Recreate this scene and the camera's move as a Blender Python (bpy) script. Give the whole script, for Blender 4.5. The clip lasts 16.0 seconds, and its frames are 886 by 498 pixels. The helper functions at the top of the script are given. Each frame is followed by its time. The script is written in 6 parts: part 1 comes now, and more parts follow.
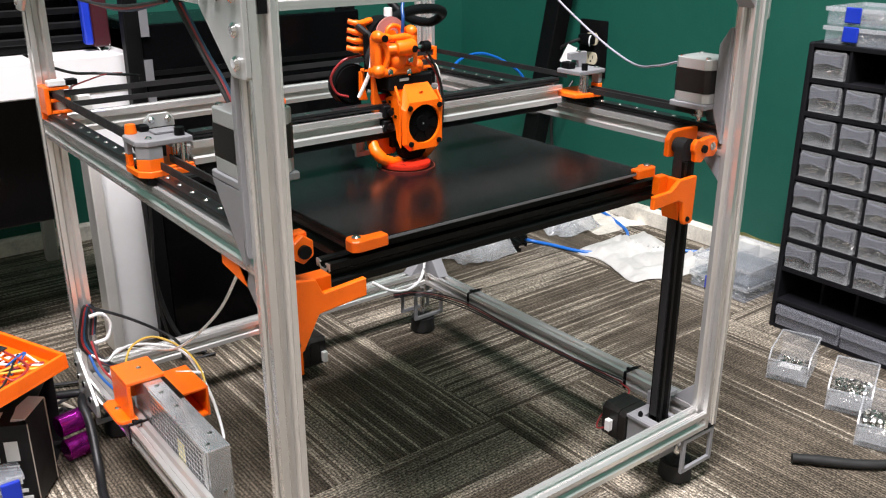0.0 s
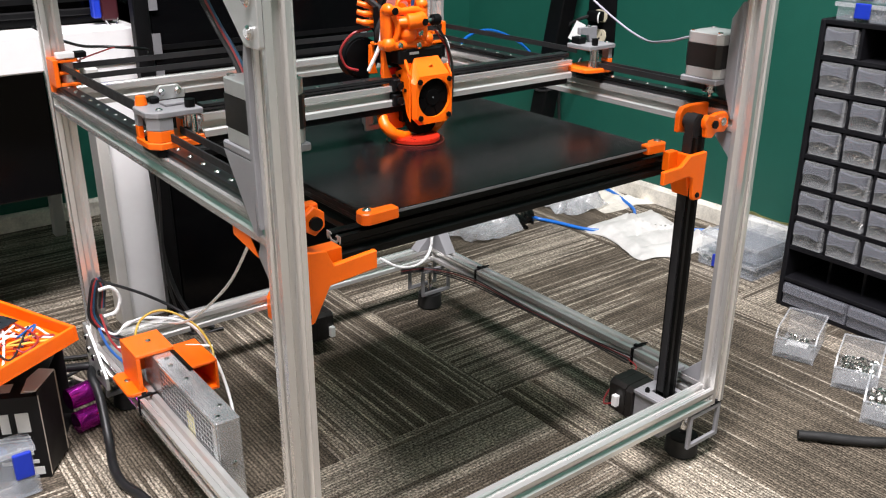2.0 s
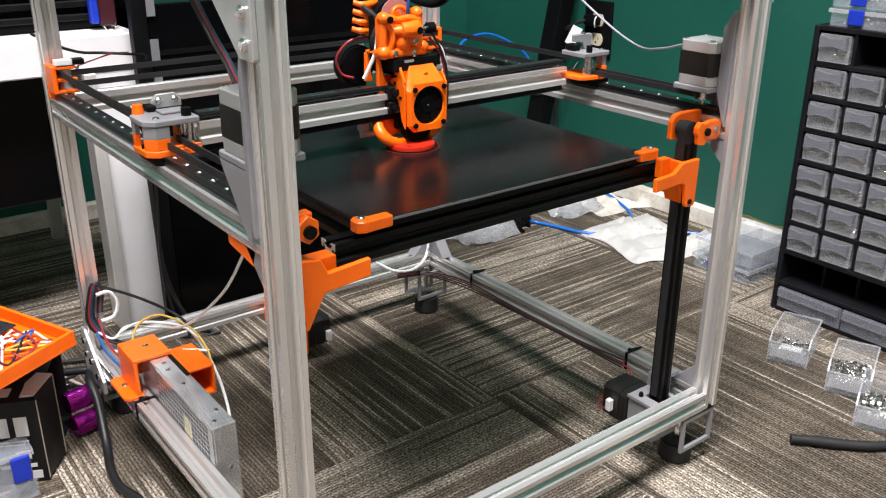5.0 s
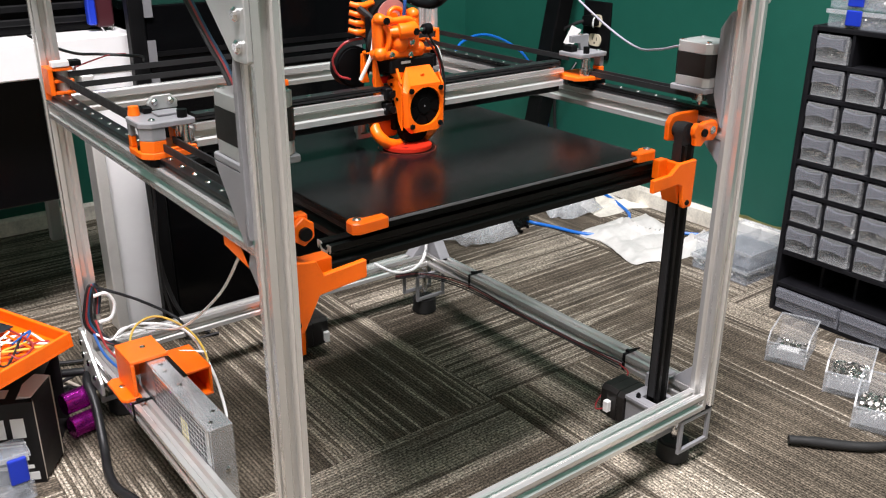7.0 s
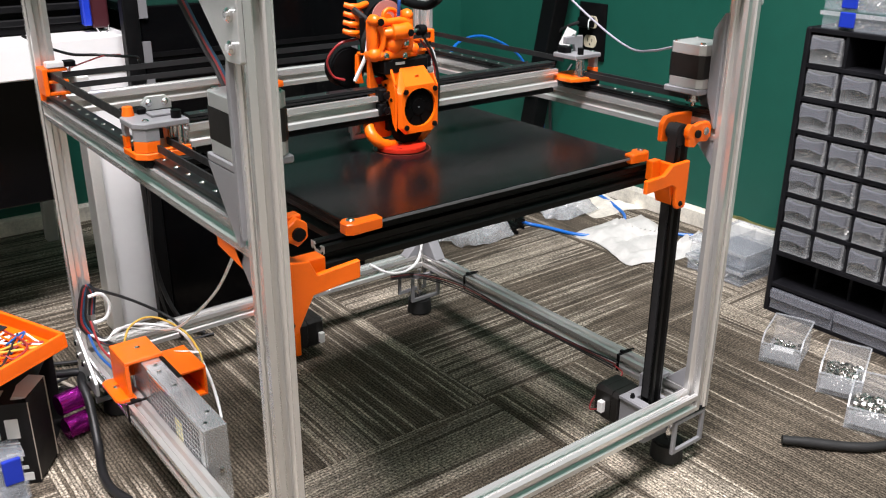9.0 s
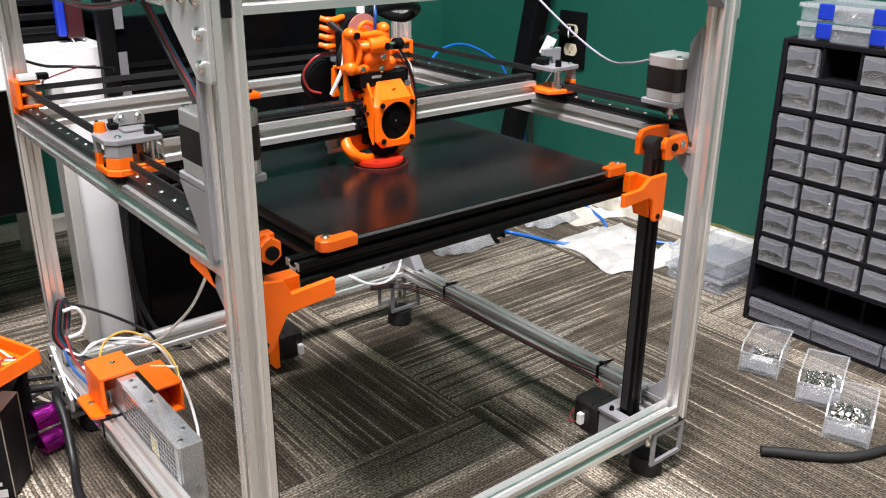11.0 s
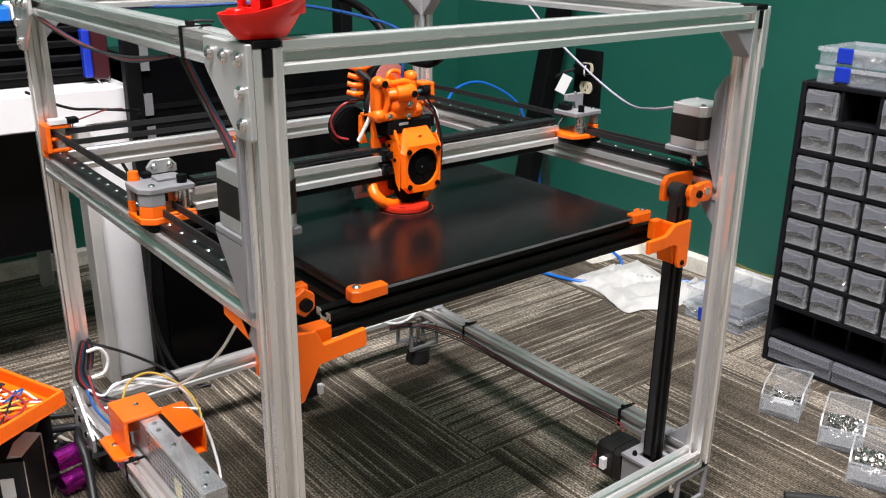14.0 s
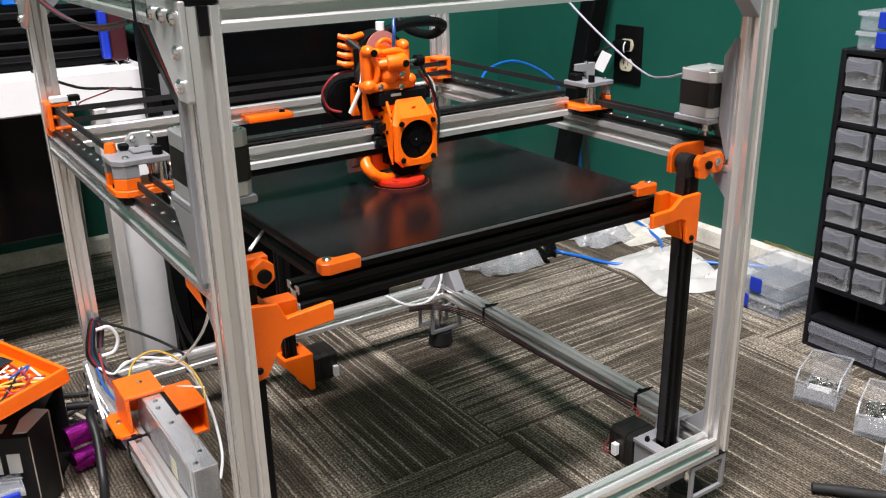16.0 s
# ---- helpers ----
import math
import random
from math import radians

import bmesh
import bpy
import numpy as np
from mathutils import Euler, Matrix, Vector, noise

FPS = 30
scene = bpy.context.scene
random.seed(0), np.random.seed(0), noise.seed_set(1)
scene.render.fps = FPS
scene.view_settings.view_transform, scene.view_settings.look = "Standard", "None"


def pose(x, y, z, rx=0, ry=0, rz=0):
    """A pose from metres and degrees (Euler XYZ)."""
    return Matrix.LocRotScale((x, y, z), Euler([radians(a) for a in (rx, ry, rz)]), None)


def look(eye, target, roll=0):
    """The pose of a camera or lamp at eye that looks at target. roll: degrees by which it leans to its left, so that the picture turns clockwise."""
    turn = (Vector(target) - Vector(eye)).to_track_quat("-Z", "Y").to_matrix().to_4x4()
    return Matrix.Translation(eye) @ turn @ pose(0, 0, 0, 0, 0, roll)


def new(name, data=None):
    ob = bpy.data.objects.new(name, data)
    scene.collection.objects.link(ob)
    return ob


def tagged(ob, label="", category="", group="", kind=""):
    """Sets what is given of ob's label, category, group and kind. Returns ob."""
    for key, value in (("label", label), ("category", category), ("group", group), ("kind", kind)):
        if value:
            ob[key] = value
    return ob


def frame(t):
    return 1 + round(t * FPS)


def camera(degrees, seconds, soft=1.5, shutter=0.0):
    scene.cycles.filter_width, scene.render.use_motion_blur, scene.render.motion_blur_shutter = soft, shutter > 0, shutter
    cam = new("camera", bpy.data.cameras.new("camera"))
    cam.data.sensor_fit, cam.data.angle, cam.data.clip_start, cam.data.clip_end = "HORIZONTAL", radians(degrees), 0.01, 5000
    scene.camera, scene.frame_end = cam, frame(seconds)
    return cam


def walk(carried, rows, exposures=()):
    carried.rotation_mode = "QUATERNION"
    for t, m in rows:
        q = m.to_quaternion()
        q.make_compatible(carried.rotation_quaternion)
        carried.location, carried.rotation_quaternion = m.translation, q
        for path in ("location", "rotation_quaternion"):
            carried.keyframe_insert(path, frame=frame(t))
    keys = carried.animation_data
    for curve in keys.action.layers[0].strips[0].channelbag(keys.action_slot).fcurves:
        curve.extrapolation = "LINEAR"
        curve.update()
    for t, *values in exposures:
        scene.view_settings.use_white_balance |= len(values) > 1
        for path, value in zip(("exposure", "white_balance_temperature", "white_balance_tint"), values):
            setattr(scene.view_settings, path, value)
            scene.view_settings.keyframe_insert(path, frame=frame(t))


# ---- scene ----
# camera and its walk
cam = camera(53.4, 16.0, soft=1.15)
PATH = [
    (0, (-0.235, -0.489, 0.607), (0.911, 0.988, -0.103), -0.0),
    (0.5, (-0.235, -0.486, 0.607), (0.902, 0.989, -0.124), 0.0),
    (1, (-0.239, -0.486, 0.606), (0.89, 0.988, -0.139), 0.1),
    (1.5, (-0.24, -0.486, 0.603), (0.887, 0.986, -0.147), 0.2),
    (2, (-0.24, -0.488, 0.602), (0.888, 0.982, -0.15), 0.2),
    (2.5, (-0.24, -0.489, 0.601), (0.888, 0.982, -0.151), 0.2),
    (3, (-0.24, -0.493, 0.605), (0.887, 0.978, -0.148), 0.2),
    (3.5, (-0.241, -0.492, 0.606), (0.886, 0.977, -0.15), 0.3),
    (4, (-0.241, -0.494, 0.608), (0.887, 0.976, -0.146), 0.3),
    (6.5, (-0.236, -0.495, 0.611), (0.895, 0.973, -0.14), 0.2),
    (7, (-0.236, -0.496, 0.611), (0.893, 0.974, -0.14), 0.2),
    (7.5, (-0.236, -0.495, 0.61), (0.897, 0.971, -0.142), 0.3),
    (8, (-0.237, -0.497, 0.612), (0.895, 0.971, -0.139), 0.3),
    (8.5, (-0.237, -0.497, 0.611), (0.896, 0.97, -0.139), 0.3),
    (9, (-0.235, -0.499, 0.611), (0.9, 0.967, -0.137), 0.3),
    (11.5, (-0.219, -0.496, 0.627), (0.951, 0.949, -0.11), 0.5),
    (12, (-0.211, -0.486, 0.646), (0.956, 0.972, -0.069), 0.6),
    (12.5, (-0.208, -0.471, 0.658), (0.962, 0.995, -0.035), 0.8),
    (13, (-0.22, -0.482, 0.647), (0.945, 0.993, -0.035), 0.7),
    (13.5, (-0.228, -0.486, 0.643), (0.939, 0.987, -0.041), 0.7),
    (14, (-0.238, -0.484, 0.637), (0.928, 0.991, -0.045), 0.6),
    (14.5, (-0.242, -0.49, 0.632), (0.896, 1.001, -0.062), -0.5),
    (15, (-0.203, -0.481, 0.605), (0.855, 1.063, -0.101), -0.6),
    (15.5, (-0.18, -0.487, 0.593), (0.865, 1.066, -0.113), -0.7),
    (16, (-0.165, -0.509, 0.613), (0.867, 1.053, -0.089), -1.2),
]
walk(cam, [(t, look(eye, target, roll)) for t, eye, target, roll in PATH], [(0.0, 0.03), (9.0, 0.02), (11.5, 0.12), (12.5, 0.04), (14.0, -0.06), (16.0, -0.06)])

# light: fluorescent office ceiling panels, unseen: one placed from shadows, three added; no daylight
world = bpy.data.worlds.new("room_air")
scene.world = world
world.use_nodes = True
world.node_tree.nodes["Background"].inputs[0].default_value = (0.008, 0.0085, 0.009, 1)
world.node_tree.nodes["Background"].inputs[1].default_value = 1.0
scene.view_settings.exposure = 0.0

ROOM = (-3.4, -3.6, 1.18, 1.26, 2.55)  # x0, y0, x1, y1, ceiling height
PANELS = [(-0.28, -0.40), (-2.50, -0.40), (-0.28, -2.60), (-2.50, -2.60)]
PANEL_W = [157.0, 8.0, 8.0, 8.0]  # watts tuned to the shadow depth, the three added panels kept weak
for (px, py), watts in zip(PANELS, PANEL_W):
    lamp = bpy.data.lights.new("ceiling_panel_lamp", "AREA")
    lamp.shape, lamp.size, lamp.size_y = "RECTANGLE", 1.16, 0.56
    lamp.energy, lamp.color = watts, (1.0, 0.952, 0.985)
    ob = new("ceiling_panel_lamp", lamp)
    ob.matrix_world = pose(px, py, ROOM[4] - 0.03)


# ---- materials ----
def material(name, color, rough=0.5, metal=0.0, var=0.12, scale=30.0, bump=0.0, bscale=400.0, spec=0.5, trans=0.0, stretch=None, coat=0.0, alpha=1.0, subsurf=0.0):
    """Principled paint, plastic or metal with colour variation at two scales and a fine relief."""
    m = bpy.data.materials.new(name)
    m.use_nodes = True
    nt = m.node_tree
    b = nt.nodes["Principled BSDF"]
    b.inputs["Metallic"].default_value = metal
    b.inputs["Specular IOR Level"].default_value = spec
    b.inputs["Transmission Weight"].default_value = trans
    b.inputs["Coat Weight"].default_value = coat
    b.inputs["Alpha"].default_value = alpha
    b.inputs["Subsurface Weight"].default_value = subsurf
    b.inputs["Subsurface Scale"].default_value = 0.004
    tc = nt.nodes.new("ShaderNodeTexCoord")
    mp = nt.nodes.new("ShaderNodeMapping")
    nt.links.new(tc.outputs["Object"], mp.inputs["Vector"])
    if stretch:
        mp.inputs["Scale"].default_value = stretch
    n1 = nt.nodes.new("ShaderNodeTexNoise")
    n1.inputs["Scale"].default_value = scale
    n1.inputs["Detail"].default_value = 6
    nt.links.new(mp.outputs["Vector"], n1.inputs["Vector"])
    n2 = nt.nodes.new("ShaderNodeTexNoise")
    n2.inputs["Scale"].default_value = scale * 12
    n2.inputs["Detail"].default_value = 3
    nt.links.new(mp.outputs["Vector"], n2.inputs["Vector"])
    add = nt.nodes.new("ShaderNodeMath")
    add.operation = "MULTIPLY_ADD"
    add.inputs[1].default_value = 0.4
    nt.links.new(n2.outputs["Fac"], add.inputs[0])
    nt.links.new(n1.outputs["Fac"], add.inputs[2])
    ramp = nt.nodes.new("ShaderNodeMapRange")
    ramp.inputs["From Min"].default_value, ramp.inputs["From Max"].default_value = 0.45, 0.95
    ramp.inputs["To Min"].default_value, ramp.inputs["To Max"].default_value = 1 - var, 1 + var
    nt.links.new(add.outputs[0], ramp.inputs["Value"])
    mul = nt.nodes.new("ShaderNodeVectorMath")
    mul.operation = "SCALE"
    mul.inputs[0].default_value = color
    nt.links.new(ramp.outputs["Result"], mul.inputs["Scale"])
    nt.links.new(mul.outputs["Vector"], b.inputs["Base Color"])
    rr = nt.nodes.new("ShaderNodeMapRange")
    rr.inputs["From Min"].default_value, rr.inputs["From Max"].default_value = 0.3, 0.7
    rr.inputs["To Min"].default_value, rr.inputs["To Max"].default_value = max(0.02, rough * 0.85), min(1, rough * 1.15)
    nt.links.new(n1.outputs["Fac"], rr.inputs["Value"])
    nt.links.new(rr.outputs["Result"], b.inputs["Roughness"])
    if bump:
        n3 = nt.nodes.new("ShaderNodeTexNoise")
        n3.inputs["Scale"].default_value = bscale
        n3.inputs["Detail"].default_value = 2
        nt.links.new(mp.outputs["Vector"], n3.inputs["Vector"])
        bp = nt.nodes.new("ShaderNodeBump")
        bp.inputs["Strength"].default_value = bump
        bp.inputs["Distance"].default_value = 0.001
        nt.links.new(n3.outputs["Fac"], bp.inputs["Height"])
        nt.links.new(bp.outputs["Normal"], b.inputs["Normal"])
    return m


def layered(name, color, rough=0.42):
    """3D-printed plastic: fine horizontal layer lines."""
    m = material(name, color, rough, var=0.08, scale=40)
    nt = m.node_tree
    tc = nt.nodes.new("ShaderNodeTexCoord")
    w = nt.nodes.new("ShaderNodeTexWave")
    w.bands_direction = "Z"
    w.inputs["Scale"].default_value = 700
    w.inputs["Distortion"].default_value = 0.4
    nt.links.new(tc.outputs["Object"], w.inputs["Vector"])
    bp = nt.nodes.new("ShaderNodeBump")
    bp.inputs["Strength"].default_value = 0.12
    bp.inputs["Distance"].default_value = 0.0004
    nt.links.new(w.outputs["Fac"], bp.inputs["Height"])
    nt.links.new(bp.outputs["Normal"], nt.nodes["Principled BSDF"].inputs["Normal"])
    return m


def drawn(name, axis, color=(0.80, 0.79, 0.77), rough=0.25, metal=0.70):
    """Anodised profile with faint drawing lines along its length."""
    along = [1.0, 1.0, 1.0]
    along["xyz".index(axis)] = 0.012
    m = material(name, color, rough, metal, 0.10, 90, 0.10, 1500, stretch=along)
    return m


ALU_X, ALU_Y, ALU_Z = drawn("drawn_aluminium_x", "x"), drawn("drawn_aluminium_y", "y"), drawn("drawn_aluminium_z", "z")
ALU = material("anodised_aluminium", (0.84, 0.83, 0.81), 0.34, 0.55, 0.05, 25, 0.05, 900, stretch=(1, 1, 1))
ALU_RAW = material("milled_aluminium", (0.62, 0.62, 0.61), 0.36, 0.6, 0.06, 40)
BLACK_ALU = material("black_anodised", (0.004, 0.004, 0.004), 0.36, 0.1, 0.15, 25, spec=0.18)
STEEL = material("polished_steel", (0.72, 0.72, 0.72), 0.18, 1.0, 0.05, 60)
RAIL = material("blued_rail_steel", (0.030, 0.030, 0.032), 0.32, 0.5, 0.15, 60)
ORANGE = layered("orange_print", (1.0, 0.155, 0.003), 0.34)
RED = layered("red_print", (0.85, 0.012, 0.008), 0.36)
GREY_PRINT = layered("grey_print", (0.25, 0.25, 0.262), 0.45)
BLACK = material("black_plastic", (0.0035, 0.0035, 0.004), 0.5, 0, 0.2, 60, 0.05, spec=0.14)
RUBBER = material("black_rubber", (0.014, 0.014, 0.014), 0.7, 0, 0.2, 80, 0.1)
BELT = material("belt_rubber", (0.010, 0.010, 0.011), 0.65, 0, 0.15, 120, 0.1)
MOTOR_BLACK = material("motor_lamination", (0.018, 0.016, 0.015), 0.38, 0.3, 0.2, 60)
BED = material("bed_sheet", (0.005, 0.005, 0.0055), 0.22, 0, 0.2, 30, 0.015, 2500, spec=0.28)
GLOSS_BLACK = material("black_acrylic", (0.002, 0.002, 0.0024), 0.16, 0, 0.2, 6, spec=0.12)
WHITE = material("white_laminate", (0.80, 0.80, 0.80), 0.35, 0, 0.03, 8)
GREEN = material("green_wall_paint", (0.006, 0.088, 0.061), 0.52, 0, 0.10, 3.0, 0.25, 350)
PALE = material("pale_wall_paint", (0.62, 0.60, 0.56), 0.6, 0, 0.06, 3.0, 0.2, 300)
CEIL = material("ceiling_tile", (0.72, 0.72, 0.70), 0.9, 0, 0.06, 20, 0.3, 200)
BASE = material("worn_cream_baseboard", (0.76, 0.72, 0.63), 0.55, 0, 0.35, 22, 0.2, 120)
PAINTLINE = material("olive_old_paint", (0.16, 0.15, 0.05), 0.6, 0, 0.4, 40)
W_WIRE = material("white_wire", (0.88, 0.88, 0.87), 0.4, 0, 0.05, 50)
R_WIRE = material("red_wire", (0.30, 0.028, 0.030), 0.4, 0, 0.1, 50)
B_WIRE = material("blue_wire", (0.02, 0.10, 0.35), 0.4, 0, 0.1, 50)
Y_WIRE = material("yellow_wire", (0.62, 0.42, 0.07), 0.4, 0, 0.1, 50)
K_WIRE = material("black_wire", (0.013, 0.013, 0.014), 0.45, 0, 0.2, 50)
G_WIRE = material("grey_violet_wire", (0.42, 0.40, 0.47), 0.4, 0, 0.1, 50)
CYAN_WIRE = material("blue_network_cable", (0.01, 0.16, 0.62), 0.4, 0, 0.1, 50)
TEAL = material("teal_wire", (0.012, 0.065, 0.13), 0.4, 0, 0.1, 50)
BAG = material("white_poly_bag", (0.64, 0.63, 0.60), 0.32, 0, 0.10, 14, 0.6, 45)
FROST = material("frosted_clear_plastic", (0.66, 0.68, 0.70), 0.20, 0, 0.05, 60, 0, 400, 0.5, 0.0, alpha=0.17)
RIM = material("milky_rim_plastic", (0.66, 0.69, 0.72), 0.25, 0, 0.05, 60, 0, 400, 0.5, 0.0, alpha=0.32)
CLEAR = material("clear_plastic", (0.74, 0.80, 0.88), 0.14, 0, 0.03, 60, 0, 400, 0.5, 0.0, alpha=0.12)
HANDLE = material("milky_plastic", (0.24, 0.25, 0.285), 0.30, 0, 0.06, 40, 0, 400, 0.5, 0.0, alpha=0.48)
BLUE = material("blue_plastic", (0.01, 0.035, 0.42), 0.38, 0, 0.1, 40)
CABINET = material("black_cabinet_plastic", (0.007, 0.007, 0.009), 0.55, 0, 0.2, 40, 0.1, 600, spec=0.22)
PURPLE = material("purple_anodised", (0.52, 0.03, 0.44), 0.22, 0.9, 0.1, 50)
CARD = material("black_carton", (0.010, 0.009, 0.009), 0.55, 0, 0.25, 25, spec=0.22)
CARD_RAW = material("carton_inside", (0.45, 0.40, 0.33), 0.8, 0, 0.15, 40)
PRINTW = material("white_carton_print", (0.72, 0.72, 0.70), 0.5, 0, 0.05, 40)
PRINTB = material("blue_carton_print", (0.02, 0.10, 0.32), 0.5, 0, 0.1, 40)
IVORY = material("ivory_receptacle", (0.68, 0.62, 0.46), 0.4, 0, 0.05, 60)
GALV = material("galvanised_sheet", (0.72, 0.73, 0.74), 0.22, 0.74, 0.14, 45, 0.05, 500)
YELLOW = material("yellow_tape", (0.75, 0.66, 0.30), 0.5, 0, 0.1, 60)
GREY_TAPE = material("grey_tape", (0.17, 0.17, 0.18), 0.4, 0, 0.1, 30)
NICKEL = material("nickel_screws", (0.75, 0.73, 0.70), 0.22, 1.0, 0.2, 200)
FEED = material("blue_feed_tube", (0.012, 0.055, 0.20), 0.3, 0, 0.1, 50)
FAN_BLACK = material("fan_plastic", (0.003, 0.003, 0.003), 0.7, 0, 0.2, 60, spec=0.05)
DARK_RED = material("dark_red_wire", (0.11, 0.018, 0.018), 0.45, 0, 0.15, 50)
PCB = material("dark_circuit_board", (0.02, 0.025, 0.03), 0.3, 0, 0.4, 150)


def carpet_material():
    """Striped loop-pile carpet tile: the stripes run along the tile's own y."""
    m = bpy.data.materials.new("striped_carpet")
    m.use_nodes = True
    nt = m.node_tree
    N, Lk = nt.nodes.new, nt.links.new
    b = nt.nodes["Principled BSDF"]
    b.inputs["Roughness"].default_value = 0.95
    b.inputs["Specular IOR Level"].default_value = 0.15
    tc, info = N("ShaderNodeTexCoord"), N("ShaderNodeObjectInfo")
    off = N("ShaderNodeVectorMath")
    off.operation = "SCALE"
    off.inputs[0].default_value = (7.3, 3.1, 0)
    Lk(info.outputs["Random"], off.inputs["Scale"])
    pos = N("ShaderNodeVectorMath")
    Lk(tc.outputs["Object"], pos.inputs[0])
    Lk(off.outputs["Vector"], pos.inputs[1])

    def noise_at(sx, sy, scale, detail=2.0, rough=0.5):
        mp = N("ShaderNodeMapping")
        mp.inputs["Scale"].default_value = (sx, sy, 1)
        Lk(pos.outputs["Vector"], mp.inputs["Vector"])
        n = N("ShaderNodeTexNoise")
        n.inputs["Scale"].default_value, n.inputs["Detail"].default_value, n.inputs["Roughness"].default_value = scale, detail, rough
        Lk(mp.outputs["Vector"], n.inputs["Vector"])
        return n.outputs["Fac"]

    def rng(v, a, b_, c, d):
        r = N("ShaderNodeMapRange")
        r.interpolation_type = "SMOOTHSTEP"
        r.inputs["From Min"].default_value, r.inputs["From Max"].default_value = a, b_
        r.inputs["To Min"].default_value, r.inputs["To Max"].default_value = c, d
        Lk(v, r.inputs["Value"])
        return r.outputs["Result"]

    def op(kind, a, b_):
        n = N("ShaderNodeMath")
        n.operation = kind
        for i, v in enumerate((a, b_)):
            if isinstance(v, (int, float)):
                n.inputs[i].default_value = v
            else:
                Lk(v, n.inputs[i])
        return n.outputs[0]

    sep = N("ShaderNodeSeparateXYZ")
    Lk(pos.outputs["Vector"], sep.inputs[0])
    wob = noise_at(1, 1, 60, 1, 0.5)
    u = op("ADD", op("DIVIDE", sep.outputs[0], 0.0044), op("MULTIPLY", wob, 0.35))  # rows of loops, 4.4 mm apart
    row, across = op("FLOOR", u, 0), op("FRACT", u, 0)
    # rows darken towards their edges: shade between them put into the colour
    hump_shade = rng(op("ABSOLUTE", op("SUBTRACT", across, 0.5), 0), 0.18, 0.5, 1.12, 0.50)
    key = N("ShaderNodeCombineXYZ")
    Lk(op("MULTIPLY", row, 5.37), key.inputs[0])
    Lk(op("MULTIPLY", sep.outputs[1], 2.2), key.inputs[1])
    yarn = N("ShaderNodeTexNoise")                 # which rows carry light yarn, and where they begin and end
    yarn.inputs["Scale"].default_value, yarn.inputs["Detail"].default_value = 1.0, 1.0
    Lk(key.outputs[0], yarn.inputs["Vector"])
    broad = noise_at(1, 0.16, 6.5, 1, 0.5)         # fields with many and with few light rows
    loops = noise_at(1, 0.75, 420, 2, 0.6)         # single loops
    specks = noise_at(1, 0.6, 330, 2, 0.6)
    worn = noise_at(1, 1, 16, 2, 0.6)              # trodden patches
    pick = op("ADD", yarn.outputs["Fac"], op("MULTIPLY", op("SUBTRACT", broad, 0.5), 1.0))
    light = op("MULTIPLY", rng(pick, 0.520, 0.580, 0.0, 1.0), rng(specks, 0.34, 0.58, 0.30, 1.0))
    tone = N("ShaderNodeTexNoise")
    tone.inputs["Scale"].default_value, tone.inputs["Detail"].default_value = 1.0, 0.0
    tkey = N("ShaderNodeCombineXYZ")
    Lk(op("MULTIPLY", row, 3.71), tkey.inputs[0])
    Lk(op("MULTIPLY", sep.outputs[1], 3.0), tkey.inputs[1])
    tkey.inputs[2].default_value = 4.4
    Lk(tkey.outputs[0], tone.inputs["Vector"])
    base = op("MULTIPLY", op("MULTIPLY", rng(loops, 0.34, 0.66, 0.40, 1.60), hump_shade), op("MULTIPLY", rng(worn, 0.3, 0.7, 0.82, 1.18), rng(tone.outputs["Fac"], 0.30, 0.70, 0.74, 1.26)))
    mixer = N("ShaderNodeMix")
    mixer.data_type = "RGBA"
    mixer.inputs["A"].default_value, mixer.inputs["B"].default_value = (0.118, 0.098, 0.074, 1), (0.37, 0.325, 0.26, 1)
    Lk(light, mixer.inputs["Factor"])
    sc = N("ShaderNodeVectorMath")
    sc.operation = "SCALE"
    Lk(mixer.outputs["Result"], sc.inputs[0])
    Lk(base, sc.inputs["Scale"])
    Lk(sc.outputs["Vector"], b.inputs["Base Color"])
    bp = N("ShaderNodeBump")
    bp.inputs["Strength"].default_value, bp.inputs["Distance"].default_value = 0.7, 0.002
    Lk(op("ADD", loops, op("MULTIPLY", hump_shade, 0.9)), bp.inputs["Height"])
    Lk(bp.outputs["Normal"], b.inputs["Normal"])
    return m


CARPET = carpet_material()


# ---- mesh helpers ----
def thing(name, at=(0, 0, 0), label="", category="", group="", kind=""):
    ob = new(name)
    ob.location = at
    bpy.context.view_layer.update()
    return tagged(ob, label, category, group, kind)


def root_matrix(ob):
    m = ob.matrix_basis.copy()
    while ob.parent:
        m = ob.parent.matrix_basis @ ob.matrix_parent_inverse @ m
        ob = ob.parent
    return m


def part(name, bm, mat, parent=None, label="", smooth=False):
    """One mesh object from a bmesh in world places, under its thing or part."""
    me = bpy.data.meshes.new(name)
    bmesh.ops.recalc_face_normals(bm, faces=bm.faces)
    bm.to_mesh(me)
    bm.free()
    me.materials.append(mat)
    if smooth:
        me.polygons.foreach_set("use_smooth", [True] * len(me.polygons))
        me.set_sharp_from_angle(angle=radians(38))
    ob = new(name, me)
    if parent is not None:
        ob.parent = parent
        ob.matrix_parent_inverse = root_matrix(parent).inverted()
    return tagged(ob, label)


def box(lo, hi, bevel=0.0, bm=None, seg=1):
    own = bmesh.new()
    bmesh.ops.create_cube(own, size=1.0)
    for v in own.verts:
        v.co = Vector([(lo[i] + hi[i]) / 2 + v.co[i] * (hi[i] - lo[i]) for i in range(3)])
    if bevel:
        bmesh.ops.bevel(own, geom=own.edges[:], offset=bevel, segments=seg, affect="EDGES", profile=0.5)
    return merge(bm, own)


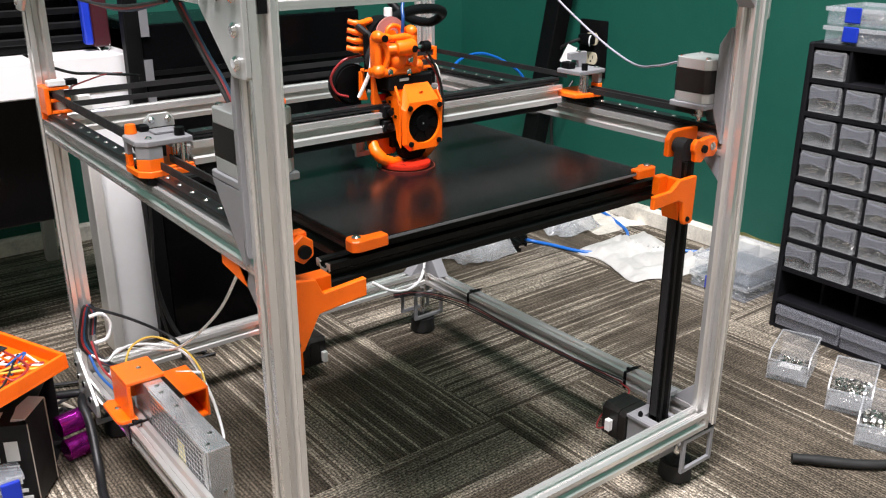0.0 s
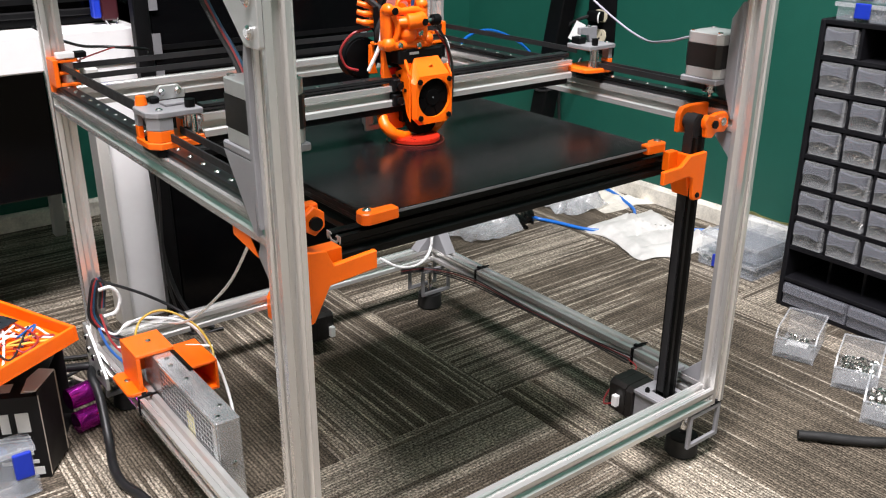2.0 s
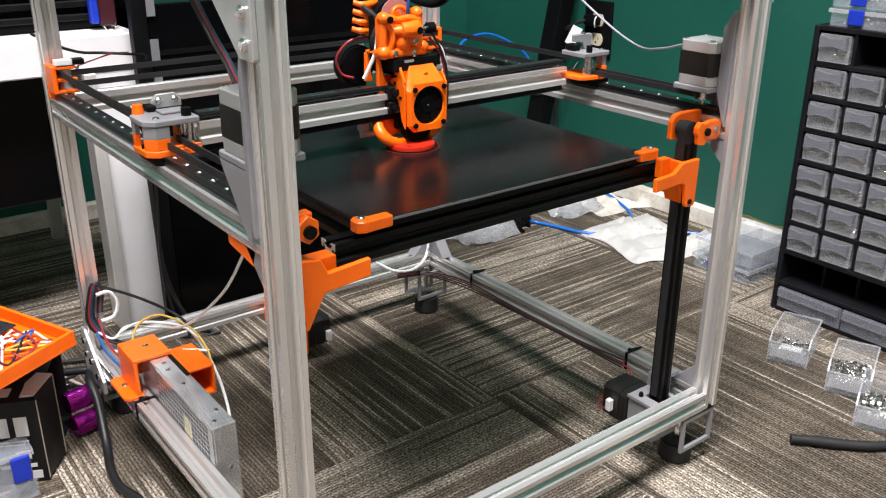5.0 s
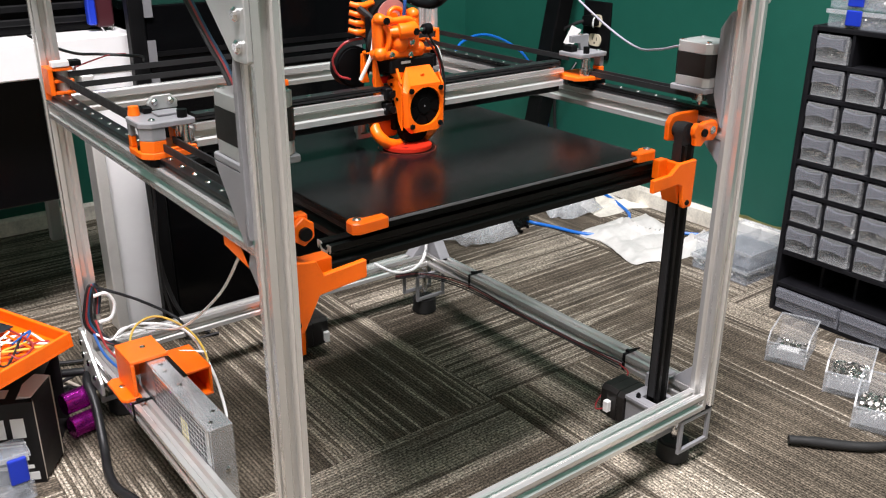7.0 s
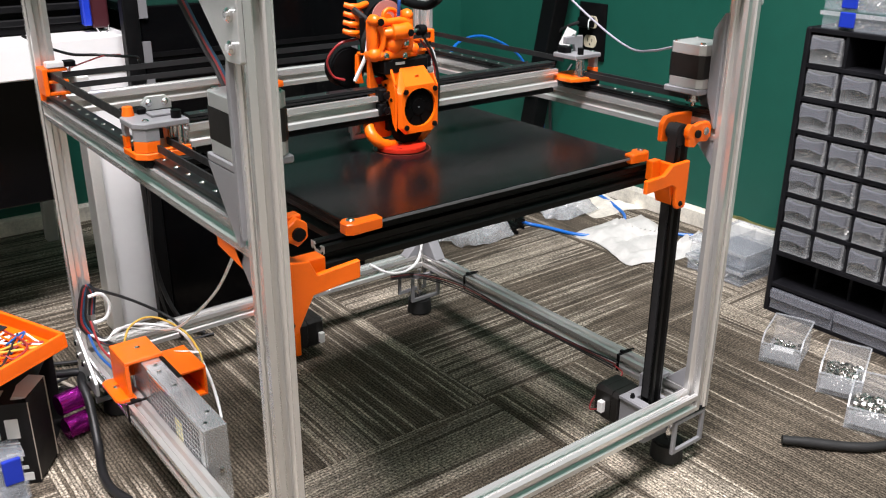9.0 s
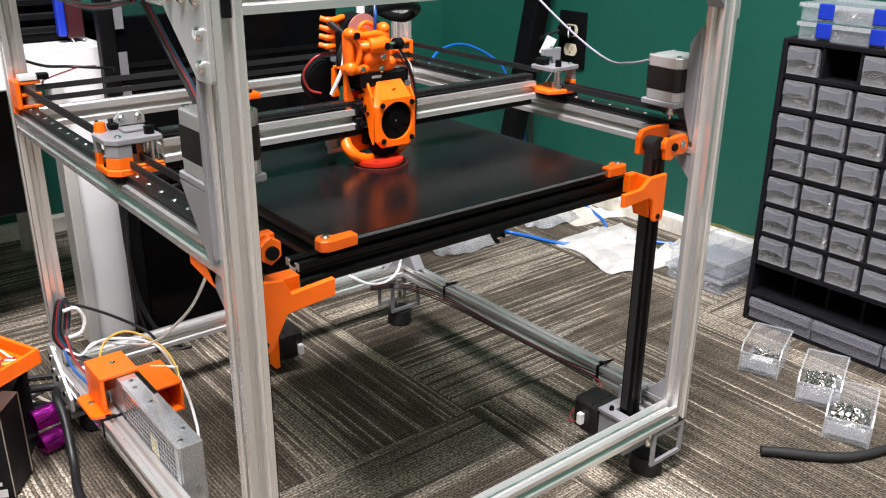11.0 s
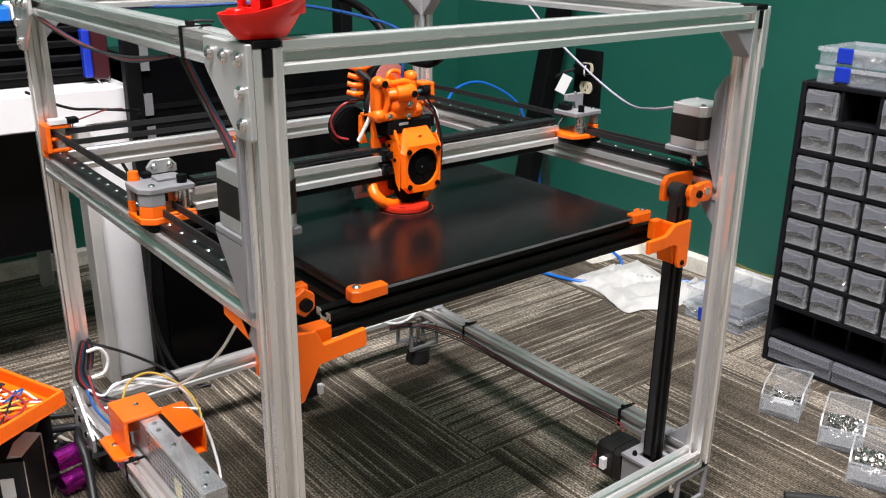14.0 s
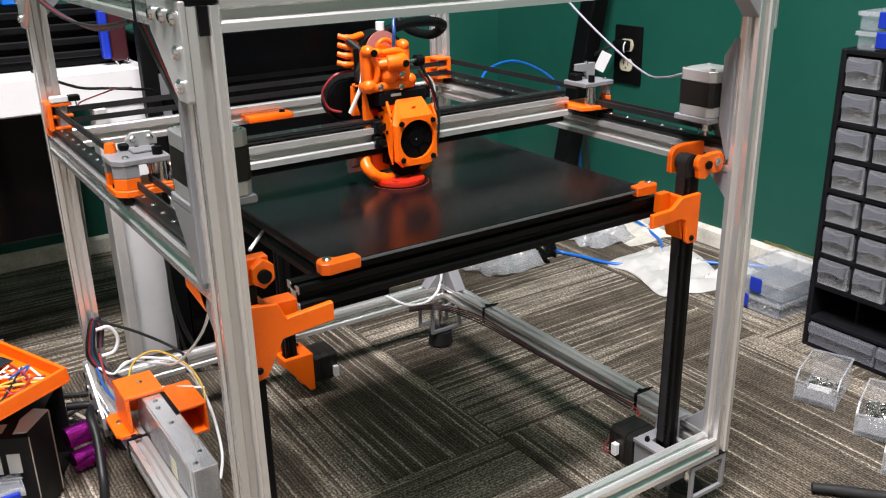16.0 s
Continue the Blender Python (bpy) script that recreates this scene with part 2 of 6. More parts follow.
def merge(bm, own):
    if bm is None:
        return own
    me = bpy.data.meshes.new("tmp")
    own.to_mesh(me)
    own.free()
    bm.from_mesh(me)
    bpy.data.meshes.remove(me)
    return bm


def prism(pts, axis, a, b, bevel=0.0, bm=None):
    """A polygon in the plane across an axis (pts as the two other coordinates in order), drawn out from a to b along it."""
    own = bmesh.new()
    i, j = [(1, 2), (0, 2), (0, 1)]["xyz".index(axis)]
    k = "xyz".index(axis)

    def co(p, d):
        v = [0, 0, 0]
        v[i], v[j], v[k] = p[0], p[1], d
        return v

    lo = [own.verts.new(co(p, a)) for p in pts]
    hi = [own.verts.new(co(p, b)) for p in pts]
    own.faces.new(lo)
    own.faces.new(hi[::-1])
    n = len(pts)
    for s in range(n):
        own.faces.new((lo[s], lo[(s + 1) % n], hi[(s + 1) % n], hi[s]))
    bmesh.ops.recalc_face_normals(own, faces=own.faces)
    if bevel:
        bmesh.ops.bevel(own, geom=own.edges[:], offset=bevel, segments=1, affect="EDGES")
    return merge(bm, own)


def cyl(p0, p1, r, r2=None, seg=20, bm=None, bevel=0.0):
    own = bmesh.new()
    p0, p1 = Vector(p0), Vector(p1)
    bmesh.ops.create_cone(own, cap_ends=True, segments=seg, radius1=r, radius2=r if r2 is None else r2, depth=(p1 - p0).length)
    if bevel:
        rim = [e for e in own.edges if abs(e.verts[0].co.z - e.verts[1].co.z) < 1e-9]
        bmesh.ops.bevel(own, geom=rim, offset=bevel, segments=2, affect="EDGES")
    q = (p1 - p0).to_track_quat("Z", "Y").to_matrix().to_4x4()
    bmesh.ops.transform(own, matrix=Matrix.Translation((p0 + p1) / 2) @ q, verts=own.verts)
    return merge(bm, own)


def ball(c, r, bm=None, u=12, v=8, squash=(1, 1, 1)):
    own = bmesh.new()
    bmesh.ops.create_uvsphere(own, u_segments=u, v_segments=v, radius=r)
    for w in own.verts:
        w.co = Vector([c[i] + w.co[i] * squash[i] for i in range(3)])
    return merge(bm, own)


def smooth_path(pts, steps=8):
    """Points of a Catmull-Rom curve through pts."""
    P = [Vector(p) for p in pts]
    P = [P[0] * 2 - P[1]] + P + [P[-1] * 2 - P[-2]]
    out = []
    for s in range(1, len(P) - 2):
        for n in range(steps):
            t = n / steps
            a, b, c, d = P[s - 1 : s + 3]
            out.append(0.5 * (2 * b + (c - a) * t + (2 * a - 5 * b + 4 * c - d) * t * t + (3 * b - a - 3 * c + d) * t**3))
    return out + [P[-2]]


def tube(pts, r, bm=None, seg=8, steps=8, straight=False):
    own = bmesh.new()
    line = [Vector(p) for p in pts] if straight else smooth_path(pts, steps)
    ref, rings = Vector((0.31, 0.12, 0.94)), []
    for s, p in enumerate(line):
        d = (line[min(s + 1, len(line) - 1)] - line[max(s - 1, 0)]).normalized()
        u = d.cross(ref)
        u = u.normalized() if u.length > 1e-4 else d.cross(Vector((1, 0, 0))).normalized()
        w = d.cross(u)
        rad = r[s * (len(r) - 1) // max(1, len(line) - 1)] if isinstance(r, (list, tuple)) else r
        rings.append([own.verts.new(p + rad * (math.cos(a) * u + math.sin(a) * w)) for a in [2 * math.pi * k / seg for k in range(seg)]])
    for a, b in zip(rings, rings[1:]):
        for k in range(seg):
            own.faces.new((a[k], a[(k + 1) % seg], b[(k + 1) % seg], b[k]))
    own.faces.new(rings[0][::-1])
    own.faces.new(rings[-1])
    return merge(bm, own)


def moved(bm, m):
    bmesh.ops.transform(bm, matrix=m, verts=bm.verts)
    return bm


# cross-section of a 20 mm slotted extrusion, in metres from its centre
QUARTER = [(-10, -10), (-4.7, -10), (-3.1, -8.3), (-5.6, -8.3), (-5.6, -6.9), (-3.0, -4.3), (3.0, -4.3), (5.6, -6.9), (5.6, -8.3), (3.1, -8.3), (4.7, -10)]


def slotted():
    out = []
    for k in range(4):
        c, s = [(1, 0), (0, 1), (-1, 0), (0, -1)][k]
        out += [((x * c - y * s) / 1000, (x * s + y * c) / 1000) for x, y in QUARTER]
    return out


def extrusion(lo, axis, length, bm=None):
    """A slotted profile whose 20 mm square begins at lo, drawn out along the axis."""
    k = "xyz".index(axis)
    i, j = [(1, 2), (0, 2), (0, 1)][k]
    pts = [(p[0] + lo[i] + 0.01, p[1] + lo[j] + 0.01) for p in slotted()]
    return prism(pts, axis, lo[k], lo[k] + length, 0, bm)


def bolt(parent, at, axis, r=0.0042, h=0.003, mat=None, name="bolt"):
    """A button-head bolt with a hex socket; axis: the outward way."""
    a, d = Vector(at), Vector(axis)
    bm = cyl(a, a + d * h * 0.5, r, seg=14)
    cyl(a + d * h * 0.5, a + d * h, r, r * 0.62, seg=14, bm=bm)
    cyl(a + d * h * 0.98, a + d * h * 1.04, r * 0.36, seg=6, bm=bm)
    return part(name, bm, mat or STEEL, parent, smooth=True)

# ---- the room ----
X0, Y0, X1, Y1, ZC = ROOM
part("floor", box((X0, Y0, -0.12), (X1, Y1, -0.008)), CARD_RAW)
floor = tagged(bpy.data.objects["floor"], "office floor of grey striped carpet tiles", "floor", kind="structure")
for nm, lo, hi in (("wall_right", (X1, Y0 - 0.1, -0.12), (X1 + 0.1, Y1 + 0.1, ZC)), ("wall_back", (X0 - 0.1, Y1, -0.12), (X1, Y1 + 0.1, ZC)),
                   ("wall_left", (X0 - 0.1, Y0, -0.12), (X0, Y1, ZC)), ("wall_front", (X0 - 0.1, Y0 - 0.1, -0.12), (X1, Y0, ZC))):
    green = nm in ("wall_right", "wall_back")
    tagged(part(nm, box(lo, hi), GREEN if green else PALE), "dark green painted office wall" if green else "pale painted office wall", "wall", kind="structure")
tagged(part("ceiling", box((X0 - 0.1, Y0 - 0.1, ZC), (X1 + 0.1, Y1 + 0.1, ZC + 0.1)), CEIL), "white office ceiling", "ceiling", kind="structure")


def baseboard(name, pts, axis, a, b):
    bm = prism(pts, axis, a, b)
    return tagged(part(name, bm, BASE), "scuffed cream baseboard under the green paint", "baseboard", kind="structure")


baseboard("baseboard", [(X1 - 0.0002, 0.0), (X1 - 0.012, 0.0), (X1 - 0.012, 0.030), (X1 - 0.007, 0.0365), (X1 - 0.0002, 0.0365)], "y", Y0, Y1 - 0.012)
baseboard("baseboard_back", [(Y1 - 0.0002, 0.0), (Y1 - 0.012, 0.0), (Y1 - 0.012, 0.028), (Y1 - 0.007, 0.033), (Y1 - 0.0002, 0.033)], "x", X0, X1 - 0.0125)
bm = bmesh.new()
rnd = random.Random(3)
ys = [-0.4 + 0.02 * k for k in range(43)]
top = [0.040 + rnd.random() * 0.004 for _ in ys]
for k in range(len(ys) - 1):
    prism([(ys[k], 0.0368), (ys[k + 1], 0.0368), (ys[k + 1], top[k + 1]), (ys[k], top[k])], "x", X1 - 0.0022, X1 - 0.0002, 0, bm)
tagged(part("trim", bm, PAINTLINE), "uneven olive paint line above the baseboard", "trim", kind="structure")


def ceiling_light(x, y):
    t = thing("ceiling_light", (x, y, ZC), "white recessed fluorescent ceiling panel", "ceiling light", "ceiling lights")
    f = bmesh.new()
    for lo, hi in (((-0.62, -0.32), (0.62, -0.29)), ((-0.62, 0.29), (0.62, 0.32)), ((-0.62, -0.29), (-0.59, 0.29)), ((0.59, -0.29), (0.62, 0.29))):
        box((x + lo[0], y + lo[1], ZC - 0.02), (x + hi[0], y + hi[1], ZC - 0.0005), 0.002, f)
    part("frame", f, WHITE, t)
    part("diffuser", box((x - 0.588, y - 0.288, ZC - 0.016), (x + 0.588, y + 0.288, ZC - 0.004)), WHITE, t)


# housings for every panel, the three added ones too
for px, py in PANELS:
    ceiling_light(px, py)

# ---- the printer frame ----
P, W, D, T, ZB, ZM = 0.02, 0.533, 0.54, 0.573, 0.072, 0.380  # profile, width, depth, top, bottom beams, rail beams
printer = thing("large_printer", (W / 2, D / 2, 0), "open 3D printer with aluminium frame and orange printed parts on carpet", "3D printer")
CORNERS = [(0, 0), (W - P, 0), (0, D - P), (W - P, D - P)]
for x, y in CORNERS:
    p = part("post", extrusion((x, y, ZB), "z", T - ZB - 0.004), ALU_Z, printer)
    part("end_cap", box((x + 0.0005, y + 0.0005, T - 0.0038), (x + P - 0.0005, y + P - 0.0005, T + 0.0012), 0.0008), BLACK, p, "black plastic end cap")
    part("slot_cover", box((x + 0.0072, y + 0.0004, T - 0.021), (x + 0.0128, y + 0.0035, T - 0.0045)), BLACK, p, "black slot insert")
    part("lower_cap", box((x + 0.0005, y + 0.0005, ZB - 0.003), (x + P - 0.0005, y + P - 0.0005, ZB - 0.0002), 0.0008), BLACK, p, "black plastic end cap")
for z in (ZB, T - P):
    for y in (0, D - P):
        part("cross_beam", extrusion((P, y, z), "x", W - 2 * P), ALU_X, printer)
    for x in (0, W - P):
        part("side_beam", extrusion((x, P, z), "y", D - 2 * P), ALU_Y, printer)
for x in (0, W - P):
    b = part("rail_beam", extrusion((x, P, ZM), "y", D - 2 * P), ALU_Y, printer)
    r = part("linear_rail", prism([(x + 0.004, ZM + P), (x + 0.016, ZM + P), (x + 0.016, ZM + P + 0.0025), (x + 0.0148, ZM + P + 0.0035), (x + 0.0148, ZM + P + 0.0045),
                                   (x + 0.016, ZM + P + 0.0055), (x + 0.016, ZM + P + 0.008), (x + 0.004, ZM + P + 0.008), (x + 0.004, ZM + P + 0.0055),
                                   (x + 0.0052, ZM + P + 0.0045), (x + 0.0052, ZM + P + 0.0035), (x + 0.004, ZM + P + 0.0025)], "y", P + 0.004, D - P - 0.004), RAIL, printer, "dark steel linear rail")
    for k in range(19):
        y = 0.04 + k * 0.025
        bm = cyl((x + 0.01, y, ZM + P + 0.0079), (x + 0.01, y, ZM + P + 0.0090), 0.0028, 0.0014, seg=12)
        part("rail_screw", bm, NICKEL, r)
part("rear_rail_beam", extrusion((P, D - P, ZM), "x", W - 2 * P), ALU_X, printer)


def plate(name, yz, x, outward, bolts):
    """A flat corner plate on a side face, with its bolts."""
    p = part(name, prism(yz, "x", min(x, x + outward), max(x, x + outward), 0.0006), ALU_RAW, printer, "grey aluminium corner plate")
    for y, z in bolts:
        bolt(p, (x + outward, y, z), (1 if outward > 0 else -1, 0, 0), 0.0046, 0.0035)


UP = [(0.0, 0.5722), (0.0615, 0.5722), (0.0615, 0.5535), (0.0585, 0.5500), (0.0215, 0.5150), (0.0185, 0.5135), (0.0015, 0.5135), (0.0, 0.5150)]
UPB = [(0.0500, 0.5628), (0.0300, 0.5628), (0.0100, 0.5628), (0.0100, 0.5428), (0.0100, 0.5232)]
plate("corner_plate", UP, -0.0002, -0.004, UPB)
plate("corner_plate", UP, W + 0.0002, 0.004, UPB)
plate("corner_plate", [(D - y, z) for y, z in UP], -0.0002, -0.004, [(D - y, z) for y, z in UPB])
LOW = [(D, 0.115), (D - 0.012, 0.115), (D - 0.066, 0.066), (D - 0.066, 0.050), (D, 0.050)]
plate("corner_plate", LOW, -0.0002, -0.004, [(D - 0.01, 0.10), (D - 0.011, 0.083), (D - 0.030, 0.080), (D - 0.05, 0.068)])
plate("corner_plate", [(D - y, z) for y, z in LOW], -0.0002, -0.004, [(0.01, 0.10), (0.030, 0.080)])
bm = box((W - P - 0.012, D - P - 0.004, T + 0.0014), (W - 0.002, D - 0.002, T + 0.004), 0.0006)
q = part("corner_plate", bm, ALU_RAW, printer)
for s in (0.0, 0.012):
    bolt(q, (W - 0.022 + s, D - 0.011, T + 0.004), (0, 0, 1), 0.004, 0.003)


def gusset(pts, axis, mid, name="gusset", mat=None):
    p = part(name, prism(pts, axis, mid - 0.009, mid + 0.009, 0.0008), mat or GREY_PRINT, printer, "grey printed corner gusset")


g = 0.028
gusset([(W - P, T - P), (W - P - g, T - P), (W - P, T - P - g)], "y", 0.010)
gusset([(P, T - P), (P + g, T - P), (P, T - P - g)], "y", D - 0.010)
gusset([(W - P, T - P), (W - P - g, T - P), (W - P, T - P - g)], "y", D - 0.010)
gusset([(P, ZM), (P + g, ZM), (P, ZM - g)], "x", W - 0.010)
gusset([(P, ZM), (P + g, ZM), (P, ZM - g)], "x", 0.010)
gusset([(D - P, T - P), (D - P - g, T - P), (D - P, T - P - g)], "x", W - 0.010)
gusset([(D - P, ZB + P), (D - P - 0.034, ZB + P), (D - P, ZB + P + 0.045)], "x", W - 0.010)
gusset([(W - P, ZB + P), (W - P - g, ZB + P), (W - P, ZB + P + g)], "y", D - 0.010)
gusset([(P, ZB + P), (P + g, ZB + P), (P, ZB + P + g)], "x", W - 0.010)


def foot(x, y, sx, sy):
    """A printed open bracket under the frame corner with a round rubber foot beside it."""
    f = part("foot", cyl((x + 0.5 * P + sx * 0.020, y + 0.5 * P + sy * 0.016, 0.0), (x + 0.5 * P + sx * 0.020, y + 0.5 * P + sy * 0.016, 0.026), 0.019, 0.0175, 24, bevel=0.003), RUBBER, printer, "black rubber foot", True)
    a, b = x + 0.5 * P + sx * 0.044, x + 0.5 * P - sx * 0.0095
    lo, hi = min(a, b), max(a, b)
    for yy in (y + (0.001 if sy > 0 else P - 0.005), y + 0.5 * P + sy * 0.030):
        fr = bmesh.new()
        for l2, h2 in (((lo, 0.026), (hi, 0.031)), ((lo, ZB - 0.0085), (hi, ZB - 0.0034)), ((lo, 0.031), (lo + 0.005, ZB - 0.0085)), ((hi - 0.005, 0.031), (hi, ZB - 0.0085))):
            box((l2[0], yy, l2[1]), (h2[0], yy + 0.004, h2[1]), 0.0004, fr)
        part("foot_bracket", fr, GREY_PRINT, f, "grey printed open bracket")
    part("foot_stem", cyl((x + 0.5 * P + sx * 0.020, y + 0.5 * P + sy * 0.016, 0.026), (x + 0.5 * P + sx * 0.020, y + 0.5 * P + sy * 0.016, ZB - 0.0005), 0.004), STEEL, f)


for x, y in CORNERS:
    foot(x, y, 1 if x < 0.1 else -1, 1 if y < 0.1 else -1)


# ---- drives ----
def motor_body(c, axis_v, name, parent, length=0.04, wide=0.042, caps=None):
    """A square stepper motor; c: centre of its front face, axis_v: the way its shaft points."""
    d = Vector(axis_v)
    q = d.to_track_quat("Z", "Y").to_matrix().to_4x4()
    base = Matrix.Translation(Vector(c)) @ q
    h = wide / 2

    def slab(a, b, cut, bev):
        s = h - cut
        pts = [(-h, -s), (-s, -h), (s, -h), (h, -s), (h, s), (s, h), (-s, h), (-h, s)]
        return moved(prism(pts, "z", a, b, bev), base)

    m = part(name, slab(-length + 0.011, -0.010, 0.004, 0.0), MOTOR_BLACK, parent, "black stepper motor")
    part("front_cap", slab(-0.0098, 0, 0.005, 0.0006), caps or ALU_RAW, m)
    part("rear_cap", slab(-length, -length + 0.0108, 0.005, 0.0006), caps or ALU_RAW, m)
    sh = moved(cyl((0, 0, 0.0002), (0, 0, 0.022), 0.0025, seg=12), base)
    part("shaft", sh, STEEL, m)
    pu = moved(cyl((0, 0, 0.006), (0, 0, 0.0075), 0.0085, seg=20), base)
    moved_p = moved(cyl((0, 0, 0.0075), (0, 0, 0.015), 0.0062, seg=20), base)
    merge(pu, moved_p)
    merge(pu, moved(cyl((0, 0, 0.015), (0, 0, 0.0165), 0.0085, seg=20), base))
    part("pulley", pu, STEEL, m, "steel belt pulley", True)
    for a in (-1, 1):
        for b in (-1, 1):
            merge_b = moved(cyl((a * 0.0155, b * 0.0155, -length - 0.0016), (a * 0.0155, b * 0.0155, -length + 0.0002), 0.0026, seg=10), base)
            part("screw", merge_b, STEEL, m)
    return m


def xy_drive(cx, cy, zf, side):
    """Upright motor on its printed mount against the back of a front post; side: -1 left, 1 right."""
    y0 = cy - 0.0212
    mnt = part("motor_mount", box((cx - 0.0225, y0 + 0.0002, zf - 0.006), (cx + 0.0225, cy + 0.022, zf - 0.0002), 0.001), GREY_PRINT, printer, "grey printed motor mount")
    px = 0.0 if side < 0 else W - P
    pl = prism([(0.0205, 0.392), (0.0205, zf + 0.075), (0.0225, zf + 0.075), (y0 - 0.0002, zf + 0.058), (y0 - 0.0002, zf - 0.0062), (0.024, 0.400)], "x", px - 0.0035, px + P + 0.0035, 0.0006)
    part("back_plate", pl, GREY_PRINT, mnt)
    xx = cx - 0.0225 if side < 0 else cx + 0.0185
    part("rib", prism([(y0 + 0.0002, zf - 0.0064), (y0 + 0.0002, 0.386), (y0 + 0.003, 0.386), (cy + 0.0215, zf - 0.0064)], "x", xx, xx + 0.004), GREY_PRINT, mnt)
    motor_body((cx, cy, zf), (0, 0, -1), "motor", mnt, 0.0435)


xy_drive(0.0200, 0.0478, 0.4445, -1)
xy_drive(W - 0.0145, 0.0545, 0.4312, 1)


# ---- gantry ----
GY = 0.230  # middle of the cross beam
xb = part("gantry_beam", extrusion((0.046, GY - 0.01, 0.4060), "x", W - 0.092), ALU_X, printer)
xr = part("linear_rail", prism([(GY - 0.006, 0.43002), (GY + 0.006, 0.43002), (GY + 0.006, 0.4285), (GY + 0.0048, 0.4300), (GY + 0.006, 0.4315), (GY + 0.006, 0.4335),
                                (GY - 0.006, 0.4335), (GY - 0.006, 0.4315), (GY - 0.0048, 0.4300), (GY - 0.006, 0.4285)], "x", 0.048, W - 0.048), RAIL, xb, "dark steel linear rail")
for k in range(17):
    x = 0.062 + k * 0.0252
    part("rail_screw", cyl((x, GY, 0.4334), (x, GY, 0.4339), 0.0027, seg=12), NICKEL, xb)
part("wire_strip", box((0.05, GY - 0.0085, 0.3995), (W - 0.05, GY + 0.0085, 0.4058), 0.001), BLACK, xb, "black strip under the beam")


def gantry_end(side):
    """Carriage with orange base, grey top plate, idlers and standoffs; side: -1 left, 1 right."""
    cx = 0.010 if side < 0 else W - 0.010
    s = -side
    y0, y1 = GY - 0.034, GY + 0.010
    block = part("gantry_end", box((cx - 0.0135, y0 + 0.004, ZM + P + (0.0002 if side < 0 else 0.003)), (cx + 0.0135, y1 - 0.004, ZM + P + (0.0068 if side < 0 else 0.0125)), 0.0012), BLACK, printer, "sliding gantry end with orange base and grey top plate")
    if side < 0:
        xs = [cx - 0.019, cx + 0.027]
        pts = [(xs[0] + 0.008, y0), (xs[1], y0), (xs[1], y1), (xs[0] + 0.008, y1), (xs[0], y1 - 0.008), (xs[0], y0 + 0.008)]
        part("base", prism(pts, "z", 0.4073, 0.4130, 0.0008), ORANGE, block, "orange printed base")
        part("top_plate", prism(pts, "z", 0.4330, 0.4380, 0.0008), GREY_PRINT, block, "grey printed top plate")
        corner_a = [(xs[0] + 0.0010, y0 + 0.0085), (xs[0] + 0.0085, y0 + 0.0008), (xs[0] + 0.0200, y0 + 0.0008), (xs[0] + 0.0200, y0 + 0.0040), (xs[0] + 0.0060, y0 + 0.0115), (xs[0] + 0.0010, y0 + 0.0115)]
        corner_b = [(xs[0] + 0.0006, y1 - 0.0150), (xs[0] + 0.0050, y1 - 0.0150), (xs[0] + 0.0050, y1 - 0.0080), (xs[0] + 0.0006, y1 - 0.0080)]
        corner_c = [(xs[1] - 0.0080, y1 - 0.0120), (xs[1] - 0.0008, y1 - 0.0120), (xs[1] - 0.0008, y1 - 0.0010), (xs[1] - 0.0080, y1 - 0.0010)]
        for pts_ in (corner_a, corner_b, corner_c):
            part("pillar", prism(pts_, "z", 0.4132, 0.4226, 0.0004), ORANGE, block)
            part("pillar", prism(pts_, "z", 0.4228, 0.4328, 0.0004), GREY_PRINT, block)
        for x, y in ((xs[0] + 0.0040, y0 + 0.0185), (xs[0] + 0.0110, y0 + 0.0160)):
            part("base_screw", cyl((x, y, 0.4130), (x, y, 0.4160), 0.0026, seg=12), BLACK, block)
        part("base_rim", box((xs[0] + 0.0205, y0 + 0.0006, 0.4131), (xs[1] - 0.0006, y0 + 0.0050, 0.4152), 0.0004), ORANGE, block)
        kn = cyl((cx - 0.011, y1 - 0.007, 0.4382), (cx - 0.011, y1 - 0.007, 0.4455), 0.0052, 0.0042, 10)
        part("cable_knob", kn, ORANGE, block, "orange printed knob", True)
        part("clamp", box((cx - 0.004, y1 - 0.010, 0.4382), (cx + 0.004, y1 - 0.002, 0.4435), 0.001), BLACK, block)
        br = prism([(cx + 0.004, 0.4382), (cx + 0.030, 0.4382), (cx + 0.030, 0.4445), (cx + 0.025, 0.4500), (cx + 0.009, 0.4500), (cx + 0.004, 0.4445)], "y", y1 + 0.001, y1 + 0.0045, 0.0005)
        q = part("angle_bracket", br, ALU_RAW, block, "aluminium angle bracket")
        for x in (cx + 0.010, cx + 0.024):
            bolt(q, (x, y1 + 0.001, 0.4445), (0, -1, 0), 0.003, 0.0025)
        bolt(block, (xs[0] + 0.012, y0 + 0.008, 0.4380), (0, 0, 1), 0.003, 0.002)
        part("cap_screw", cyl((cx + 0.019, y0 + 0.008, 0.4380), (cx + 0.019, y0 + 0.008, 0.4445), 0.0042, seg=16), BLACK, block)
        part("idler", cyl((cx + 0.019, y0 + 0.010, 0.4132), (cx + 0.019, y0 + 0.010, 0.4328), 0.006, seg=20), STEEL, block, "steel idler pulley", True)
        part("motor_slot_plate", box((cx + 0.002, y0 + 0.018, 0.4382), (cx + 0.024, y1 - 0.012, 0.4405), 0.0006), GREY_PRINT, block)
    else:
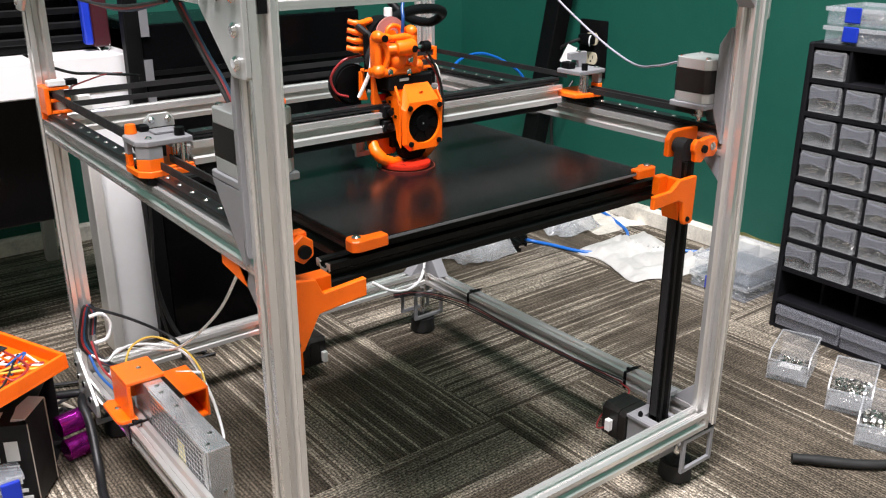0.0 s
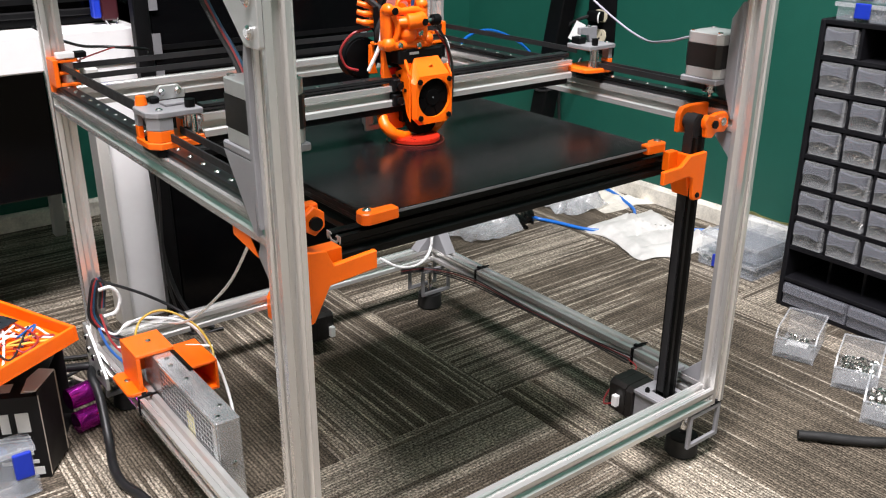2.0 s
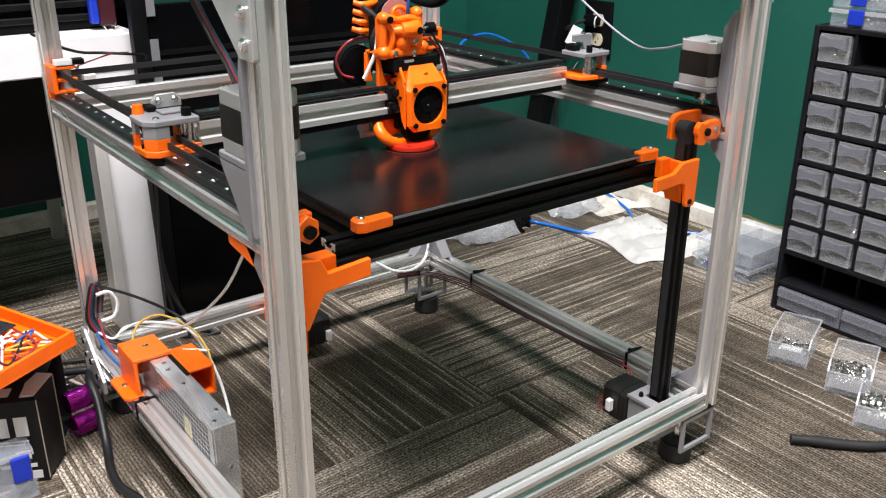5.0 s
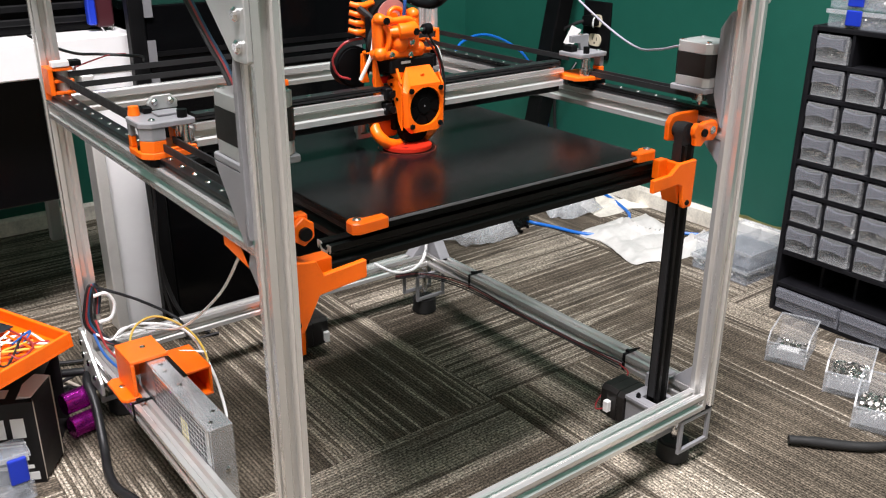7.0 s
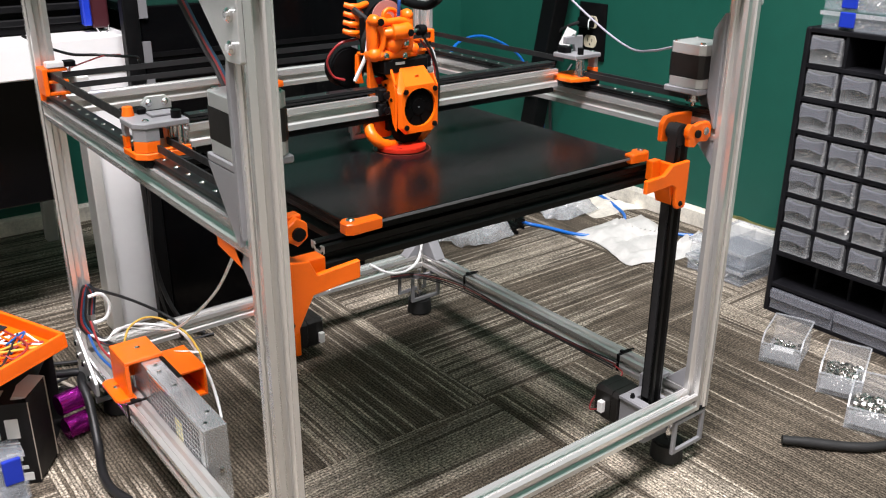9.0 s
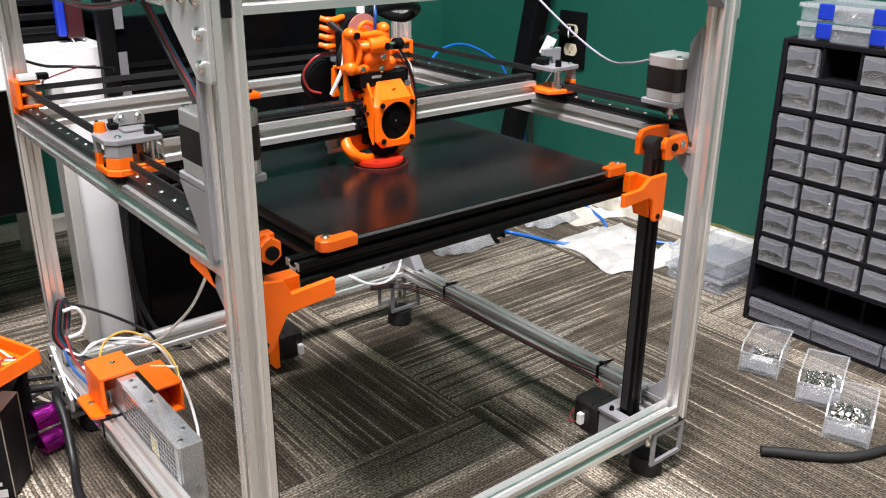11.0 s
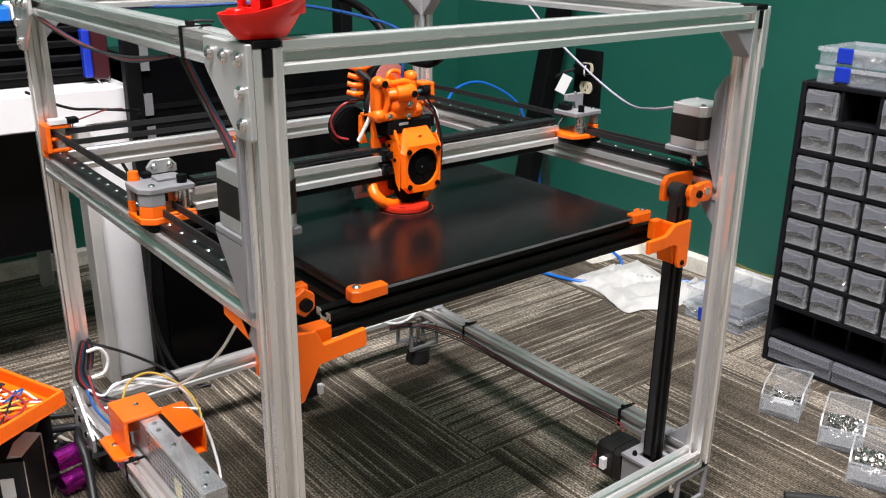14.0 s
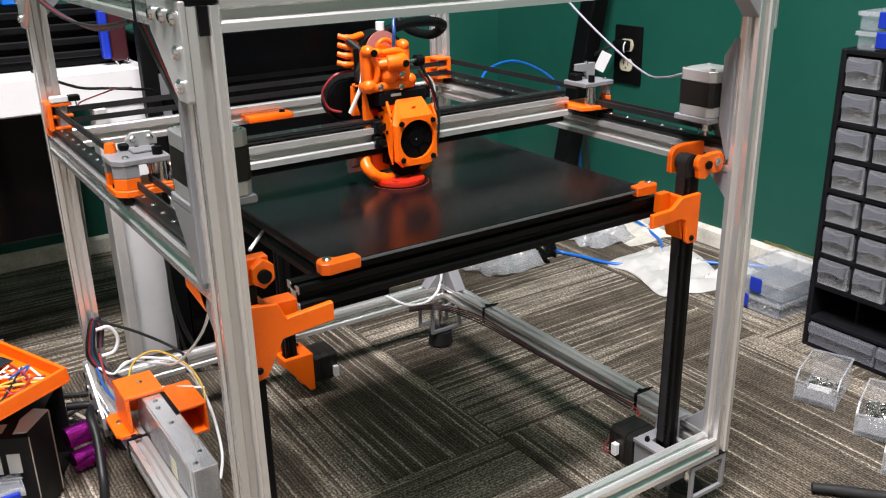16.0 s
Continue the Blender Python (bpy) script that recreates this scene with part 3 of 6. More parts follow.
        pts = [(cx - 0.036, y0 + 0.004), (cx - 0.028, y0), (cx - 0.004, y0 - 0.004), (cx + 0.014, y0 + 0.002), (cx + 0.014, y1), (cx - 0.036, y1)]
        part("base", prism(pts, "z", 0.4128, 0.4175, 0.0008), ORANGE, block, "orange printed base")
        part("top_plate", prism([(cx - 0.030, y0 + 0.004), (cx + 0.012, y0 + 0.004), (cx + 0.012, y1 - 0.004), (cx - 0.030, y1 - 0.004)], "z", 0.4375, 0.4425, 0.0008), GREY_PRINT, block, "grey printed top plate")
        part("pillar", box((cx + 0.004, y0 + 0.006, 0.4177), (cx + 0.011, y0 + 0.018, 0.4255), 0.0008), ORANGE, block)
        part("pillar", box((cx + 0.0045, y0 + 0.0065, 0.4257), (cx + 0.0105, y0 + 0.0175, 0.4373), 0.0008), GREY_PRINT, block)
        part("standoff", cyl((cx - 0.018, y0 + 0.008, 0.4262), (cx - 0.018, y0 + 0.008, 0.4373), 0.0050, seg=20, bevel=0.0006), STEEL, block, "polished steel standoff", True)
        for zi in (0.4177, 0.4206, 0.4235):
            part("idler", cyl((cx - 0.018, y0 + 0.008, zi), (cx - 0.018, y0 + 0.008, zi + 0.0024), 0.0068, seg=22, bevel=0.0005), STEEL, block, "steel idler pulley", True)
        part("cap_screw", cyl((cx - 0.018, y0 + 0.008, 0.4425), (cx - 0.018, y0 + 0.008, 0.450), 0.0035, seg=16), BLACK, block)
        part("top_bracket", prism([(cx - 0.024, 0.4600), (cx + 0.004, 0.4600), (cx + 0.004, 0.4427), (cx - 0.007, 0.4427), (cx - 0.010, 0.4505), (cx - 0.024, 0.4525)], "y", y0 + 0.026, y0 + 0.031, 0.0006), GREY_PRINT, block, "grey notched bracket")
        bolt(block, (cx - 0.008, y0 + 0.0285, 0.4600), (0, 0, 1), 0.0028, 0.002)
        bolt(block, (cx + 0.006, y0 + 0.012, 0.4425), (0, 0, 1), 0.0028, 0.002)
        part("end_stop", box((cx - 0.028, y0 + 0.022, 0.4427), (cx - 0.0175, y0 + 0.036, 0.450), 0.001), BLACK, block)


gantry_end(-1)
gantry_end(1)


def corner_idler(x, front_y, side):
    """Orange idler tower at a rear corner."""
    a = min(x, x + side * 0.026)
    b = max(x, x + side * 0.026)
    o = part("idler_tower", box((a, front_y, ZM + P + 0.0002), (b, front_y + 0.004, 0.437), 0.0006), ORANGE, printer, "orange printed idler tower with grey pulleys")
    sx = (x, x + 0.005) if side > 0 else (x - 0.005, x)
    part("tower_side", box((sx[0], front_y - 0.022, ZM + P + 0.0085), (sx[1], front_y - 0.0002, 0.437), 0.0006), ORANGE, o)
    for z in (0.4085, 0.421, 0.4335):
        part("tower_shelf", box((a + 0.0055, front_y - 0.021, z), (b, front_y - 0.0002, z + 0.0032), 0.0005), ORANGE, o)
    for z in (0.4119, 0.4244):
        part("idler", cyl(((a + b) / 2 + 0.003, front_y - 0.012, z), ((a + b) / 2 + 0.003, front_y - 0.012, z + 0.0088), 0.0065, seg=18), ALU_RAW, o, smooth=True)
    return o


L_t = corner_idler(-0.001, D - P - 0.0042, 1)
R_t = corner_idler(W - 0.016, D - P - 0.0042, -1)
sw = part("limit_switch", box((0.004, D - 0.046, 0.4376), (0.022, D - 0.036, 0.444), 0.0008), W_WIRE, L_t, "white micro switch")
part("switch_body", box((0.0225, D - 0.047, 0.4376), (0.034, D - 0.036, 0.4436), 0.0006), BLACK, sw)


def belt(x0, y0, x1, y1, z, name="belt"):
    a, b = Vector((x0, y0, z)), Vector((x1, y1, z))
    n = Vector((-(b - a).y, (b - a).x, 0)).normalized() * 0.0008
    own = bmesh.new()
    vs = [own.verts.new(p + o + Vector((0, 0, h))) for h in (-0.003, 0.003) for p, o in ((a, -n), (a, n), (b, n), (b, -n))]
    for f in ((0, 1, 2, 3), (4, 5, 6, 7), (0, 1, 5, 4), (1, 2, 6, 5), (2, 3, 7, 6), (3, 0, 4, 7)):
        own.faces.new([vs[i] for i in f])
    part(name, own, BELT, printer, "black toothed belt")


ZL, ZU = 0.4165, 0.4290
belt(0.0085, D - 0.03, 0.0085, GY + 0.022, ZU)
belt(0.0215, D - 0.03, 0.0215, GY + 0.022, ZL)
belt(0.0085, GY - 0.02, 0.0085, 0.056, ZL)
belt(0.0215, GY - 0.02, 0.0215, 0.056, ZL + 0.002)
belt(W - 0.0085, GY - 0.02, W - 0.0085, 0.056, ZL + 0.003)
belt(W - 0.0215, GY - 0.02, W - 0.0215, 0.056, ZL + 0.003)
belt(W - 0.0085, D - 0.03, W - 0.0085, GY + 0.02, ZU)
belt(W - 0.0215, D - 0.03, W - 0.0215, GY + 0.02, ZL)
belt(0.02, D - 0.0425, W - 0.02, D - 0.0425, ZU)
belt(0.02, D - 0.0425, W - 0.02, D - 0.0425, ZL)

# ---- print head ----
HX, HY, HZ = 0.277, 0.210, 0.4135  # fan centre
head = part("print_head", box((HX - 0.024, HY + 0.0122, 0.388), (HX + 0.022, HY + 0.019, 0.448), 0.001), BLACK, printer, "orange printed tool head with a round black fan")
part("carriage_plate", prism([(HX - 0.0425, 0.3975), (HX - 0.0300, 0.3975), (HX - 0.0288, 0.4020), (HX - 0.0300, 0.4300), (HX - 0.0360, 0.4420), (HX - 0.0405, 0.4625), (HX - 0.0425, 0.4625)], "y", HY + 0.016, HY + 0.0215, 0.0008), ORANGE, head)
part("plate_screw", cyl((HX - 0.034, HY + 0.0160, 0.4035), (HX - 0.034, HY + 0.0142, 0.4035), 0.0026, seg=12), BLACK, head)
part("neck", box((HX - 0.032, HY + 0.004, 0.4470), (HX + 0.020, HY + 0.0190, 0.4600), 0.001), BLACK, head)
part("neck_label", box((HX - 0.020, HY + 0.0034, 0.4555), (HX - 0.009, HY + 0.0039, 0.4580), 0.0), ALU_RAW, head)
for zz in (0.4265, 0.4120):
    c = part("plate_clamp", box((HX - 0.0370, HY + 0.006, zz - 0.006), (HX - 0.0285, HY + 0.0157, zz + 0.0065), 0.0012), BLACK, head)
    part("clamp_screw", cyl((HX - 0.0310, HY + 0.0059, zz), (HX - 0.0310, HY + 0.0030, zz), 0.0034, seg=14), BLACK, c)
part("slide_block", box((HX - 0.022, GY - 0.013, 0.4338), (HX + 0.022, GY + 0.014, 0.4425), 0.001), STEEL, head, "steel slide block on the rail")
part("top_clamp", box((HX - 0.030, HY + 0.020, 0.4428), (HX + 0.020, HY + 0.050, 0.4580), 0.001), BLACK, head)
rb_ = prism([(HX - 0.0475, 0.4360), (HX - 0.0395, 0.4360), (HX - 0.0420, 0.4440), (HX - 0.0430, 0.4640), (HX - 0.0465, 0.4640)], "y", HY + 0.030, HY + 0.036, 0.0006)
box((HX - 0.0465, HY + 0.024, 0.4642), (HX - 0.0265, HY + 0.033, 0.4670), 0.0008, rb_)
part("rear_bracket", rb_, ORANGE, head)
part("slide_stop", box((HX - 0.0390, HY + 0.0220, 0.4345), (HX - 0.0230, HY + 0.0280, 0.4410), 0.0006), RED, head, "small red printed stop")


def fan_shroud():
    """Faceted orange housing with a sloping hood, a round opening, cheeks that sweep back, a recessed fan and four screws."""
    r = 0.0192
    face = [(-0.0150, -0.0250), (0.0150, -0.0250), (0.0215, -0.0185), (0.0222, 0.0150), (0.0180, 0.0225), (-0.0180, 0.0225), (-0.0222, 0.0150), (-0.0215, -0.0185)]
    rim = [(-0.0160, -0.0050, -0.0265), (0.0160, -0.0050, -0.0265), (0.0235, -0.0050, -0.0195), (0.0248, -0.0050, 0.0165), (0.0140, 0.0050, 0.0395), (-0.0140, 0.0050, 0.0395), (-0.0248, -0.0050, 0.0165), (-0.0235, -0.0050, -0.0195)]
    back = [(x * 0.97, y + (0.0075 if z > 0.03 else 0.0030), z * 0.985) for x, y, z in rim]
    samples = []
    for k in range(8):
        for u in (0.0, 0.2, 0.4, 0.6, 0.8):
            samples.append((k, u))

    def at(ring, k, u):
        return Vector(ring[k]).lerp(Vector(ring[(k + 1) % 8]), u)

    front = [(x, -0.0095, z) for x, z in face]
    bm = bmesh.new()
    rows_ = [[at(back, k, u) for k, u in samples], [at(rim, k, u) for k, u in samples], [at(front, k, u) for k, u in samples]]
    hole = []
    for p in rows_[2]:
        d = Vector((p.x, p.z)).normalized() * r
        hole.append(Vector((d.x, -0.0095, d.y)))
    rows_ += [hole, [Vector((p.x, -0.0062, p.z)) for p in hole]]
    rings = [[bm.verts.new((HX + p.x, HY + p.y, HZ + p.z)) for p in row] for row in rows_]
    n = len(samples)
    for a, b in zip(rings, rings[1:]):
        for k in range(n):
            bm.faces.new((a[k], a[(k + 1) % n], b[(k + 1) % n], b[k]))
    s = part("fan_shroud", bm, ORANGE, head, "orange printed fan shroud")
    part("fan", cyl((HX, HY - 0.0060, HZ), (HX, HY + 0.0105, HZ), 0.0191, seg=36), FAN_BLACK, s, "black axial fan")
    hub = cyl((HX, HY - 0.0060, HZ), (HX, HY - 0.0072, HZ), 0.0085, 0.0080, 24)
    for k in range(7):
        a = 2 * math.pi * k / 7
        u, w = Vector((math.cos(a), 0, math.sin(a))), Vector((-math.sin(a), 0, math.cos(a)))
        c = Vector((HX, HY - 0.0066, HZ))
        own = bmesh.new()
        q = [c + u * 0.0082 - w * 0.004 + Vector((0, -0.0003, 0)), c + u * 0.0180 - w * 0.0072 + Vector((0, -0.0003, 0)), c + u * 0.0180 + w * 0.0062, c + u * 0.0082 + w * 0.0036]
        v = [own.verts.new(p) for p in q] + [own.verts.new(p + Vector((0, 0.0008, 0))) for p in q]
        for fc in ((0, 1, 2, 3), (4, 5, 6, 7), (0, 1, 5, 4), (1, 2, 6, 5), (2, 3, 7, 6), (3, 0, 4, 7)):
            own.faces.new([v[i] for i in fc])
        merge(hub, own)
    part("impeller", hub, FAN_BLACK, s)
    part("hub_mark", cyl((HX, HY - 0.0073, HZ), (HX, HY - 0.0075, HZ), 0.0009, seg=12), GREY_TAPE, s)
    for dx, dz in ((-0.0172, -0.0185), (0.0172, -0.0185), (-0.0178, 0.0172), (0.0178, 0.0172)):
        part("screw", cyl((HX + dx, HY - 0.0094, HZ + dz), (HX + dx, HY - 0.0118, HZ + dz), 0.0027, seg=12, bevel=0.0005), BLACK, s)
    part("hood_mark", cyl((HX, HY - 0.0028, HZ + 0.0305), (HX, HY - 0.0040, HZ + 0.0300), 0.0024, seg=6), ORANGE, s)
    cheek = [(0.0215, 0.0240), (0.0150, 0.0150), (0.0100, 0.0080), (0.0045, -0.0020), (0.0020, -0.0140), (-0.0040, -0.0225), (-0.0045, 0.0200), (0.0030, 0.0300)]
    for x, wide in ((-0.0262, 0.0018), (0.0244, 0.0018)):
        wing = part("side_wing", prism([(HY + y, HZ + z) for y, z in cheek], "x", HX + x, HX + x + wide, 0.0004), ORANGE, s)
        if x < 0:
            for y, z in ((0.0120, 0.0215), (0.0070, 0.0150), (0.0025, 0.0085)):
                part("vent", box((HX + x - 0.0006, HY + y - 0.0017, HZ + z - 0.0015), (HX + x - 0.0001, HY + y + 0.0017, HZ + z + 0.0015)), BLACK, wing)
    part("shroud_fin", prism([(HY - 0.0040, HZ + 0.0240), (HY + 0.0040, HZ + 0.0385), (HY + 0.0250, HZ + 0.0365), (HY + 0.0080, HZ + 0.0285)], "x", HX - 0.0262, HX - 0.0236, 0.0004), ORANGE, s)
    part("fin_web", prism([(HX - 0.0240, HZ + 0.0190), (HX - 0.0238, HZ + 0.0385), (HX - 0.0145, HZ + 0.0390)], "y", HY + 0.0045, HY + 0.0085, 0.0004), ORANGE, s)


fan_shroud()


def extruder():
    """Orange extruder of rounded links round a clear gear, with the flat motor behind it."""
    z, ex = 0.4605, HX - 0.018
    y0 = HY + 0.004

    def soft(name, lo, hi, bev):
        return part(name, box((ex + lo[0], y0 + lo[1], z + lo[2]), (ex + hi[0], y0 + hi[1], z + hi[2]), bev, seg=3), ORANGE, body, "", True)

    def knob(name, x, zz, rad, a, b):
        deep = 0.5 * abs(b - a) / rad
        return part(name, ball((ex + x, y0 + 0.5 * (a + b), z + zz), rad, u=18, v=12, squash=(1.06, max(0.9, deep), 1.06)), ORANGE, body, "", True)

    body = part("extruder", box((ex - 0.028, y0, z), (ex + 0.027, y0 + 0.018, z + 0.0095), 0.0035, seg=3), ORANGE, head, "orange printed extruder body", True)
    soft("left_pillar", (-0.0265, 0.002, 0.0060), (-0.0185, 0.016, 0.0400), 0.0038)
    soft("gear_housing", (-0.0200, 0.006, 0.0080), (0.0120, 0.020, 0.0300), 0.0050)
    soft("tension_arm", (0.0110, -0.001, 0.0060), (0.0215, 0.015, 0.0455), 0.0046)
    knob("left_ear", -0.0225, 0.0385, 0.0055, -0.002, 0.013)
    knob("arm_head", 0.0160, 0.0410, 0.0056, -0.002, 0.012)
    knob("lower_lobe", 0.0225, 0.0080, 0.0060, -0.002, 0.012)
    knob("left_lobe", -0.0225, 0.0060, 0.0065, -0.0015, 0.012)
    link = tube([(ex - 0.0230, y0 + 0.004, z + 0.0385), (ex - 0.010, y0 + 0.003, z + 0.0362), (ex + 0.004, y0 + 0.003, z + 0.0368), (ex + 0.0150, y0 + 0.003, z + 0.0350)], [0.0044, 0.0032, 0.0036, 0.0046], seg=12)
    part("top_link", link, ORANGE, body, "", True)
    knuckle = tube([(ex - 0.0130, y0 + 0.004, z + 0.0255), (ex - 0.004, y0 + 0.000, z + 0.0262), (ex + 0.006, y0 - 0.002, z + 0.0268), (ex + 0.0135, y0 - 0.001, z + 0.0275)], [0.0050, 0.0078, 0.0080, 0.0062], seg=14)
    part("idler_knuckle", knuckle, ORANGE, body, "", True)
    knob("lower_bulge", -0.0010, 0.0150, 0.0090, -0.002, 0.010)
    knob("side_bulge", 0.0100, 0.0170, 0.0075, -0.002, 0.010)
    rib = tube([(ex - 0.0165, y0 + 0.004, z + 0.0080), (ex - 0.0145, y0 + 0.002, z + 0.0160), (ex - 0.0150, y0 + 0.002, z + 0.0260), (ex - 0.0200, y0 + 0.002, z + 0.0340)], 0.0030, seg=10)
    part("curved_rib", rib, ORANGE, body, "", True)
    arch = tube([(ex - 0.0090, y0 + 0.010, z + 0.0360), (ex - 0.0075, y0 + 0.010, z + 0.0440), (ex - 0.0010, y0 + 0.010, z + 0.0470), (ex + 0.0060, y0 + 0.010, z + 0.0440), (ex + 0.0075, y0 + 0.010, z + 0.0360)], 0.0022, seg=10)
    part("gear_arch", arch, ORANGE, body, "", True)
    for x, zz, front, rad in ((-0.0200, 0.0375, -0.0022, 0.0034), (0.0100, 0.0262, -0.0086, 0.0034)):
        part("hinge_screw", cyl((ex + x, y0 + front, z + zz), (ex + x, y0 + front - 0.0022, z + zz), rad, seg=14, bevel=0.0005), BLACK, body)
    for x, zz, front in ((-0.0125, 0.0050, 0.0), (0.0095, 0.0030, 0.0), (0.0098, 0.0150, -0.0022)):
        bolt(body, (ex + x, y0 + front, z + zz), (0, -1, 0), 0.0031, 0.0018)
    # black box and sheet added to stand in for shaded gaps
    part("slot", box((ex - 0.0060, y0 - 0.0003, z - 0.0014), (ex + 0.0060, y0 + 0.0020, z + 0.0006), 0.0003), BLACK, body)
    part("back_plate", box((ex - 0.0285, y0 + 0.0205, z - 0.0010), (ex + 0.0230, y0 + 0.0218, z + 0.0400), 0.0004), BLACK, body, "black sheet standing in for shaded gaps")
    part("tension_screw", cyl((ex + 0.0215, y0 + 0.006, z + 0.0250), (ex + 0.0290, y0 + 0.006, z + 0.0250), 0.0024, seg=10), STEEL, body)
    part("tension_knob", cyl((ex + 0.0290, y0 + 0.006, z + 0.0250), (ex + 0.0385, y0 + 0.006, z + 0.0250), 0.0054, seg=16, bevel=0.001), BLACK, body, "black tension knob", True)
    gear_mat = material("smoked_pink_gear", (0.62, 0.30, 0.27), 0.16, 0, 0.1, 60, 0, 400, 0.5, 0.35)
    wheel = part("gear_wheel", cyl((ex + 0.0020, y0 + 0.0190, z + 0.0370), (ex + 0.0020, y0 + 0.0203, z + 0.0370), 0.0175, seg=48), gear_mat, body, "translucent pink gear wheel", True)
    part("gear_hub", cyl((ex + 0.0020, y0 + 0.0170, z + 0.0370), (ex + 0.0020, y0 + 0.0189, z + 0.0370), 0.0050, seg=20), ORANGE, wheel, "", True)
    part("extruder_motor", cyl((HX - 0.0135, HY + 0.0265, z + 0.0290), (HX - 0.0135, HY + 0.050, z + 0.0290), 0.0250, seg=36, bevel=0.002), BLACK, head, "black round extruder motor", True)
    part("top_fitting", cyl((HX - 0.0140, HY + 0.030, z + 0.0542), (HX - 0.0140, HY + 0.030, z + 0.0620), 0.0042, seg=12), W_WIRE, head, "white top fitting", True)
    for k in range(4):
        x0, zz = HX - 0.0565 + 0.0008 * k, z + 0.0250 + 0.0082 * k
        rb = tube([(x0, HY + 0.040, zz + 0.0016), (x0 + 0.006, HY + 0.036, zz - 0.0004), (x0 + 0.013, HY + 0.035, zz - 0.0008), (x0 + (0.025 if k == 3 else 0.019), HY + 0.038, zz + 0.0010)], [0.0026, 0.0033, 0.0033, 0.0028], seg=10, steps=5)
        part("strain_finger", rb, ORANGE, head, "", True)
    part("strain_arm", box((HX - 0.040, HY + 0.036, z + 0.018), (HX - 0.036, HY + 0.044, z + 0.050), 0.001), ORANGE, head)
    b = part("blower", cyl((HX - 0.042, HY + 0.054, 0.448), (HX - 0.042, HY + 0.070, 0.448), 0.0205, seg=32, bevel=0.002), BLACK, head, "round black blower", True)
    part("side_connector", box((HX + 0.012, HY + 0.008, 0.4475), (HX + 0.020, HY + 0.016, 0.4545), 0.0006), W_WIRE, head, "white plug")
    part("connector_row", box((HX + 0.0215, HY + 0.010, 0.4480), (HX + 0.0285, HY + 0.018, 0.4600), 0.0006), BLACK, head)


extruder()


def ducts():
    left = tube([(HX - 0.034, HY + 0.028, 0.3985), (HX - 0.044, HY + 0.018, 0.3965), (HX - 0.0465, HY + 0.009, 0.3890), (HX - 0.0405, HY + 0.004, 0.3810), (HX - 0.0290, HY + 0.005, 0.3765), (HX - 0.0190, HY + 0.008, 0.3755)], [0.0050, 0.0056, 0.0058, 0.0054, 0.0044, 0.0032], seg=14)
    part("air_duct", left, ORANGE, head, "orange printed air duct", True)
    right = tube([(HX + 0.022, HY + 0.030, 0.3945), (HX + 0.027, HY + 0.022, 0.3885), (HX + 0.023, HY + 0.016, 0.3810), (HX + 0.012, HY + 0.013, 0.3760)], [0.0070, 0.0074, 0.0062, 0.0040], seg=14)
    part("air_duct", right, ORANGE, head, "orange printed air duct", True)
    part("duct_back", box((HX - 0.034, HY + 0.022, 0.3790), (HX - 0.012, HY + 0.034, 0.3970), 0.003, seg=2), ORANGE, head, "", True)
    part("hot_block", prism([(HX - 0.0150, 0.3768), (HX + 0.0030, 0.3768), (HX + 0.0085, 0.3830), (HX + 0.0110, 0.3900), (HX - 0.0220, 0.3900), (HX - 0.0200, 0.3830)], "y", HY - 0.0005, HY + 0.0120, 0.0012), FAN_BLACK, head)
    part("nozzle", cyl((HX - 0.006, HY + 0.010, 0.3768), (HX - 0.006, HY + 0.010, 0.3764), 0.003, 0.0015, 12), STEEL, head)
    part("sensor_clamp", box((HX - 0.058, HY + 0.034, 0.3945), (HX - 0.036, HY + 0.048, 0.4030), 0.002, seg=2), ORANGE, head, "", True)
    part("sensor_plate", prism([(HX - 0.0560, 0.3800), (HX - 0.0360, 0.3800), (HX - 0.0360, 0.3850), (HX - 0.0520, 0.3850), (HX - 0.0520, 0.3950), (HX - 0.0560, 0.3950)], "y", HY + 0.030, HY + 0.0335, 0.0005), ALU_RAW, head, "grey sensor bracket")
    part("sensor", cyl((HX - 0.046, HY + 0.041, 0.3840), (HX - 0.046, HY + 0.041, 0.3943), 0.0062, seg=20, bevel=0.001), ALU_RAW, head, "", True)
    part("sensor_tip", cyl((HX - 0.046, HY + 0.041, 0.3775), (HX - 0.046, HY + 0.041, 0.3838), 0.0052, seg=20), RUBBER, head)


ducts()
part("red_wire", tube([(HX - 0.040, HY + 0.04, 0.478), (HX - 0.058, HY + 0.045, 0.474), (HX - 0.068, HY + 0.052, 0.458), (HX - 0.062, HY + 0.053, 0.442), (HX - 0.050, HY + 0.050, 0.437)], 0.0013), R_WIRE, head)
part("white_wire", tube([(HX - 0.040, HY + 0.020, 0.484), (HX - 0.044, HY + 0.020, 0.464), (HX - 0.052, HY + 0.028, 0.440)], 0.0019), W_WIRE, head)
part("black_sleeve", tube([(HX - 0.048, HY + 0.034, 0.508), (HX - 0.037, HY + 0.024, 0.494), (HX - 0.043, HY + 0.024, 0.478), (HX - 0.040, HY + 0.030, 0.462)], 0.0032), K_WIRE, head, "", True)
part("black_wire", tube([(HX + 0.018, HY + 0.010, 0.480), (HX + 0.028, HY + 0.008, 0.462), (HX + 0.036, HY + 0.008, 0.436), (HX + 0.035, HY + 0.008, 0.406), (HX + 0.027, HY + 0.008, 0.394)], 0.0013), K_WIRE, head)
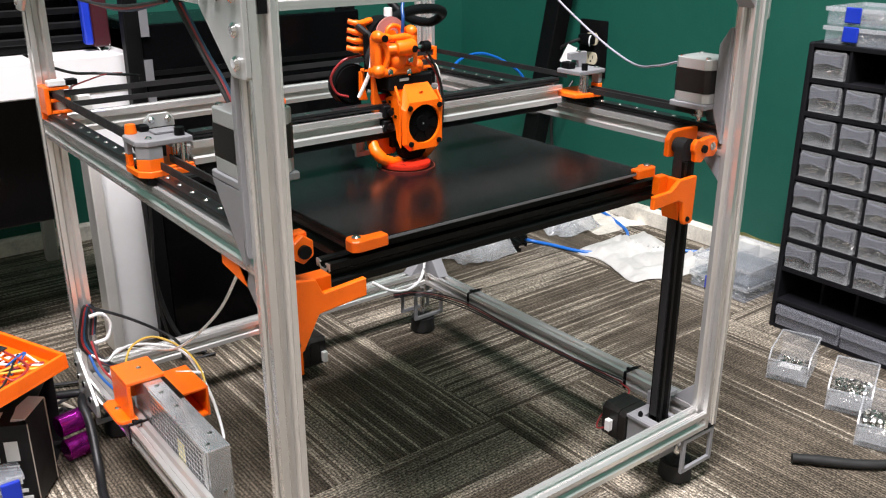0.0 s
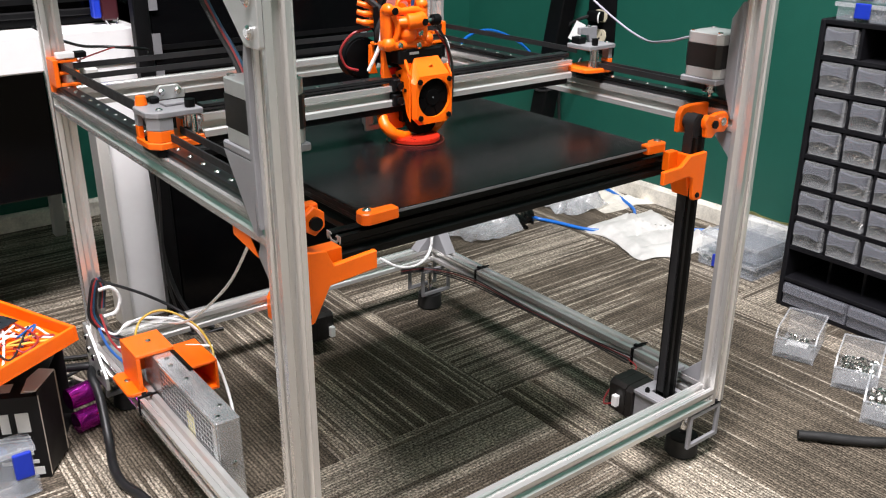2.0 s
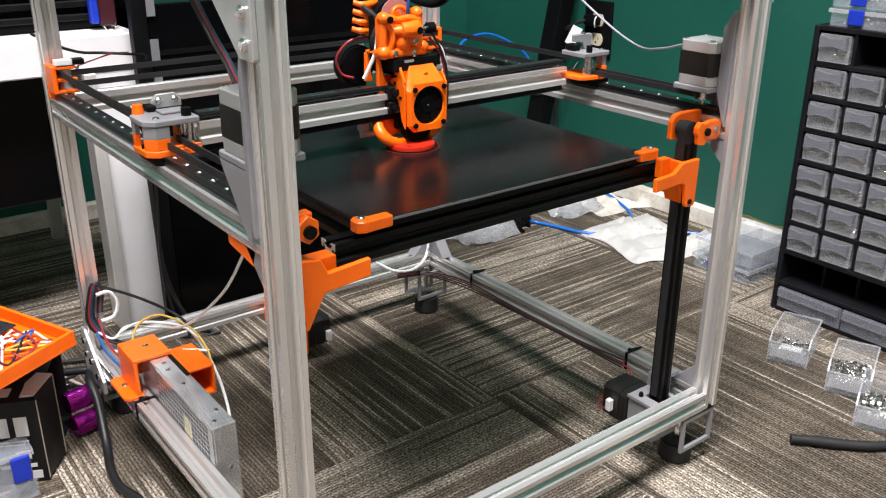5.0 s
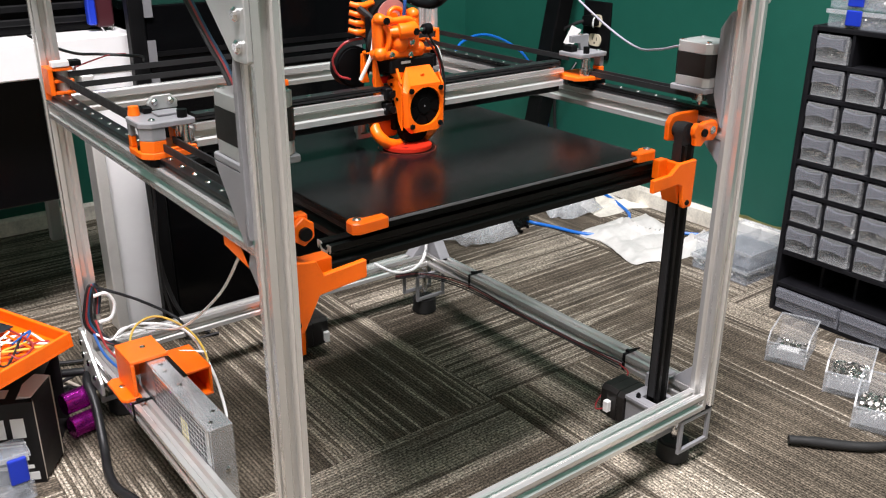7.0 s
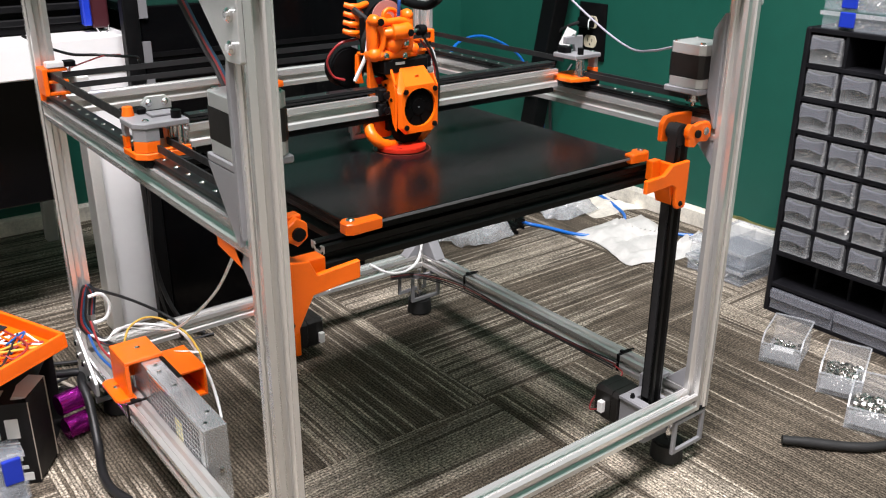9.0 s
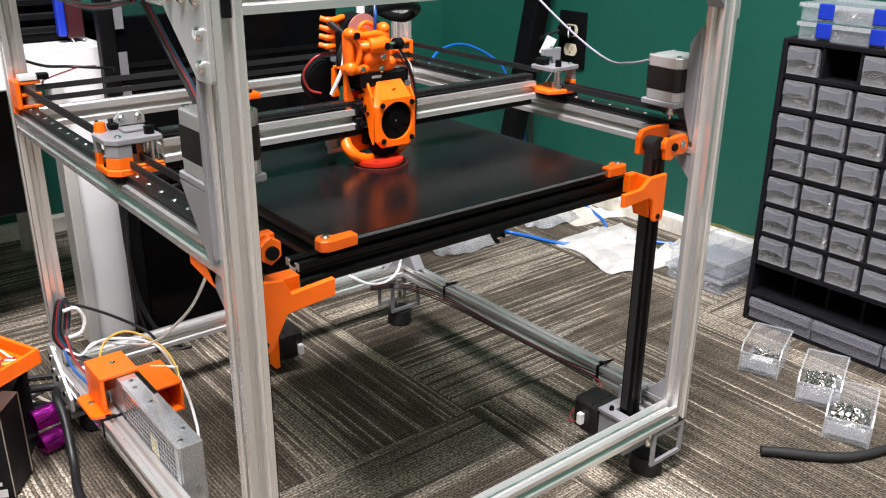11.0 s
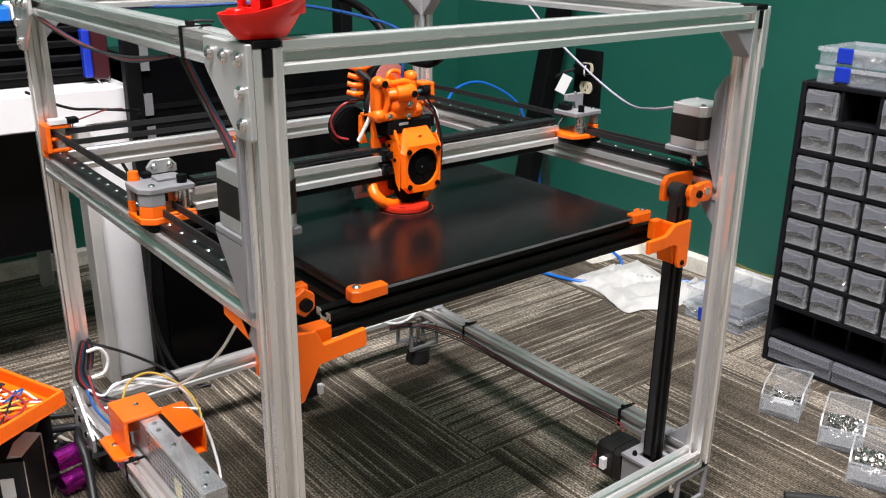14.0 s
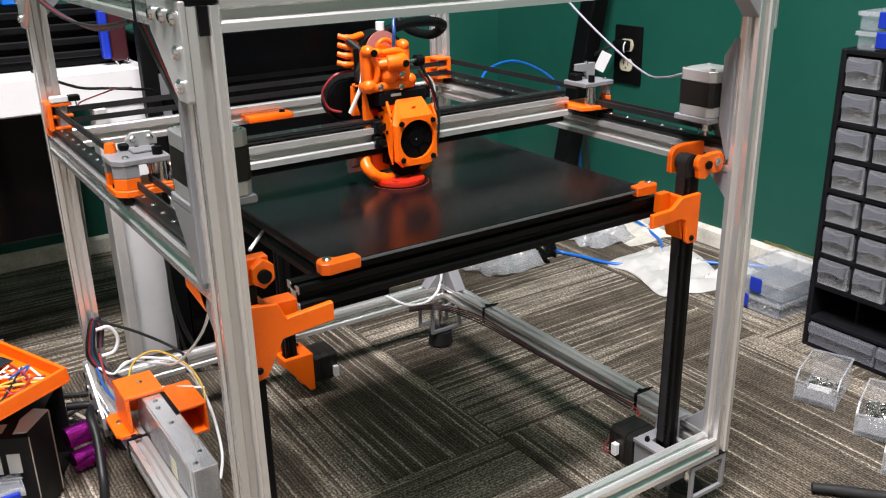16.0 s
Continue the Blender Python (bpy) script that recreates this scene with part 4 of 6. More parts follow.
part("fan_wire", tube([(HX + 0.016, HY + 0.012, 0.476), (HX + 0.030, HY + 0.010, 0.456), (HX + 0.0335, HY + 0.010, 0.432), (HX + 0.0325, HY + 0.010, 0.404), (HX + 0.026, HY + 0.010, 0.396)], 0.0010), R_WIRE, head)
part("pale_wire", tube([(HX + 0.022, HY + 0.014, 0.474), (HX + 0.034, HY + 0.014, 0.462), (HX + 0.036, HY + 0.014, 0.446), (HX + 0.029, HY + 0.012, 0.430), (HX + 0.0285, HY + 0.010, 0.416)], 0.0011), W_WIRE, head)
part("feed_tube", tube([(HX - 0.012, HY + 0.010, 0.497), (HX - 0.009, HY + 0.013, 0.520), (HX + 0.004, HY + 0.05, 0.546), (0.25, 0.42, 0.558), (0.16, 0.50, 0.553), (0.08, 0.58, 0.55)], 0.0018, seg=10), FEED, head, "blue feed tube", True)
loom = tube([(HX - 0.030, HY + 0.03, 0.494), (HX - 0.014, HY + 0.03, 0.510), (HX + 0.022, HY + 0.040, 0.517), (HX + 0.062, HY + 0.055, 0.515), (HX + 0.088, HY + 0.075, 0.507), (HX + 0.090, HY + 0.105, 0.495), (HX + 0.080, HY + 0.145, 0.504), (0.343, 0.395, 0.545), (0.300, 0.410, 0.567), (0.23, 0.42, 0.572), (0.14, 0.46, 0.584), (0.03, 0.51, 0.580)], 0.0050, seg=12)
part("cable_loom", loom, BLACK, head, "black sleeved cable loom", True)

# ---- heated bed and its lifts ----
BX0, BX1, BY0, BY1, BZ = 0.104, 0.438, 0.052, 0.372, 0.371
bed = part("print_bed", box((BX0, BY0, BZ - 0.0032), (BX1, BY1, BZ), 0.0006), BED, printer, "black flat print bed on dark rails")
part("bed_edge", box((BX0 + 0.0004, BY0 - 0.0006, BZ - 0.0028), (BX1 - 0.0004, BY0 - 0.0001, BZ - 0.0006)), GREY_TAPE, bed)
part("heater_plate", box((BX0 + 0.004, BY0 + 0.004, BZ - 0.0105), (BX1 - 0.004, BY1 - 0.004, BZ - 0.0036), 0.0008), BLACK, bed)
for y in (BY0 + 0.002, BY1 - 0.028):
    part("bed_rail", extrusion((0.078, y, BZ - 0.0325), "x", 0.382), BLACK_ALU, bed, "black slotted rail")
for x in (BX0 + 0.01, BX1 - 0.03):
    part("bed_rail", extrusion((x, BY0 + 0.023, BZ - 0.0325), "y", BY1 - BY0 - 0.052), BLACK_ALU, bed, "black slotted rail")
for y in (BY0 + 0.002, BY1 - 0.028):
    end = [(p[0] + y + 0.01, p[1] + BZ - 0.0225) for p in slotted()]
    part("rail_end", prism(end, "x", 0.0772, 0.0779), ALU_RAW, bed, "bright sawn profile end")
part("bed_insulation", box((BX0 + 0.032, BY0 + 0.024, BZ - 0.024), (BX1 - 0.032, BY1 - 0.03, BZ - 0.0108)), BLACK, bed)


def bed_clip(x, s, e):
    """Orange clip on the front rail that holds the sheet."""
    y = BY0 + 0.002
    pts = [(x - s * 0.0095, y - 0.003), (x - s * 0.0095, y + 0.006), (x - s * 0.005, y + 0.0105), (x + s * 0.002, y + 0.0105), (x + s * 0.006, y + 0.0055), (x + s * e, y + 0.0055), (x + s * e, y - 0.005), (x - s * 0.004, y - 0.0065)]
    c = part("bed_clip", prism(pts, "z", BZ - 0.0070, BZ + 0.0026, 0.0010), ORANGE, bed, "orange printed bed clip")
    bolt(c, (x - s * 0.002, y + 0.002, BZ + 0.0026), (0, 0, 1), 0.0038, 0.0022)


bed_clip(0.105, 1, 0.024)
bed_clip(0.442, -1, 0.018)


Q = 0.015  # side of the black lift posts


def lift(x, y, top, belt_side, low=ZB + 0.004):
    """Black slotted upright of a lift with its belt."""
    pts = [(u * 0.75 + x + Q / 2, v * 0.75 + y + Q / 2) for u, v in slotted()]
    p = part("lift_post", prism(pts, "z", low, top), BLACK_ALU, printer, "black slotted lift upright")
    bx = x - 0.002 if belt_side < 0 else x + Q + 0.0006
    part("lift_belt", box((bx, y + 0.004, low + 0.012), (bx + 0.0014, y + 0.012, top)), BELT, p, "black toothed belt")
    return p


RX, RY, LX = 0.470, 0.030, 0.0206
lift(RX, RY, 0.378, -1)
# right lift: foot, motor, top idler, arm
FX0, FX1, FY0, FY1, FZ0, FZ1 = 0.4560, 0.4945, RY - 0.0060, RY + 0.0325, 0.038, 0.0840
shell = bmesh.new()
for lo, hi in (((FX0, FY0, FZ0), (RX - 0.0032, FY1, FZ1)), ((RX - 0.003, FY0, FZ0), (FX1, RY - 0.0024, FZ1)), ((RX - 0.003, RY + 0.0185, FZ0), (FX1, FY1, FZ1)), ((RX + 0.0185, RY - 0.0022, FZ0), (FX1, RY + 0.0183, FZ1))):
    box(lo, hi, 0.0006, shell)
box((FX0 - 0.0025, FY0, FZ1 - 0.004), (FX0 - 0.0002, FY1, FZ1), 0.0004, shell)
base = part("lift_foot", shell, GREY_PRINT, printer, "grey printed lift foot with a square socket")
bolt(base, (FX0 + 0.006, RY + 0.020, FZ1), (0, 0, 1), 0.0028, 0.005, BLACK)
ear = box((FX1 - 0.006, RY + 0.0300, 0.062), (FX1 + 0.004, RY + 0.0340, 0.1000), 0.0005)
box((FX1 - 0.006, RY + 0.0100, 0.1002), (W - P - 0.001, RY + 0.0240, 0.1045), 0.0005, ear)
box((FX1 + 0.0002, RY + 0.0100, 0.0600), (FX1 + 0.006, RY + 0.0240, 0.1000), 0.0005, ear)
ear = part("ear", ear, GREY_PRINT, base)
bolt(ear, (FX1 - 0.003, RY + 0.0100, 0.092), (0, -1, 0), 0.0042, 0.003)
motor_body((0.4735, FY1 + 0.0006, 0.062), (0, -1, 0), "lift_motor", base, 0.034, 0.042, MOTOR_BLACK)
part("plug", box((0.4455, 0.0800, 0.0540), (0.4522, 0.0870, 0.0680), 0.0006), W_WIRE, base, "white motor plug")


def top_idler(x, y, s):
    """Orange two-cheek idler bracket on the inner face of the rail beam; s: the way to the beam."""
    c = []
    for yy, pts in ((y - 0.0145, [(x - s * 0.002, 0.3785), (x - s * 0.003, 0.3870), (x - s * 0.0055, 0.3900), (x - s * 0.0055, 0.3965), (x - s * 0.001, 0.4010), (x + s * 0.006, 0.3995), (x + s * 0.013, 0.4010), (x + s * 0.027, 0.4010), (x + s * 0.032, 0.3955), (x + s * 0.032, 0.3850), (x + s * 0.027, 0.3800), (x + s * 0.014, 0.3815), (x + s * 0.008, 0.3765)]),
                    (y + 0.012, [(x - s * 0.012, 0.380), (x - s * 0.012, 0.398), (x - s * 0.007, 0.4045), (x + s * 0.005, 0.4060), (x + s * 0.034, 0.4050), (x + s * 0.034, 0.384), (x + s * 0.002, 0.378)])):
        c.append(part("idler_cheek", prism(pts, "y", yy, yy + 0.006, 0.0010), ORANGE, printer, "orange printed idler bracket"))
    part("lift_pulley", cyl((x, y - 0.0055, 0.391), (x, y + 0.0115, 0.391), 0.0080, seg=20), BELT, c[0], "", True)
    part("cap_screw", cyl((x + s * 0.009, y - 0.0147, 0.3905), (x + s * 0.009, y - 0.0170, 0.3905), 0.0040, seg=14), BLACK, c[0])
    bolt(c[0], (x + s * 0.0225, y - 0.0145, 0.3915), (0, -1, 0), 0.0042, 0.0025)


top_idler(RX + 0.0095, RY + 0.008, 1)
lb = box((RX + 0.0075 - 0.0094, RY + 0.003, 0.300), (RX + 0.0075 - 0.0082, RY + 0.013, 0.391))
box((RX + 0.0075 + 0.0082, RY + 0.003, 0.300), (RX + 0.0075 + 0.0094, RY + 0.013, 0.391), 0, lb)
cyl((RX + 0.0075, RY + 0.003, 0.391), (RX + 0.0075, RY + 0.013, 0.391), 0.0094, seg=24, bm=lb)
box((RX, RY + 0.0028, 0.3783), (RX + 0.015, RY + 0.0132, 0.390), 0, lb)
part("lift_belt", lb, BELT, printer, "black belt over the top idler")
hexa = [(0.040 + 0.0095 * math.cos(a), 0.388 + 0.011 * math.sin(a)) for a in [math.pi / 6 + math.pi / 3 * k for k in range(6)]]
ti = part("idler_cheek", prism(hexa, "y", 0.024, 0.030, 0.0008), ORANGE, printer, "orange printed idler bracket")
part("cap_screw", cyl((0.040, 0.0238, 0.387), (0.040, 0.021, 0.387), 0.0050, seg=14), BLACK, ti)
part("idler_cheek", box((0.0205, 0.0305, 0.379), (0.047, 0.040, 0.399), 0.001), ORANGE, printer, "orange printed idler bracket")


def lift_arm(x, s, short=False):
    """Orange sliding bracket on a lift post that carries the bed's front rail; x: middle of the post, s: the way inward."""
    y = RY
    a = bmesh.new()
    if short:
        front = [(x - s * 0.0060, 0.3640), (x - s * 0.0050, 0.3170), (x - s * 0.0030, 0.3145), (x + s * 0.0080, 0.3150), (x + s * 0.0100, 0.3180), (x + s * 0.0130, 0.3390), (x + s * 0.0200, 0.3425), (x + s * 0.0580, 0.3400), (x + s * 0.0580, 0.3535), (x + s * 0.0320, 0.3545), (x + s * 0.0200, 0.3635)]
        rear = ((x + s * 0.0168, y + 0.0120, 0.3450), (x + s * 0.0300, y + 0.0205, 0.3645))
    else:
        front = [(x - s * 0.0055, 0.367), (x - s * 0.0055, 0.316), (x - s * 0.001, 0.308), (x + s * 0.008, 0.310), (x + s * 0.022, 0.336), (x + s * 0.063, 0.340), (x + s * 0.063, 0.3545), (x + s * 0.026, 0.3515), (x + s * 0.020, 0.364), (x + s * 0.004, 0.366)]
        rear = ((x + s * 0.0168, y + 0.0060, 0.3440), (x + s * 0.0400, y + 0.0205, 0.3590))
    prism(front, "y", y - 0.0062, y - 0.0012, 0.0008, a)
    prism([(x + s * 0.0105, 0.318), (x + s * 0.0165, 0.335), (x + s * 0.0165, 0.362), (x + s * 0.0105, 0.362)], "y", y - 0.0010, y + 0.020, 0.0006, a)
    box([min(p, q) for p, q in zip(*rear)], [max(p, q) for p, q in zip(*rear)], 0.0006, a)
    o = part("lift_arm", a, ORANGE, printer, "orange printed lift arm")
    bolt(o, (x + s * (0.004 if short else 0.002), y - 0.0062, 0.3205 if short else 0.317), (0, -1, 0), 0.0028, 0.002, BLACK)


lift_arm(RX + 0.0075, -1, True)
lift(LX, RY, 0.378, 1)
lift_arm(LX + 0.0075, 1)
# left front foot and motor
lf = part("lift_foot", box((P + 0.004, RY - 0.0085, 0.046), (P + 0.030, RY + 0.032, 0.0755), 0.0008), ORANGE, printer, "orange printed lift foot")
motor_body((P + 0.0235, RY + 0.0330, 0.050), (0, -1, 0), "lift_motor", lf, 0.034, 0.042, MOTOR_BLACK)
# rear lift
BXL = 0.2385
lift(BXL, D - P - 0.034, 0.36, 1, 0.052)
yb = D - P - 0.034
RZ = 0.068  # top of the rear foot
ft = bmesh.new()
web = [(BXL - 0.008, RZ), (BXL - 0.008, RZ - 0.008), (BXL + 0.027, RZ - 0.054), (BXL + 0.034, RZ - 0.054), (BXL + 0.034, RZ)]
prism(web, "y", yb - 0.010, yb - 0.0022, 0.0006, ft)
prism(web, "y", yb + 0.0172, yb + 0.0335, 0.0006, ft)
box((BXL + 0.0180, yb - 0.0020, RZ - 0.046), (BXL + 0.034, yb + 0.0170, RZ), 0.0004, ft)
box((BXL - 0.008, yb - 0.0020, RZ - 0.012), (BXL - 0.0024, yb + 0.0170, RZ), 0.0004, ft)
prism([(BXL - 0.008, RZ + 0.0002), (BXL + 0.002, RZ + 0.0002), (BXL + 0.002, RZ + 0.026), (BXL - 0.003, RZ + 0.030), (BXL - 0.008, RZ + 0.022)], "y", yb + 0.020, yb + 0.0335, 0.0006, ft)
prism([(BXL + 0.0165, RZ + 0.0002), (BXL + 0.025, RZ + 0.0002), (BXL + 0.0185, RZ + 0.024), (BXL + 0.0165, RZ + 0.024)], "y", yb + 0.020, yb + 0.0335, 0.0006, ft)
rf = part("lift_foot", ft, ORANGE, printer, "orange printed lift foot with a sloping web")
motor_body((BXL + 0.0345, yb + 0.009, RZ - 0.026), (-1, 0, 0), "lift_motor", rf, 0.034, 0.042, MOTOR_BLACK)
bolt(rf, (BXL - 0.003, yb + 0.020, RZ + 0.014), (0, -1, 0), 0.0034, 0.002)
bolt(rf, (BXL + 0.026, yb + 0.024, RZ), (0, 0, 1), 0.0024, 0.004, BLACK)
part("plug", box((BXL + 0.0600, yb - 0.0190, RZ - 0.040), (BXL + 0.0670, yb - 0.0124, RZ - 0.025), 0.0006), W_WIRE, rf, "white motor plug")
part("rear_idler", box((BXL - 0.018, D - P - 0.030, 0.386), (BXL + 0.040, D - P - 0.0005, 0.394), 0.002, seg=2), ORANGE, printer, "orange printed idler bracket", True)
part("rear_idler_screw", cyl((BXL + 0.028, D - P - 0.022, 0.394), (BXL + 0.028, D - P - 0.022, 0.397), 0.0035, seg=12), BLACK, printer)
part("rear_arm", box((BXL - 0.004, D - P - 0.090, 0.330), (BXL + 0.024, D - P - 0.040, 0.343), 0.001), ORANGE, printer, "orange printed lift arm")
part("cable_clip", prism([(0.030, 0.3795), (0.075, 0.3795), (0.075, 0.372), (0.036, 0.366)], "x", 0.001, 0.019, 0.0005), ORANGE, printer)

# ---- power supply on the left beam ----
SX0, SX1, SY0, SY1, SZ0, SZ1 = 0.0205, 0.0465, 0.205, 0.402, 0.034, 0.134
psu = part("power_supply", box((SX0 + 0.0016, SY0, SZ0), (SX1, SY1, SZ1), 0.001), GALV, printer, "galvanised power supply with a perforated side")
mesh_bm = bmesh.new()
zs = [SZ0 + 0.005 + k * 0.0058 for k in range(16)]
for k, z in enumerate(zs):
    box((SX0 + 0.0002, SY0 + 0.010, z), (SX0 + 0.0013, SY1 - 0.055, z + 0.0015), 0, mesh_bm)
for k in range(19):
    y = SY0 + 0.010 + k * 0.0074
    box((SX0 + 0.0004, y, SZ0 + 0.006), (SX0 + 0.0012, y + 0.0012, SZ1 - 0.006), 0, mesh_bm)
part("mesh", mesh_bm, GALV, psu, "punched ventilation mesh")
# black sheet behind the mesh stands in for the shade inside
part("mesh_shade", box((SX0 + 0.0010, SY0 + 0.010, SZ0 + 0.004), (SX0 + 0.00155, SY1 - 0.05, SZ1 - 0.004)), BLACK, psu)
part("transformer", box((SX0 + 0.0008, SY0 + 0.055, SZ0 + 0.03), (SX0 + 0.00115, SY0 + 0.075, SZ0 + 0.078)), YELLOW, psu)
rim = bmesh.new()
box((SX0, SY0, SZ1 - 0.004), (SX0 + 0.0014, SY1 - 0.05, SZ1), 0.0003, rim)
box((SX0, SY0, SZ0), (SX0 + 0.0014, SY0 + 0.008, SZ1 - 0.0042), 0.0003, rim)
part("rim", rim, GALV, psu)
for x, y in ((SX0 + 0.008, SY0 + 0.012), (SX0 + 0.018, SY0 + 0.030), (SX0 + 0.012, SY0 + 0.098), (SX0 + 0.010, SY0 + 0.135), (SX0 + 0.012, SY0 + 0.152)):
    bolt(psu, (x, y, SZ1), (0, 0, 1), 0.0026, 0.0012)
bolt(psu, (SX0 + 0.016, SY0, SZ1 - 0.05), (0, -1, 0), 0.003, 0.0015)
# groove drawn as a thin black strip, its shade put into the colour
part("groove_shade", box((SX0 + 0.021, SY0 + 0.11, SZ1 + 0.0002), (SX0 + 0.026, SY0 + 0.165, SZ1 + 0.0008), 0.0003), BLACK_ALU, psu)
cov = bmesh.new()
box((0.004, 0.370, SZ1 + 0.0012), (0.0462, 0.421, SZ1 + 0.0052), 0.0006, cov)
box((0.004, 0.370, ZB + P + 0.0042), (0.0085, 0.421, SZ1 + 0.0010), 0.0006, cov)
box((0.0087, 0.4165, ZB + P + 0.0042), (0.0462, 0.421, SZ1 + 0.0010), 0.0006, cov)
prism([(-0.0095, 0.3750), (-0.0050, 0.3695), (0.0120, 0.3695), (0.0120, 0.4235), (-0.0030, 0.4265), (-0.0095, 0.4210)], "z", ZB + P + 0.0002, ZB + P + 0.004, 0.0006, cov)
cover = part("supply_cover", cov, ORANGE, printer, "orange printed power supply cover")
bolt(cover, (0.028, 0.398, SZ1 + 0.0052), (0, 0, 1), 0.0032, 0.0015)
bolt(cover, (0.001, 0.402, ZB + P + 0.004), (0, 0, 1), 0.0036, 0.002)
duct = bmesh.new()
dx0, dx1, dy0, dy1, dz0, dz1 = 0.0475, 0.0815, 0.338, 0.40, 0.089, 0.125
box((dx0, dy0, dz1 - 0.003), (dx1, dy1, dz1), 0.0005, duct)
box((dx0, dy0, dz0), (dx1, dy1, dz0 + 0.003), 0.0005, duct)
box((dx0, dy0, dz0 + 0.0032), (dx0 + 0.003, dy1, dz1 - 0.0032), 0.0005, duct)
box((dx1 - 0.003, dy0, dz0 + 0.0032), (dx1, dy1, dz1 - 0.0032), 0.0005, duct)
box((dx0 + 0.0032, dy1 - 0.003, dz0 + 0.0032), (dx1 - 0.0032, dy1, dz1 - 0.0032), 0.0005, duct)
part("inlet_box", duct, ORANGE, cover, "open orange printed inlet box")


# ---- wiring of the printer ----
def wire(name, pts, r, mat, label="", parent=None):
    return part(name, tube(pts, r), mat, parent or printer, label, True)


wire("yellow_wire", [(0.018, 0.425, 0.12), (0.035, 0.44, 0.145), (0.06, 0.43, 0.155), (0.085, 0.40, 0.14), (0.090, 0.37, 0.118), (0.080, 0.36, 0.105)], 0.0013, Y_WIRE)
wire("yellow_wire", [(0.012, 0.425, 0.105), (0.016, 0.432, 0.122), (0.035, 0.435, 0.126), (0.045, 0.428, 0.122)], 0.0014, Y_WIRE)
wire("white_wire", [(0.03, 0.50, 0.112), (0.05, 0.48, 0.128), (0.08, 0.44, 0.132), (0.088, 0.40, 0.13), (0.092, 0.36, 0.10), (0.086, 0.32, 0.07), (0.075, 0.30, 0.05)], 0.0017, W_WIRE)
wire("white_wire", [(0.006, 0.50, 0.12), (0.02, 0.49, 0.112), (0.04, 0.50, 0.118), (0.062, 0.45, 0.130), (0.057, 0.34, 0.180), (0.050, 0.22, 0.262), (0.038, 0.14, 0.328), (0.016, 0.074, 0.374)], 0.0014, W_WIRE, "white cable")
wire("white_wire", [(0.052, 0.405, 0.122), (0.075, 0.385, 0.124), (0.092, 0.375, 0.122)], 0.0016, W_WIRE)
wire("blue_wire", [(0.004, 0.50, 0.12), (0.004, 0.47, 0.108), (0.010, 0.44, 0.10), (0.018, 0.425, 0.094)], 0.0016, B_WIRE)
wire("red_wire", [(0.012, 0.515, 0.13), (0.010, 0.48, 0.112), (0.016, 0.45, 0.102), (0.024, 0.43, 0.096)], 0.0014, R_WIRE)
for k, m in enumerate((K_WIRE, R_WIRE, TEAL, K_WIRE)):
    o = 0.003 * k
    wire("harness_wire", [(0.030 + o, 0.49, 0.098), (0.012 + o, 0.508 - o, 0.108), (-0.001 + o, 0.514, 0.13), (0.003 + o * 0.8, 0.512, 0.16), (0.010 + o * 0.7, 0.512, 0.178), (0.016 + o * 0.5, 0.512, 0.165), (0.012 + o * 0.5, 0.512, 0.14)], 0.0017, m)
wire("harness_wire", [(0.012, 0.508, 0.165), (0.026, 0.505, 0.166), (0.034, 0.505, 0.150), (0.028, 0.505, 0.134), (0.014, 0.508, 0.130)], 0.0022, W_WIRE)
wire("black_wire", [(0.014, 0.512, 0.176), (0.06, 0.50, 0.150), (0.10, 0.48, 0.120), (0.088, 0.42, 0.124)], 0.0018, K_WIRE)
for k, m in enumerate((K_WIRE, R_WIRE, TEAL)):
    o = 0.0018 * k
    wire("motor_lead", [(0.015 + o, 0.068, 0.484), (0.0145 + o, 0.084, 0.500), (0.013 + o, 0.105, 0.518), (0.008 + o, 0.132, 0.552)], 0.0017, m)
    wire("top_lead", [(0.004 + o, 0.14, 0.550), (-0.002 + o, 0.22, 0.541 - o), (-0.002 + o, 0.33, 0.539), (-0.001 + o, 0.43, 0.547), (0.0 + o, 0.50, 0.556)], 0.0012, m)
for k, m in enumerate((K_WIRE, DARK_RED, K_WIRE, K_WIRE)):
    o = 0.0022 * k
    wire("beam_lead", [(W - P - 0.004 - o, 0.115, ZB + 0.012 - o), (W - P - 0.003 - o, 0.20, ZB + 0.006), (W - P - 0.003 - o, 0.30, ZB + 0.004), (W - P - 0.003 - o, 0.42, ZB + 0.007 - o), (W - P - 0.03, 0.49, ZB + 0.006 - o), (0.44, 0.50, ZB + 0.010 - o)], 0.0010, m)
wire("motor_lead", [(W - P - 0.006, 0.118, ZB + 0.008), (W - P - 0.012, 0.100, 0.076), (0.468, 0.108, 0.058), (0.446, 0.098, 0.052), (0.4470, 0.0840, 0.058)], 0.0010, R_WIRE)
wire("white_wire", [(0.40, 0.495, 0.112), (0.43, 0.485, 0.094), (0.47, 0.49, 0.090), (0.500, 0.505, 0.11), (0.500, 0.505, 0.20), (0.47, 0.49, 0.30)], 0.0022, W_WIRE, "white cable")


wire("white_wire", [(0.097, 0.2, 0.34), (0.129, 0.23, 0.351), (0.149, 0.26, 0.358)], 0.0016, W_WIRE, "white cable under the bed")


